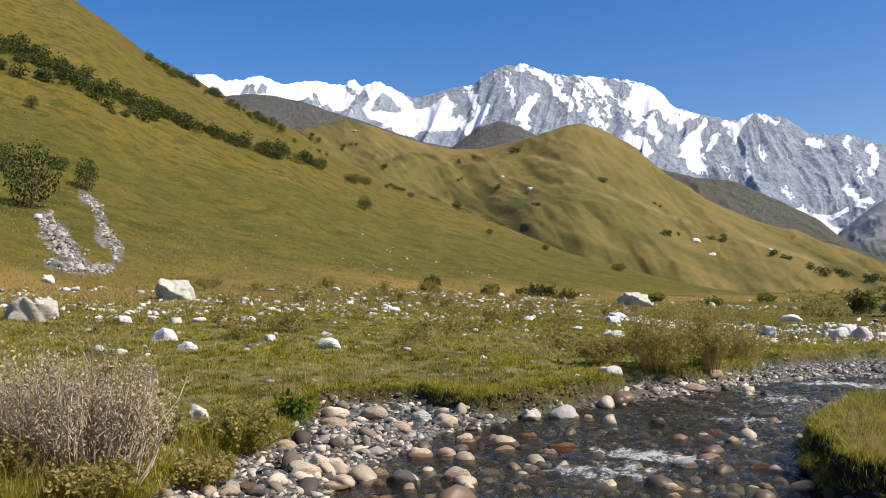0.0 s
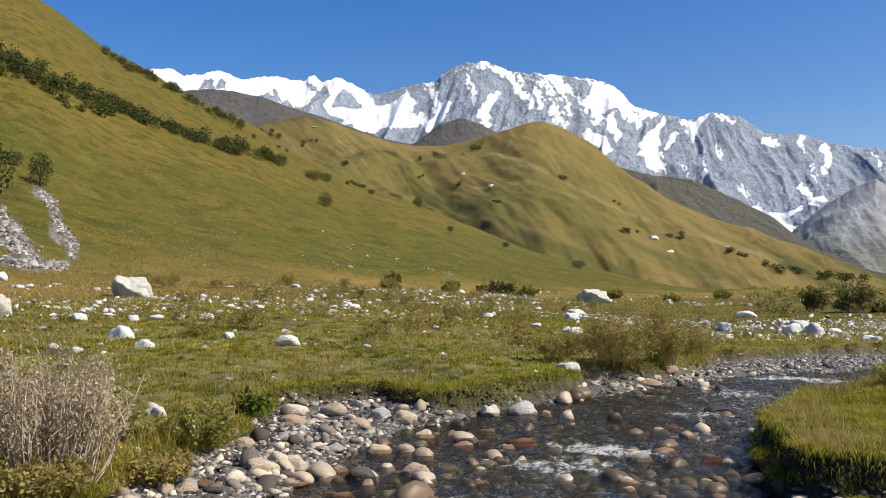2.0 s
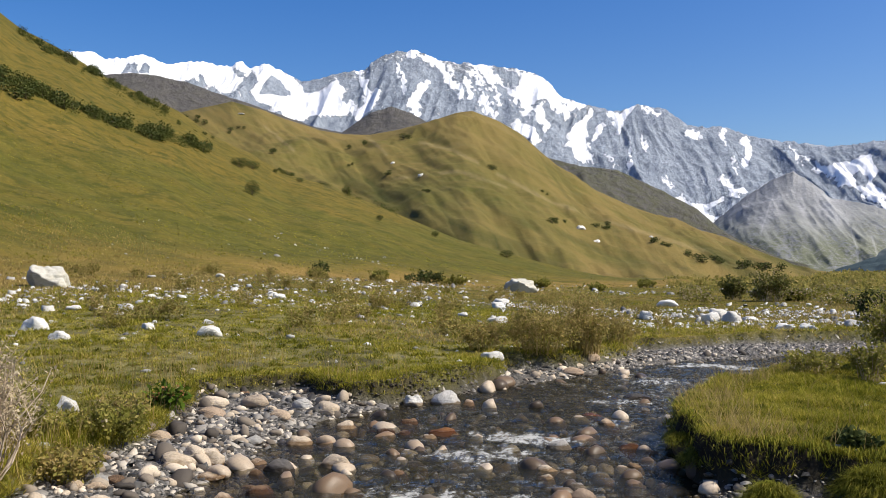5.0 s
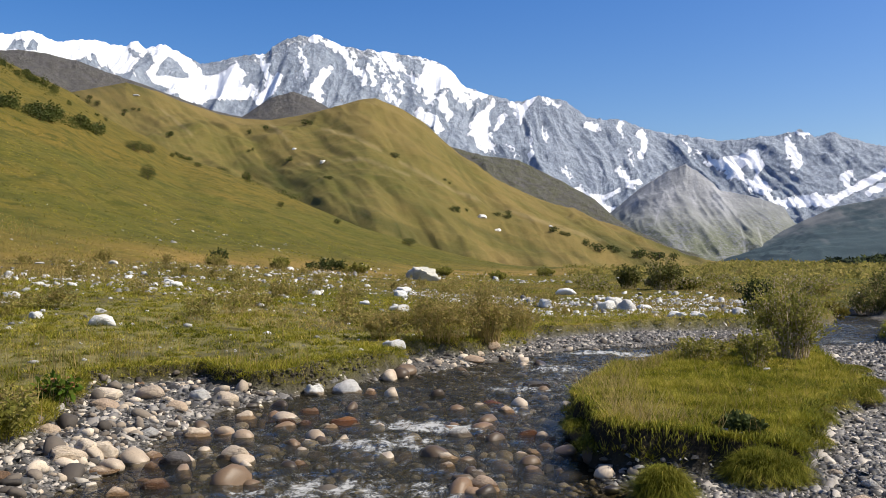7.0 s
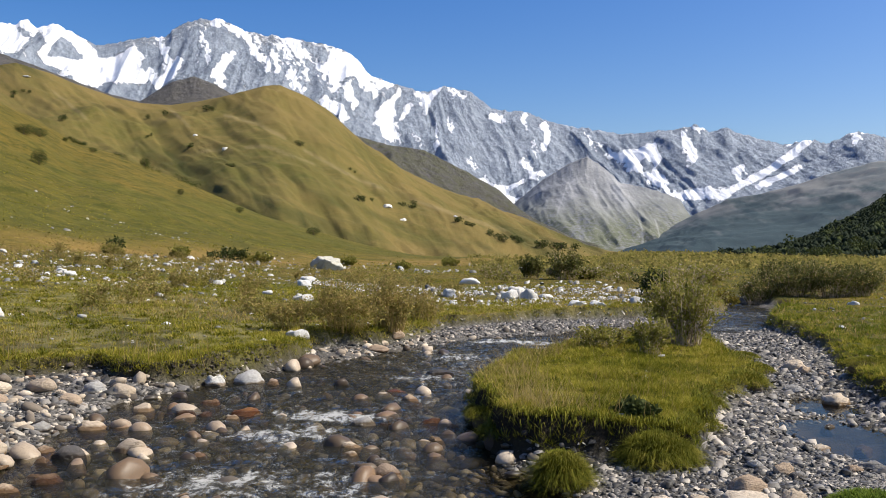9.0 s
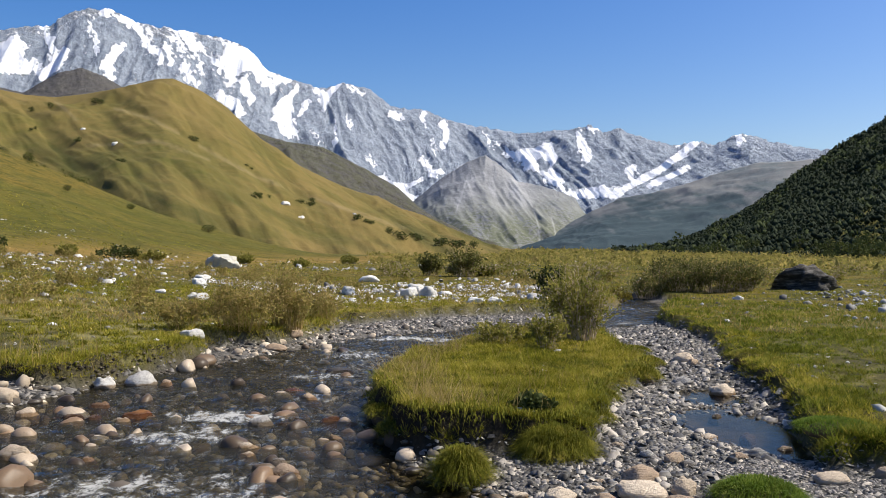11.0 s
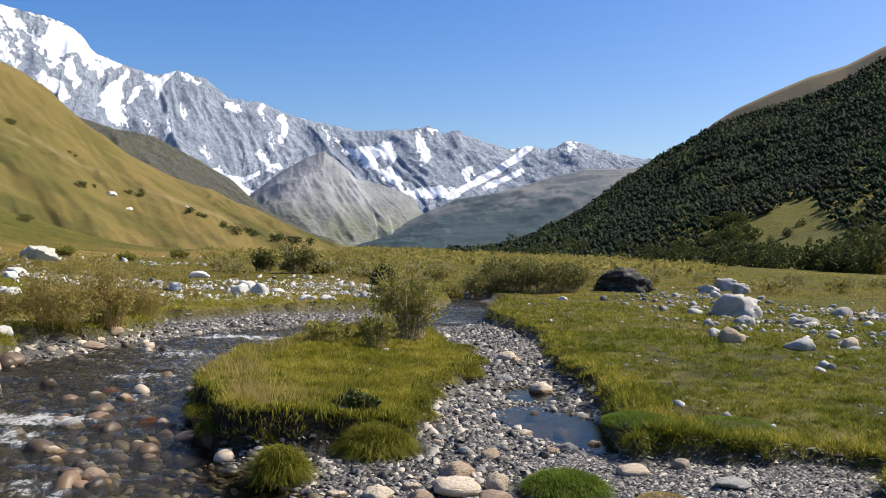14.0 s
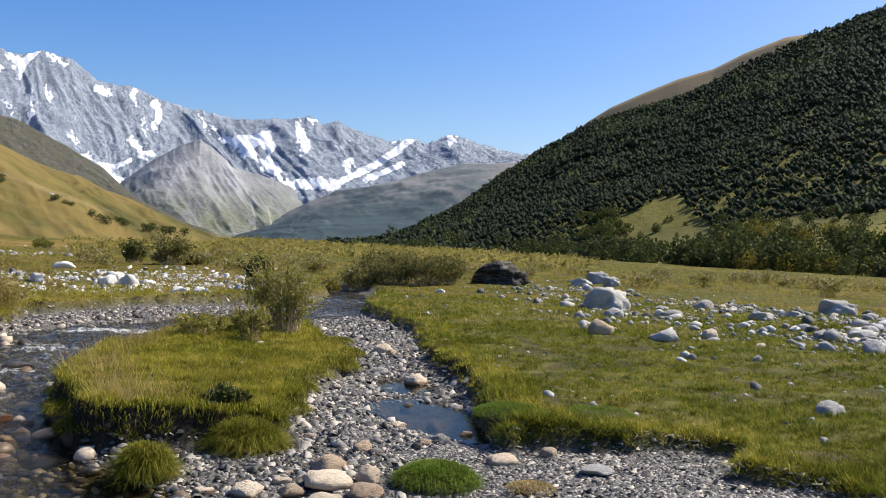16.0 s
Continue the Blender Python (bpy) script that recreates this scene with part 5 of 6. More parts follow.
x, y = scatter_points(500, (27, 58, 10, 36), rubble_right, 20)
for px, py in list(zip(x, y))[:90]:
    w = min(0.55, max(0.14, turner.lognormvariate(-1.75, 0.45)))
    set_stone("field_rock", float(px), float(py), w, w * turner.uniform(0.28, 0.5), turner.choice("wgggp"), "rocks on the right meadow")


# ---- grass ----
def blades(name, x, y, height, width, material, label, seed, lean=0.35, z=None, fine=True):
    """Bent grass blades joined into one mesh."""
    g = np.random.default_rng(seed)
    n = len(x)
    z = (ground_level(x, y) if z is None else z) - 0.01
    a, b = g.uniform(0, 6.283, n), g.uniform(0, 6.283, n)
    out = lean * height * g.uniform(0.3, 1.4, n)
    ux, uy, lx, ly = np.cos(a), np.sin(a), np.cos(b) * out, np.sin(b) * out
    w = width * g.uniform(0.7, 1.3, n) / 2
    p = np.stack([x, y, z], -1)
    side = np.stack([ux, uy, 0 * ux], -1) * w[:, None]
    mid = p + np.stack([lx * 0.35, ly * 0.35, height * 0.6], -1)
    tip = p + np.stack([lx, ly, height], -1)
    if fine:
        v = np.stack([p - side, p + side, mid + side * 0.75, mid - side * 0.75, tip], 1).reshape(-1, 3)
        f = np.array([[0, 1, 2], [0, 2, 3], [3, 2, 4]])
    else:
        v = np.stack([p - side, p + side, tip], 1).reshape(-1, 3)
        f = np.array([[0, 1, 2]])
    k = 5 if fine else 3
    faces = (f[None] + (np.arange(n) * k)[:, None, None]).reshape(-1, 3)
    return tagged(new(name, mesh_of(name, v, faces, material)), label, "grass", kind="stuff")


def turf(name, x, y, height, spread, each, width, material, label, seed):
    """Short turf: little tussocks whose blades fan out from their middles, joined into one mesh."""
    g = np.random.default_rng(seed)
    n = len(x) * each
    a, r = g.uniform(0, 6.283, n), np.sqrt(g.uniform(0, 1, n))
    cx, cy, hh, sp = (np.repeat(q, each) for q in (x, y, height, spread))
    px, py = cx + np.cos(a) * r * sp, cy + np.sin(a) * r * sp
    z = np.repeat(ground_level(x, y), each) - 0.01 + hh * 0.35 * (1 - r * r)
    b = a + g.normal(0, 0.7, n)
    h = hh * g.uniform(0.35, 1.0, n) * (1 - 0.45 * r)
    out = h * (0.5 + 1.4 * r) * g.uniform(0.4, 1.4, n)
    w = np.repeat(width, each) * g.uniform(0.6, 1.4, n) / 2
    p = np.stack([px, py, z], -1)
    side = np.stack([-np.sin(b) * w, np.cos(b) * w, 0 * w], -1)
    tip = p + np.stack([np.cos(b) * out, np.sin(b) * out, h], -1)
    v = np.stack([p - side, p + side, tip], 1).reshape(-1, 3)
    return tagged(new(name, mesh_of(name, v, np.arange(3 * n).reshape(-1, 3), material)), label, "grass", kind="stuff")


def on_grass(x, y):
    wet, _ = plan_masks(x, y)
    return (wet < 0.05) * 1.0


def on_island(x, y):
    _, isl = plan_masks(x, y)
    return (isl > 0.015 + 0.10 * bank_side(x, y)) * 1.0


def clumpy(x, y, s=2.5, seed=91):
    return 0.42 + 0.58 * smooth(0.38, 0.58, fbm(x * s, y * s, 3, seed))


g = np.random.default_rng(17)
x, y = scatter_points(60000, (-8, 30, 4.6, 17), on_island, 101)
h = 0.035 + 0.05 * smooth(0.4, 0.7, fbm(x * 2.0, y * 2.0, 3, 89)) + 0.03 * g.uniform(0, 1, len(x)) ** 2
turf("island_grass", x, y, h, g.uniform(0.03, 0.075, len(x)), 12, 0.0035 + 0.0005 * np.hypot(x, y), M_GRASS, "dense olive grass covering the island in the stream", 102)
x, y = scatter_points(9000, (-8, 30, 4.6, 17), lambda x, y: on_island(x, y) * smooth(0.42, 0.6, fbm(x * 2.6, y * 2.6, 3, 87)), 118)
turf("island_tussocks", x, y, g.uniform(0.04, 0.085, len(x)), g.uniform(0.05, 0.12, len(x)), 46, 0.0045 + 0.0004 * np.hypot(x, y), M_TURF, "darker grass tussocks on the island", 119)
off_island = lambda x, y: on_grass(x, y) * (1 - (plan_masks(x, y)[1] > 0)) * clumpy(x, y, 3.2) * (1 - 0.6 * bare_patch(x, y))
x, y = scatter_points(84000, (-48, 55, 4.6, 26), off_island, 103)
r = np.hypot(x, y)
wet, _ = plan_masks(x, y)
h = 0.03 + 0.045 * smooth(0.42, 0.7, fbm(x * 1.6, y * 1.6, 4, 93)) + 0.03 * g.uniform(0, 1, len(x)) ** 2 + 0.06 * np.exp(-(((wet + 0.12) / 0.2) ** 2)) * smooth(0.4, 0.6, fbm(x * 1.6, y * 1.6, 3, 94)) + 0.12 * smooth(-3.2, -4.4, x) * smooth(8.5, 6.5, y)
big = (g.uniform(0, 1, len(x)) < 0.07) * (r < 22)
turf("meadow_tussocks", x[big], y[big], g.uniform(0.05, 0.11, big.sum()), g.uniform(0.05, 0.13, big.sum()), 40, 0.0045 + 0.0005 * r[big], M_TURF, "dark grass tussocks on the grazed meadow", 120)
h, wide, right = h * np.clip(r / 13, 0.8, 1.25), 0.0035 + 0.0006 * r, x > 0.28 * y
spread = g.uniform(0.03, 0.08, len(x)) * np.clip(r / 9, 0.8, 2.2)
for name, m, mat, label in (("meadow_grass", ~right, M_GRASS, "short grazed olive-green meadow grass"), ("right_meadow_grass", right, M_MEADOW, "short green meadow grass beside the dry channel")):
    turf(name, x[m], y[m], h[m], spread[m], 14, wide[m], mat, label, 104)
x, y = scatter_points(32000, (-47, 55, 4.6, 21), lambda x, y: (in_bed(x, y) < 0.03) * (in_bed(x, y) > -0.5) * (plan_masks(x, y)[1] < -0.02) * 1.0, 85)
turf("bank_grass", x, y, g.uniform(0.04, 0.10, len(x)), g.uniform(0.04, 0.10, len(x)), 22, 0.004 + 0.0005 * np.hypot(x, y), M_GRASS, "grass hanging over the stream bank", 86)
x, y = scatter_points(133000, (-48, 55, 20, 120), lambda x, y: on_grass(x, y) * clumpy(x, y, 0.8, 95) * (1 - 0.75 * np.clip(toe_band(x, y), 0, 1)), 105)
r = np.hypot(x, y)
blades("far_meadow_grass", x, y, (0.03 + 0.06 * smooth(0.45, 0.65, fbm(x * 0.5, y * 0.5, 3, 96))) * g.uniform(0.6, 1.4, len(x)), 0.0011 * r, M_GRASS, "tufted meadow grass towards the hills", 106, 1.1, fine=False)
x, y = scatter_points(135000, (-48, 55, 16, 62), lambda x, y: on_grass(x, y) * np.clip(np.maximum(smooth(0.44, 0.58, fbm(x * 0.22, y * 0.22, 3, 97)) * np.where(x > 0.25 * y, 0.35, 0.9), 0.9 * toe_band(x, y)), 0, 1), 107)
r = np.hypot(x, y)
blades("straw_grass", x, y, g.uniform(0.03, 0.11, len(x)) * np.where(g.uniform(0, 1, len(x)) < 0.04, 2.2, 1.0), 0.0012 * r, M_STRAW, "straw-coloured dry grass standing in patches", 108, 0.9, fine=False)
x, y = scatter_points(2500, (-48, 4, 60, 185), lambda x, y: clumpy(x, y, 0.25, 98), 109)
r = np.hypot(x, y)
blades("hillside_tufts", x, y, g.uniform(0.05, 0.15, len(x)), 0.0013 * r, M_HILLGRASS, "grass tufts on the grazed hillside", 110, 0.5, fine=False)
x, y = scatter_points(1900, (-6, 22, 5.5, 15.5), lambda x, y: on_island(x, y) * smooth(0.5, 0.62, fbm(x * 1.3, y * 1.3, 3, 99)), 111)
blades("island_straw", x, y, g.uniform(0.12, 0.34, len(x)), 0.0035 + 0 * x, M_STRAW, "dry straw stalks among the island grass", 112, 0.9)
x, y = scatter_points(16000, (-6, 16, 7, 15.5), lambda x, y: on_island(x, y) * (plan_masks(x, y)[1] < 0.55) * (x < 0.26 * y - 0.6) * clumpy(x, y, 1.8, 88), 116)
blades("island_fringe", x, y, g.uniform(0.08, 0.26, len(x)), 0.006 + 0 * x, M_STRAW, "fringe of bleached grass along the island edge", 117, 0.8, fine=False)
x, y = scatter_points(8000, (-48, -14, 4.3, 14), lambda x, y: on_grass(x, y) * smooth(0.42, 0.6, fbm(x * 0.9, y * 0.9, 3, 100)), 113)
blades("bank_straw", x, y, g.uniform(0.15, 0.42, len(x)), 0.005 + 0 * x, M_STRAW, "tall dry stalks on the stream bank", 114, 0.4)


def overhang(name, x, y, edge, drop, material, label, seed):
    """Blades that hang outwards and down over the edge of a bank; edge(x, y) grows into the turf."""
    g = np.random.default_rng(seed)
    n, e = len(x), 0.03
    gx, gy = edge(x + e, y) - edge(x - e, y), edge(x, y + e) - edge(x, y - e)
    b = np.arctan2(-gy, -gx) + g.normal(0, 0.55, n)
    z = ground_level(x, y) + 0.01
    out, h = g.uniform(0.03, 0.11, n), g.uniform(0.02, 0.06, n)
    w = (0.0035 + 0.0005 * np.hypot(x, y)) * g.uniform(0.6, 1.3, n) / 2
    p = np.stack([x, y, z], -1)
    side = np.stack([-np.sin(b) * w, np.cos(b) * w, 0 * w], -1)
    mid = p + np.stack([np.cos(b) * out * 0.55, np.sin(b) * out * 0.55, h], -1)
    tip = p + np.stack([np.cos(b) * out, np.sin(b) * out, h - g.uniform(0.2, 1.0, n) * drop], -1)
    v = np.stack([p - side, p + side, mid + side, mid - side, tip], 1).reshape(-1, 3)
    f = np.array([[0, 1, 2], [0, 2, 3], [3, 2, 4]])
    return tagged(new(name, mesh_of(name, v, (f[None] + (np.arange(n) * 5)[:, None, None]).reshape(-1, 3), material)), label, "grass", kind="stuff")


island_edge = lambda x, y: plan_masks(x, y)[1]
x, y = scatter_points(90000, (-6, 26, 4.8, 15), lambda x, y: (np.abs(island_edge(x, y) - 0.07) < 0.075) * clumpy(x, y, 3.0, 131), 132)
overhang("island_overhang", x, y, island_edge, 0.10, M_TURF, "grass hanging over the undercut edge of the island", 133)
bank_edge = lambda x, y: -plan_masks(x, y)[0]
x, y = scatter_points(70000, (-42, 2, 6, 19), lambda x, y: (np.abs(bank_edge(x, y) - 0.06) < 0.08) * (island_edge(x, y) < -0.3) * clumpy(x, y, 2.0, 134), 135)
overhang("bank_overhang", x, y, bank_edge, 0.09, M_TURF, "grass hanging over the muddy bank of the stream", 136)


def tuft(x, y, radius, height, count, material, label, seed, foot=None):
    """A dense cushion of grass, an own thing: a hummock of earth with blades."""
    g = np.random.default_rng(seed)
    z0 = float(ground_level(np.array([x]), np.array([y]))[0])
    z0 = z0 if foot is None else foot
    v, f = stone_shape(seed, 2, 0, 0.08)
    mound = mesh_of("mound", v * (radius * 0.72, radius * 0.68, height * 0.54), f, M_BARK)
    top = new("grass_tuft", None)
    top.location = (x, y, z0)
    tagged(top, label, "grass", "grass tufts")
    part("mound", mound, top, "dark earth hummock")
    a, r = g.uniform(0, 6.283, count), radius * np.sqrt(g.uniform(0, 1, count))
    px, py = r * np.cos(a), r * np.sin(a)
    pz = height * 0.58 * np.sqrt(np.clip(1 - (r / radius) ** 2, 0, 1))
    n = count
    out = (0.2 + 0.45 * r / radius) * height * g.uniform(0.2, 1.0, n)
    b = a + g.normal(0, 1.2, n)
    hh = height * g.uniform(0.08, 0.32, n) * (1.1 - 0.45 * (r / radius) ** 2)
    p = np.stack([px, py, pz], -1)
    side = np.stack([-np.sin(b), np.cos(b), 0 * b], -1) * 0.0019
    mid = p + np.stack([np.cos(b) * out * 0.4, np.sin(b) * out * 0.4, hh * 0.75], -1)
    droop = np.where(r > 0.75 * radius, g.uniform(-0.9, 0.6, n), g.uniform(0.35, 0.95, n))
    tip = p + np.stack([np.cos(b) * out, np.sin(b) * out, hh * droop], -1)
    v = np.stack([p - side, p + side, mid + side, mid - side, tip], 1).reshape(-1, 3)
    f = np.array([[0, 1, 2], [0, 2, 3], [3, 2, 4]])
    part("turf", mesh_of("turf", v, (f[None] + (np.arange(n) * 5)[:, None, None]).reshape(-1, 3), material), top)
    return top


tuft(2.57, 5.35, 0.27, 0.19, 5200, M_LUSH, "bright green grass tuft among the cobbles", 121)
tuft(0.84, 6.22, 0.17, 0.32, 4600, M_TURF, "hanging grass tuft at the tip of the island", 122, 0.0)
tuft(1.62, 6.72, 0.27, 0.32, 7000, M_TURF, "round grass cushion at the island edge", 123, 0.04)
tuft(4.15, 11.9, 0.22, 0.16, 2400, M_TURF, "small grass cushion in the dry channel", 124)
tuft(4.45, 13.4, 0.26, 0.15, 2400, M_TURF, "small grass cushion in the dry channel", 125)
tuft(3.75, 6.55, 0.30, 0.11, 3600, M_LUSH, "green grass clump on the meadow edge", 126)
tuft(4.5, 6.35, 0.30, 0.08, 2600, M_LUSH, "green grass clump on the meadow edge", 127)
tuft(5.3, 11.3, 0.28, 0.16, 2400, M_TURF, "small grass cushion on the meadow edge", 128)
tuft(5.1, 4.55, 0.5, 0.09, 4200, M_TURF, "yellowing grass clump on the gravel", 129)
for k in range(11):
    i = (0, 1, 2, 3, 11, 12, 13, 14, 10, 2, 12)[k]
    (ax, ay), (bx, by) = ISLAND[i], ISLAND[i + 1]
    q = turner.random()
    px, py = ax + q * (bx - ax), ay + q * (by - ay)
    px, py = px + 0.06 * (1.2 - px), py + 0.05 * (7.5 - py)
    rr = turner.uniform(0.14, 0.27)
    tuft(px, py, rr, rr * turner.uniform(0.75, 1.05), int(9000 * rr), M_TURF, "dark olive tussock on the island's broken edge", 140 + k, 0.1)
tuft(3.05, 4.95, 0.16, 0.07, 900, M_STRAW, "dry mossy clump among the cobbles", 130)


# ---- shrubs ----
def tubes(paths, radius, sides=3):
    """Thin tapered stems along paths n x k x 3."""
    n, k, _ = paths.shape
    ang = np.arange(sides) / sides * 6.283
    ring = np.stack([np.cos(ang), np.sin(ang), 0 * ang], -1)
    rad = radius[:, None] * np.linspace(1, 0.3, k)[None]
    v = paths[:, :, None, :] + ring[None, None] * rad[:, :, None, None]
    i = np.arange(n * k * sides).reshape(n, k, sides)
    j = np.roll(i, -1, 2)
    f = np.stack([i[:, :-1], j[:, :-1], j[:, 1:], i[:, 1:]], -1).reshape(-1, 4)
    return v.reshape(-1, 3), f


def leaf_cards(p, size, g, long=2.0):
    """Small pointed leaves at places p, at random angles: diamonds folded on the midrib."""
    n = len(p)
    d = g.normal(size=(n, 3))
    d /= np.linalg.norm(d, axis=1, keepdims=True)
    e = np.cross(d, g.normal(size=(n, 3)))
    e /= np.linalg.norm(e, axis=1, keepdims=True)
    s = (size * g.uniform(0.6, 1.4, n))[:, None]
    v = np.stack([p, p + d * s * 0.5 * long + e * s * 0.5, p + d * s * long, p + d * s * 0.5 * long - e * s * 0.5], 1).reshape(-1, 3)
    f = np.array([[0, 1, 2], [0, 2, 3]])
    return v, (f[None] + (np.arange(n) * 4)[:, None, None]).reshape(-1, 3)


def shrub(name, place, height, width, label, seed, stems=60, leaves=1500, leaf=0.03, heads=0, wood=None, leafage=None, headmat=None, low=0.25, arch=1.0, thick=1.0, category="shrub", group=""):
    """A shrub or tall weed: stems rising from one foot and spreading, with leaves and seed heads."""
    g = np.random.default_rng(seed)
    x, y = place[:2]
    z = place[2] if len(place) > 2 else float(ground_level(np.array([x]), np.array([y]))[0])
    top = new(name, None)
    top.location = (x, y, z - 0.02)
    tagged(top, label, category, group)
    k = 5
    t = np.linspace(0, 1, k)
    a = g.uniform(0, 6.283, stems)
    reach = width / 2 * np.sqrt(g.uniform(0.02, 1, stems))
    hh = height * g.uniform(0.55, 1.0, stems) * (1 - 0.3 * (reach / (width / 2)) ** 2)
    foot = reach * 0.55
    rad = foot[:, None] + (reach - foot)[:, None] * t[None] ** (0.7 + 0.5 * arch)
    wig = np.cumsum(g.normal(0, 0.035 * thick * height, (stems, k, 2)), 1) * t[None, :, None]
    paths = np.stack([rad * np.cos(a)[:, None] + wig[..., 0], rad * np.sin(a)[:, None] + wig[..., 1], hh[:, None] * (t[None] * 1.12 - 0.12 * t[None] ** 3)], -1)
    v, f = tubes(paths, np.full(stems, 0.0045 * thick * max(0.5, height)) * g.uniform(0.6, 1.5, stems))
    # side twigs
    m = stems * 2
    pick, seg = g.integers(0, stems, m), g.integers(2, k - 1, m)
    start = paths[pick, seg]
    dirn = g.normal(size=(m, 3)) * (0.6, 0.6, 0.35) + (0, 0, 0.75)
    ln = height * g.uniform(0.08, 0.26, m)
    twig = start[:, None] + dirn[:, None] * (np.linspace(0, 1, 3)[None, :, None] * ln[:, None, None])
    v2, f2 = tubes(twig, np.full(m, 0.0025 * thick * max(0.5, height)))
    part("twigwork", mesh_of("twigwork", np.concatenate([v, v2]), np.concatenate([f, f2 + len(v)]), wood or M_TWIG), top)
    allp = np.concatenate([paths.reshape(-1, 3), twig.reshape(-1, 3), twig[:, 1:].reshape(-1, 3)])
    if leaves:
        ok = allp[allp[:, 2] > low * height * 0.6]
        p = ok[g.integers(0, len(ok), leaves)] + g.normal(0, 0.035 * height, (leaves, 3))
        p[:, 2] = np.maximum(p[:, 2], 0.02)
        v, f = leaf_cards(p, np.full(leaves, leaf), g)
        part("foliage", mesh_of("foliage", v, f, leafage or M_LEAF), top)["kind"] = "stuff"
    if heads:
        ends = np.concatenate([paths[:, -1], twig[:, -1], twig[:, -2]])
        p = ends[g.integers(0, len(ends), heads)] + g.normal(0, 0.02 * height, (heads, 3))
        v, f = leaf_cards(p, np.full(heads, max(0.012, leaf * 0.8)), g, 1.2)
        part("seed_fluff", mesh_of("seed_fluff", v, f, headmat or M_HEADS), top, "pale dry seed heads")["kind"] = "stuff"
    return top


shrub("dry_shrub", (-4.28, 5.1), 1.0, 1.05, "dry grey-brown shrub with withered seed heads on the bank", 201, 120, 4200, 0.015, 2600, leafage=M_HEADS, arch=0.5, thick=1.7)
shrub("dry_shrub", (-4.95, 5.25), 0.92, 0.7, "dry grey-brown shrub with withered seed heads on the bank", 202, 70, 2200, 0.015, 1300, leafage=M_HEADS, arch=0.5, thick=1.7)
shrub("dry_shrub", (-5.7, 5.7), 0.95, 0.5, "thin dry weeds with green leaves on the bank", 203, 40, 700, 0.03, 300)
shrub("leafy_weed", (-4.2, 6.75), 0.34, 0.65, "low green weed beside the cobbles", 204, 60, 1700, 0.022, 100, wood=M_GRASS, leafage=M_LEAF, low=0.1)
shrub("leafy_weed", (-4.75, 6.4), 0.4, 0.6, "low green weed beside the cobbles", 205, 50, 1200, 0.024, 200, wood=M_GRASS, leafage=M_LEAF, low=0.1)
for px, py, hh, ww in ((-4.05, 4.75, 0.3, 0.6), (-4.75, 4.75, 0.4, 0.7), (-5.3, 5.5, 0.5, 0.7), (-3.9, 5.75, 0.28, 0.5), (-4.6, 5.75, 0.42, 0.6), (-4.45, 7.3, 0.3, 0.6)):
    shrub("leafy_weed", (px, py), hh, ww, "pale green and straw weeds on the bank", int(1000 + 100 * hh + 10 * px), 70, 1300, 0.02, 700, wood=M_STRAW, leafage=M_WEED, headmat=M_STRAW, low=0.05)
shrub("dock_plant", (-4.55, 8.3), 0.3, 0.4, "rusty dock plant at the water's edge", 206, 26, 380, 0.035, 120, leafage=M_LUSH, headmat=TONES["r"][0], low=0.05)
shrub("dock_plant", (1.55, 7.15), 0.16, 0.36, "dark green broad-leaved weed on the island", 207, 34, 700, 0.026, 0, wood=M_LUSH, leafage=M_DARKLEAF, low=0.05)
shrub("river_shrub", (3.55, 13.35), 1.25, 1.0, "tall leggy olive shrub on the island", 210, 110, 5200, 0.026, 500, low=0.15)
shrub("river_shrub", (2.85, 12.3), 0.66, 0.5, "small leggy olive shrub on the island", 211, 40, 1300, 0.026, 160)
shrub("river_shrub", (2.3, 12.9), 0.4, 0.9, "low spreading olive shrub on the island", 212, 60, 1300, 0.026, 200)
shrub("bank_weeds", (-1.55, 14.9), 0.95, 1.3, "tall yellowing weeds on the stream bank", 213, 150, 3600, 0.023, 3000, wood=M_STRAW, headmat=M_STRAW, leafage=M_WEED)
shrub("bank_weeds", (-0.85, 15.5), 1.15, 0.9, "tall yellowing weeds on the stream bank", 214, 130, 3200, 0.023, 2400, wood=M_STRAW, headmat=M_STRAW, leafage=M_WEED)
shrub("bank_weeds", (-2.4, 14.6), 0.6, 0.9, "tall yellowing weeds on the stream bank", 215, 90, 1800, 0.023, 1300, wood=M_STRAW, headmat=M_STRAW, leafage=M_WEED)
shrub("bank_weeds", (-0.3, 17.2), 0.7, 0.8, "tall yellowing weeds on the stream bank", 216, 80, 1300, 0.023, 1100, wood=M_STRAW, headmat=M_STRAW, leafage=M_WEED)
shrub("stream_bush", (5.95, 25.6), 0.95, 1.0, "dark leafy bush beyond the stream", 217, 60, 2200, 0.04, 0, leafage=M_DARKLEAF)
shrub("yellow_bush", (9.1, 29.0), 0.6, 1.0, "small yellow-green bush by the water", 218, 50, 1500, 0.04, 0, leafage=M_YELLOWLEAF, low=0.1)
for i, (px, py, hh, ww) in enumerate(((10.6, 30.2, 1.0, 1.8), (11.6, 29.6, 1.1, 1.8), (12.6, 29.4, 1.2, 1.9), (13.6, 29.8, 1.1, 1.8), (14.4, 31.0, 1.1, 1.6), (11.9, 32.0, 1.2, 2.0), (13.3, 33.0, 1.2, 2.0))):
    shrub("weed_thicket", (px, py), hh, ww, "thicket of tall seeding weeds beside the stream", 220 + i, 90, 2600, 0.045, 500, wood=M_TWIG, headmat=M_STRAW, leafage=M_THICKET, low=0.1, group="weed thickets")
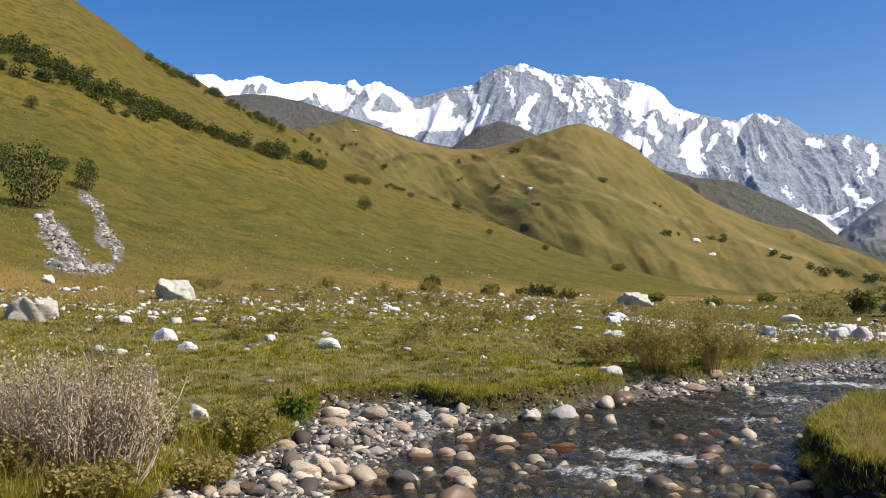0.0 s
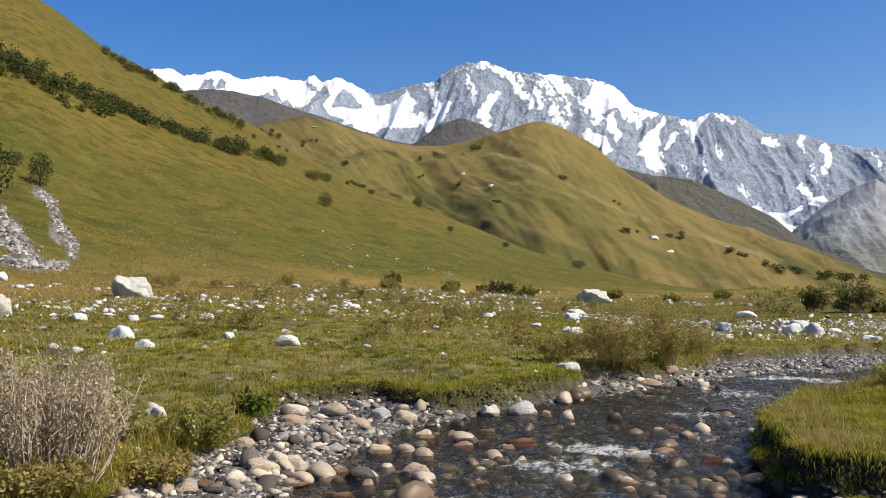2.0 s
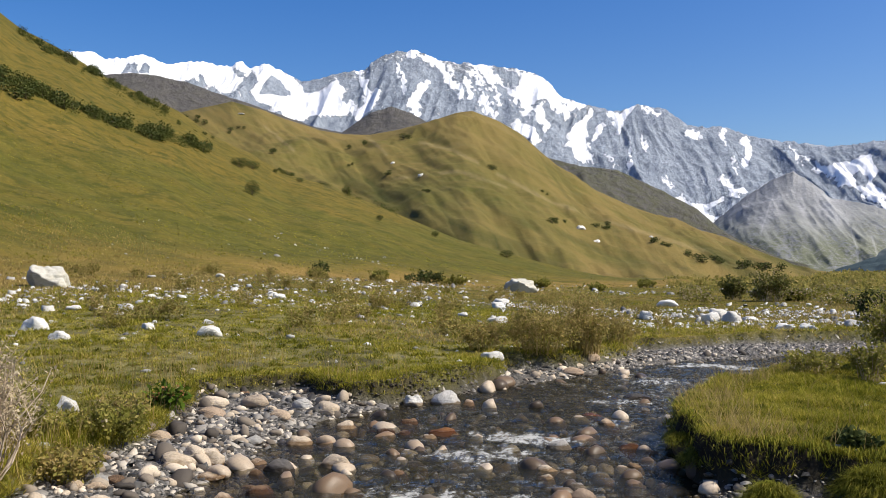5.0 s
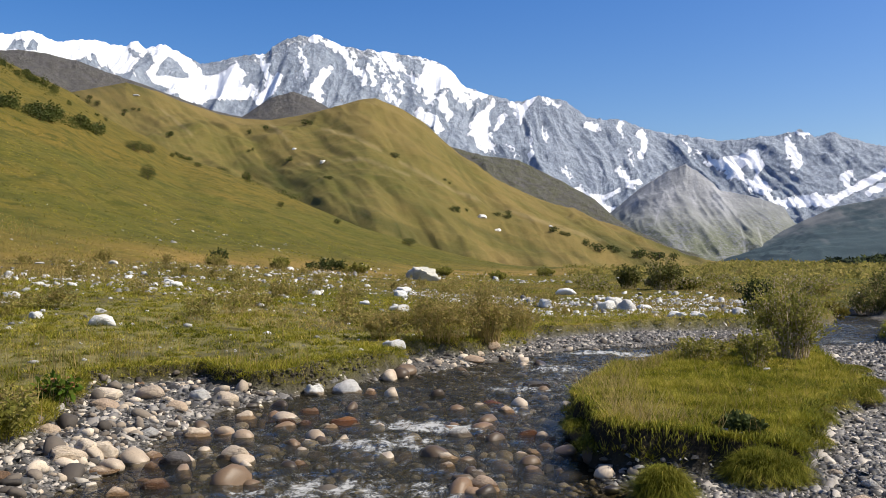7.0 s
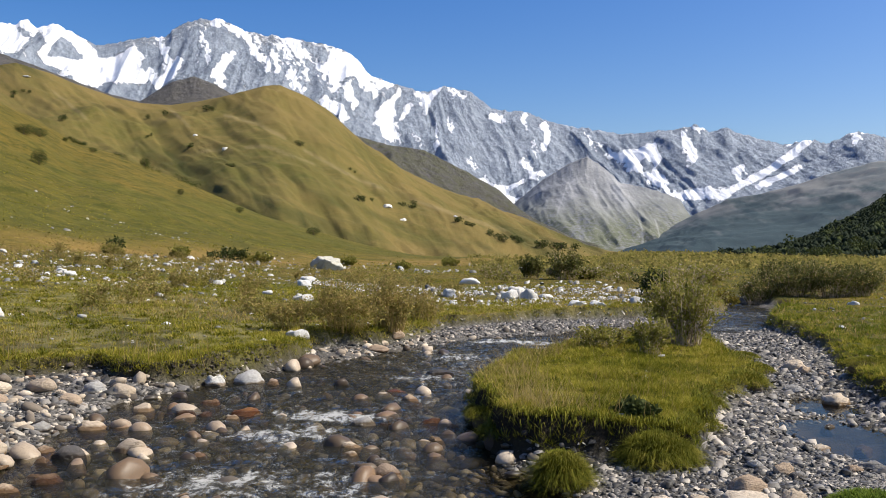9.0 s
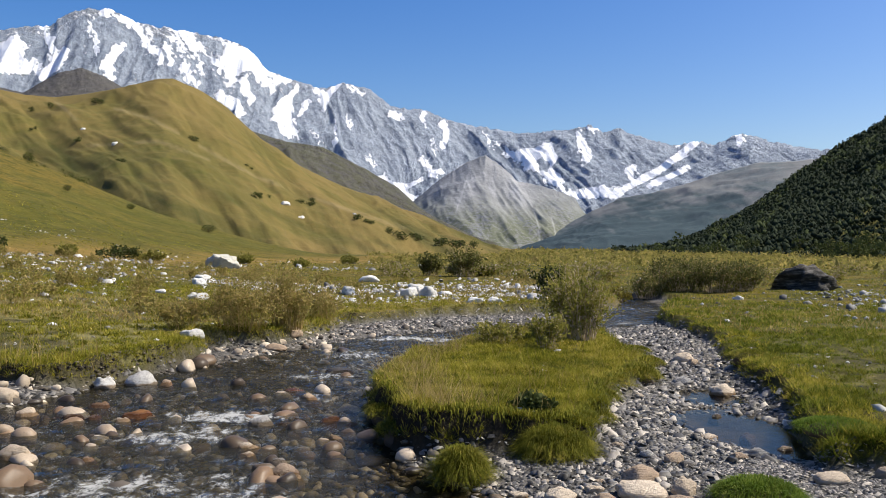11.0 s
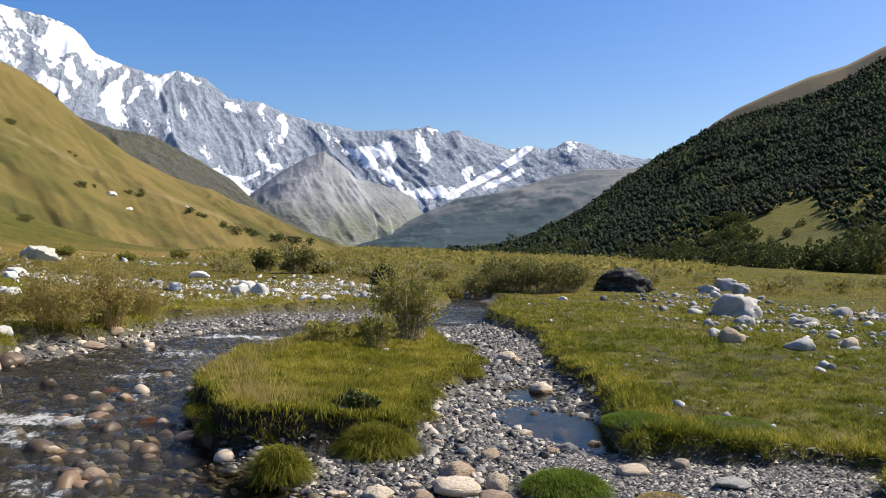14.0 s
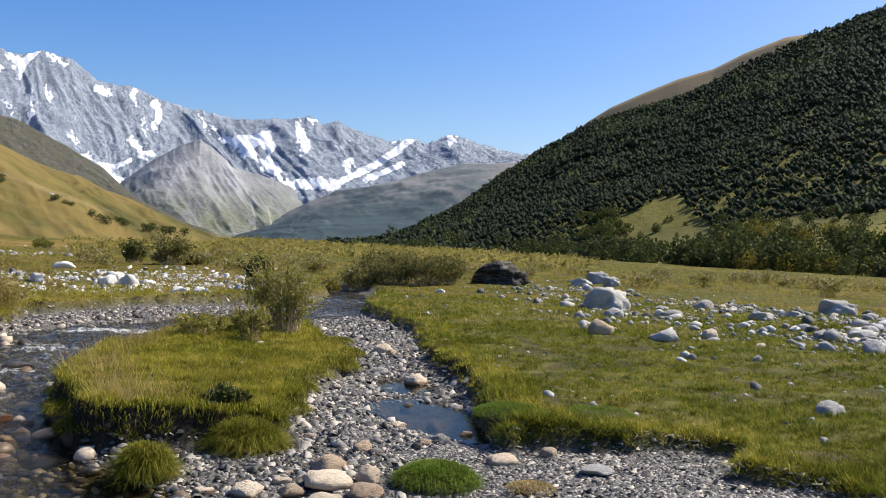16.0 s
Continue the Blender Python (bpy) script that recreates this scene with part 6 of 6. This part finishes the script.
for i, (px, py, hh, ww) in enumerate(((5.95, 43.8, 1.75, 1.9), (4.6, 45.5, 1.25, 1.3), (7.1, 44.5, 0.6, 1.2), (-13.4, 57.3, 0.95, 3.2), (-18.9, 52.9, 0.95, 1.2), (-11.7, 57.7, 0.7, 2.4), (-7.2, 70.0, 0.8, 1.7), (0.9, 82.0, 0.85, 2.0), (-2.8, 66.0, 0.6, 1.6), (-15.5, 54.0, 0.7, 1.3), (-16.3, 45.0, 0.5, 1.0))):
    shrub("meadow_bush", (px, py), hh, ww, "dark green bush on the stony meadow", 240 + i, 50, 1500, 0.075, 0, leafage=M_THICKET if i < 3 else M_DARKLEAF if i < 5 else M_LEAF, low=0.05, group="meadow bushes")
# weeds standing along the far edge of the meadow
for i in range(34):
    az, rr = turner.uniform(3, 50), turner.uniform(36, 62)
    px, py = rr * math.sin(radians(az)), rr * math.cos(radians(az))
    shrub("tall_weed", (px, py), turner.uniform(0.5, 0.95), turner.uniform(1.2, 2.6), "tall seeding weeds at the far edge of the meadow", 300 + i, 45, 420, 0.06, 500, wood=M_STRAW, low=0.1, group="far weeds")
for i in range(60):
    az, rr = turner.uniform(-36, 3), turner.uniform(17, 40)
    px, py = rr * math.sin(radians(az)), rr * math.cos(radians(az))
    if float(in_bed(np.array([px]), np.array([py]))[0]) < -0.8:
        shrub("tall_weed", (px, py), turner.uniform(0.3, 0.65), turner.uniform(0.4, 0.9), "dry straw-coloured weeds among the white rocks", 340 + i, 30, 300, 0.03, 260, wood=M_STRAW, leafage=M_WEED, headmat=M_STRAW, low=0.1, group="meadow weeds")


# ---- bushes and trees on the slopes ----
az = np.arange(-62, 14, 0.25)
rr = np.geomspace(20, 230, 240)
RR, AA = np.meshgrid(rr, np.radians(az), indexing="ij")
SURFACES["near_hill"] = (az, RR, meadow_level(RR * np.sin(AA), RR * np.cos(AA)))


def hill_scree(lines, count, seed):
    """Broken stones lying in the two rills of the hillside, joined."""
    g = np.random.default_rng(seed)
    spots = []
    for line, w in lines:
        la, le = np.array(line, float).T
        t = g.uniform(0, len(la) - 1, count)
        for a, e in zip(np.interp(t, np.arange(len(la)), la) + g.normal(0, w, count), np.interp(t, np.arange(len(la)), le) + g.normal(0, 0.12, count)):
            spots.append(on_slope("near_hill", float(a), float(e))[:2])
    x, y = np.array(spots).T
    heap("hillside_scree", x, y, np.clip(g.lognormal(-1.9, 0.45, len(x)), 0.08, 0.5), M_RILL, "grey broken stones in the rills of the hillside", seed + 1, flat=0.5, flat_shade=True, chips=True)


hill_scree([([(-40.67, 5.3), (-39.88, 4.5), (-39.55, 3.2), (-38.75, 2.36), (-38.73, 1.35)], 0.14), ([(-42.68, 3.9), (-42.3, 3.1)], 0.2), ([(-42.3, 3.1), (-41.7, 2.1), (-40.9, 1.1)], 0.36), ([(-42.4, 1.2), (-41.0, 0.95), (-39.2, 0.9)], 0.2)], 420, 650)


def crown(seed, count, leafage, name, leaf=0.27):
    """A loose round crown of leaf clumps, of half-width 1, standing on 0."""
    g = np.random.default_rng(seed)
    d = g.normal(size=(count, 3))
    d /= np.linalg.norm(d, axis=1, keepdims=True)
    lump = 0.75 + 0.5 * fbm(d[:, 0] * 2 + seed, d[:, 1] * 2 + d[:, 2] * 1.5, 3, seed)
    p = d * (lump * g.uniform(0.05, 1.0, count) ** 0.4)[:, None] * (1, 1, 0.95) + (0, 0, 0.95)
    p[:, 2] = np.abs(p[:, 2])
    v, f = leaf_cards(p, np.full(count, leaf), g, 1.3)
    return mesh_of(name, v, f, leafage)


def trunk_mesh():
    paths = np.array([[[0, 0, -0.2], [0.02, 0.01, 0.4], [0.0, 0.05, 0.9], [0.08, 0.0, 1.4]], [[0, 0, 0.3], [0.2, 0.1, 0.7], [0.35, 0.2, 1.0], [0.45, 0.2, 1.3]], [[0, 0, 0.3], [-0.2, 0.05, 0.7], [-0.3, -0.2, 1.0], [-0.4, -0.25, 1.3]]], float)
    return mesh_of("trunk", *tubes(paths, np.array([0.07, 0.04, 0.04]), 5), M_BARK)


CROWNS = [crown(400 + k, 210, M_DARKLEAF, "crown", 0.2) for k in range(5)]
GREEN_CROWNS = [crown(410 + k, 340, M_GROVE, "crown", 0.17) for k in range(3)]
GOLD_CROWNS = [crown(420 + k, 340, M_YELLOWLEAF, "crown", 0.15) for k in range(3)]
LEAFY_CROWNS = [crown(430 + k, 1500, M_DARKLEAF, "crown", 0.075) for k in range(3)]
TRUNK = trunk_mesh()


def slope_tree(name, p, width, height, label, group, crowns):
    top = new(name, None)
    top.matrix_world = Matrix.Translation(tuple(p)) @ Matrix.Rotation(turner.uniform(0, 6.28), 4, "Z") @ Matrix.Diagonal((width / 2, width / 2, height / 2, 1))
    tagged(top, label, "bush" if height < 4 else "tree", group)
    part("trunk", TRUNK, top)
    part("crown", turner.choice(crowns), top)
    return top


def hill_scrub(line, count, seed):
    """Low brushwood between the bushes of the hillside, joined."""
    g = np.random.default_rng(seed)
    la, le = zip(*line)
    a = g.uniform(la[0], la[-1], count)
    e = np.interp(a, la, le) + g.normal(0, 0.16, count)
    place = np.array([on_slope("near_hill", float(p), float(q)) for p, q in zip(a, e)])
    k = 40
    s = g.uniform(0.35, 0.8, count)[:, None, None]
    p = (place[:, None] + (g.normal(size=(count, k, 3)) * (0.6, 0.6, 0.4) + (0, 0, 0.5)) * s).reshape(-1, 3)
    v, f = leaf_cards(p, np.repeat(s[:, 0, 0], k) * 0.2, g, 1.3)
    tagged(new("hillside_scrub", mesh_of("hillside_scrub", v, f, M_GROVE)), "low green brushwood on the hillside", "scrub", kind="stuff")


def bush_line(line, count, spread, size, surface="near_hill", label="dark green bush on the grassy hillside"):
    la, le = zip(*line)
    for _ in range(count):
        a = turner.uniform(la[0], la[-1])
        e = float(np.interp(a, la, le)) + turner.gauss(0, spread)
        w = size * turner.uniform(0.6, 1.4)
        p = on_slope(surface, a, e)
        slope_tree("hill_bush", p - (0, 0, 0.1 * w), w, w * turner.uniform(0.7, 1.1), label, "hillside bushes", turner.choice((CROWNS, GREEN_CROWNS, GREEN_CROWNS)))


BUSH_BAND = [(-47, 13.6), (-45.2, 13.2), (-43, 12.7), (-40.3, 11.4), (-38.4, 10.75), (-35.8, 10.0), (-33.8, 9.2), (-31.4, 8.5), (-29, 7.95), (-26.4, 7.3)]
bush_line(BUSH_BAND[:6], 76, 0.24, 1.7)
bush_line(BUSH_BAND[4:], 56, 0.12, 1.8)
bush_line([(-47, 12.4), (-45.2, 12.05), (-43.4, 11.75), (-41.2, 11.15), (-39.0, 10.3), (-37, 9.6)], 22, 0.12, 1.5)
hill_scrub(BUSH_BAND, 460, 640)
hill_scrub([(-37.25, 13.4), (-34.2, 11.9), (-29, 9.4)], 130, 641)
hill_scrub([(-19.9, 5.65), (-16.6, 4.55), (-15.0, 3.75)], 90, 642)
bush_line([(-37.25, 13.5), (-35.9, 12.7), (-34.2, 11.95), (-32.5, 11.2), (-30.8, 10.3), (-29, 9.5)], 40, 0.10, 1.7)
bush_line([(-29, 9.3), (-26.5, 8.2), (-24.0, 6.9), (-20.5, 5.6)], 12, 0.12, 1.1)
bush_line([(-19.9, 5.7), (-18.4, 5.2), (-16.6, 4.6), (-15.0, 3.8)], 30, 0.08, 1.8)
bush_line([(-12, 2.4), (-4, 0.7), (2, 0.2)], 14, 0.12, 1.3)
for a, e, w, h in ((-43.4, 4.4, 3.0, 3.9), (-40.5, 5.5, 1.7, 2.6), (-44.9, 6.4, 1.6, 2.2), (-23.9, 4.7, 2.0, 2.2), (-24.7, 6.4, 3.0, 1.8), (-23.9, 6.3, 2.6, 1.7), (-21, 5.6, 1.3, 1.0), (-43.5, 10.1, 1.3, 1.4), (-41.9, 6.6, 1.4, 1.2), (-16.0, 3.3, 1.2, 1.0), (-12.5, 2.3, 1.4, 1.0), (-8.0, 1.0, 2.4, 1.4)):
    slope_tree("hill_bush", on_slope("near_hill", a, e), w, h, "dark green bush on the grassy hillside", "hillside bushes", LEAFY_CROWNS)
for a, e, w in ((-27.8, 9.3, 6), (-27.1, 9.0, 6), (-25.5, 8.5, 5), (-24.6, 8.8, 4), (-15.9, 6.2, 4), (-14.6, 8.4, 6), (-17.3, 7.9, 6), (-9.3, 6.5, 5), (-5.1, 3.2, 4), (-4.7, 3.1, 3), (-1.9, 2.95, 5), (-1.5, 2.9, 4), (1.2, 1.9, 5), (1.7, 1.75, 4), (3.2, 1.1, 5), (4.2, 0.75, 6), (5.2, 0.6, 5), (6.5, 0.4, 7), (7.4, 0.35, 6), (8.5, 0.25, 7), (-17.8, 6.7, 3), (-5.7, 5, 3), (-13.2, 5.1, 3), (-22.3, 7.4, 5)):
    for _ in range(2):
        slope_tree("far_bush", on_slope("green_dome_hill", a + turner.gauss(0, 0.3), e + turner.gauss(0, 0.08)), w * turner.uniform(0.6, 1.1), w * turner.uniform(0.4, 0.7), "dark bush on the far grassy hill", "bushes of the far hill", CROWNS)
for k, (a, e, w) in enumerate(((-3.39, 2.82, 2.4), (-13.4, 6.15, 1.9), (-24.6, 9.7, 3.4), (-15.2, 6.9, 1.6), (-2.4, 2.0, 1.7), (0.9, 2.25, 1.3))):
    ob = new("hill_rock", ROUND["w"][k])
    ob.matrix_world = Matrix.Translation(tuple(on_slope("green_dome_hill", a, e))) @ Matrix.Rotation(k, 4, "Z") @ Matrix.Diagonal((w, w * 0.8, w * (0.2 if w > 3 else 0.6), 1))
    tagged(ob, "white rock on the far grassy hill", "rock", "rocks of the far hill")


def wood(name, count, seed, keep, size, leafage, label, clumps=8):
    """The woods: loose crowns of leaf clumps over the whole slope, joined."""
    g = np.random.default_rng(seed)
    az, R, Z = SURFACES["wooded_mountainside"]
    a, c = g.uniform(17, 58, count), g.uniform(0, 1, count) ** 0.8
    k, i = np.clip(np.searchsorted(az, a), 0, len(az) - 1), c * (len(R) - 1)
    i0 = np.clip(i.astype(int), 0, len(R) - 2)
    t = i - i0
    r, z = R[i0, k] * (1 - t) + R[i0 + 1, k] * t, Z[i0, k] * (1 - t) + Z[i0 + 1, k] * t
    el = np.degrees(np.arctan2(z - EYE_Z, r))
    ok = g.uniform(0, 1, count) < keep(a, el, c)
    a, r, z = a[ok], r[ok], z[ok]
    n = len(a)
    s = size * g.uniform(0.3, 1.2, n) ** 1.2 * 1.15 * np.clip(r / 450, 0.55, 1.25)
    place = np.stack([r * np.sin(np.radians(a)), r * np.cos(np.radians(a)), z], -1)
    body = np.array([(0, 0, 1.3), (0, 0, -0.9), (0.75, 0, 0), (0, 0.75, 0), (-0.75, 0, 0), (0, -0.75, 0)])
    tri = np.array([(0, 2 + i, 2 + (i + 1) % 4) for i in range(4)] + [(1, 2 + (i + 1) % 4, 2 + i) for i in range(4)])
    rough = body[None] * g.uniform(0.65, 1.2, (n, len(body), 1)) * (1.25, 1.25, 0.8) + (0, 0, 0.7)
    v1 = (place[:, None] + rough * s[:, None, None]).reshape(-1, 3)
    f1 = (tri[None] + (np.arange(n) * len(body))[:, None, None]).reshape(-1, 3)
    d = g.normal(size=(n, clumps, 3))
    d /= np.linalg.norm(d, axis=2, keepdims=True)
    q = d * g.uniform(0.7, 1.05, (n, clumps, 1)) * (1.1, 1.1, 0.95) + (0, 0, 0.85)
    p = (place[:, None] + q * s[:, None, None]).reshape(-1, 3)
    e1, e2 = g.normal(size=(n * clumps, 3)), g.normal(size=(n * clumps, 3))
    w = np.repeat(s, clumps)[:, None] * 0.24
    v2 = np.stack([p + e1 * w, p + e2 * w, p - (e1 + e2) * w * 0.7], 1).reshape(-1, 3)
    v, f = np.concatenate([v1, v2]), np.concatenate([f1, np.arange(len(v2)).reshape(-1, 3) + len(v1)])
    me = mesh_of(name, v, f, leafage)
    return tagged(new(name, me), label, "woods", kind="stuff")


def clearing(a, el, c):
    """Open meadows and rocky gaps in the woods."""
    n = fbm(a * 1.1, el * 1.5, 3, 505) - 0.5
    m = smooth(-0.3, 0.15, outline_distance([(33.9, 0.9), (34.8, 2.2), (37.0, 3.1), (38.8, 3.6), (39.7, 2.4), (40.8, 1.9), (42.5, 0.9), (38.5, 0.4)], a + n, el + 0.5 * n))
    foot = np.interp(a, [28, 34, 37, 40.5, 45, 50, 58], [-2, -0.5, 0.8, 1.6, 2.5, 3.1, 3.5])
    return np.clip(1 - 1.3 * m, 0, 1) * smooth(foot - 0.25, foot + 0.3, el + 0.8 * n)


wood("dark_woods", 54000, 501, lambda a, e, c: clearing(a, e, c) * (0.55 + 0.45 * smooth(0.35, 0.55, fbm(a * 0.5, e * 0.7, 3, 502))), 1.75, M_WOODS, "dense dark green woods on the steep mountainside")
wood("light_woods", 13000, 503, lambda a, e, c: clearing(a, e, c) * smooth(0.46, 0.6, fbm(a * 0.6 - e * 0.3, e * 0.5, 3, 504)), 1.9, M_LIGHTWOODS, "lighter green broadleaf trees in the gullies")


def scrub(count, seed):
    """Low willow scrub dotted over the far valley floor, joined."""
    g = np.random.default_rng(seed)
    a = g.uniform(2, 34, count)
    r = 75 * (12.0 ** g.uniform(0, 1, count))
    x, y = r * np.sin(np.radians(a)), r * np.cos(np.radians(a))
    z = meadow_level(x, y)
    n, k = count, 16
    s = g.uniform(0.35, 0.9, n) * np.clip(r / 200, 0.6, 2.2)
    d = g.normal(size=(n, k, 3)) * 0.55
    p = (np.stack([x, y, z], -1)[:, None] + (d * (1.5, 1.5, 0.6) + (0, 0, 0.5)) * s[:, None, None]).reshape(-1, 3)
    w = np.repeat(s, k)[:, None] * 0.28
    e1, e2 = g.normal(size=(n * k, 3)), g.normal(size=(n * k, 3))
    v = np.stack([p + e1 * w, p + e2 * w, p - (e1 + e2) * w * 0.7], 1).reshape(-1, 3)
    me = mesh_of("valley_scrub", v, np.arange(len(v)).reshape(-1, 3), M_WEED)
    tagged(new("valley_scrub", me), "low olive scrub over the far valley floor", "scrub", kind="stuff")


scrub(3000, 601)


def grow(count, a0, a1, e0, e1, w, crowns, label, name="wood_edge_tree"):
    for _ in range(count):
        a = turner.uniform(a0, a1)
        p = on_slope("wooded_mountainside", a, turner.uniform(e0, e1))
        ww = w * turner.uniform(0.5, 1.6)
        slope_tree(name, p - np.array((0, 0, 0.3)), ww, ww * turner.uniform(0.8, 1.3), label, "trees along the foot of the woods", crowns)


grow(34, 19, 35, -0.6, 0.6, 3.6, CROWNS, "dark broadleaf tree at the foot of the woods")
grow(95, 29, 43, -0.95, 0.15, 2.8, CROWNS, "dark broadleaf tree at the foot of the woods")
grow(34, 32.5, 36.0, 0.5, 2.2, 3.0, GREEN_CROWNS, "lighter green tree beside the clearing")
grow(60, 40, 54, -0.95, 0.9, 2.9, CROWNS, "dark broadleaf tree at the foot of the woods")
grow(80, 41, 54, -0.9, 2.8, 2.2, GREEN_CROWNS, "olive green bush at the foot of the slope")
grow(64, 41, 54, -0.95, 1.6, 2.1, GOLD_CROWNS, "yellowing bush at the foot of the slope")
grow(12, 36.5, 41, 0.6, 2.4, 1.6, GREEN_CROWNS, "olive green bush in the clearing")
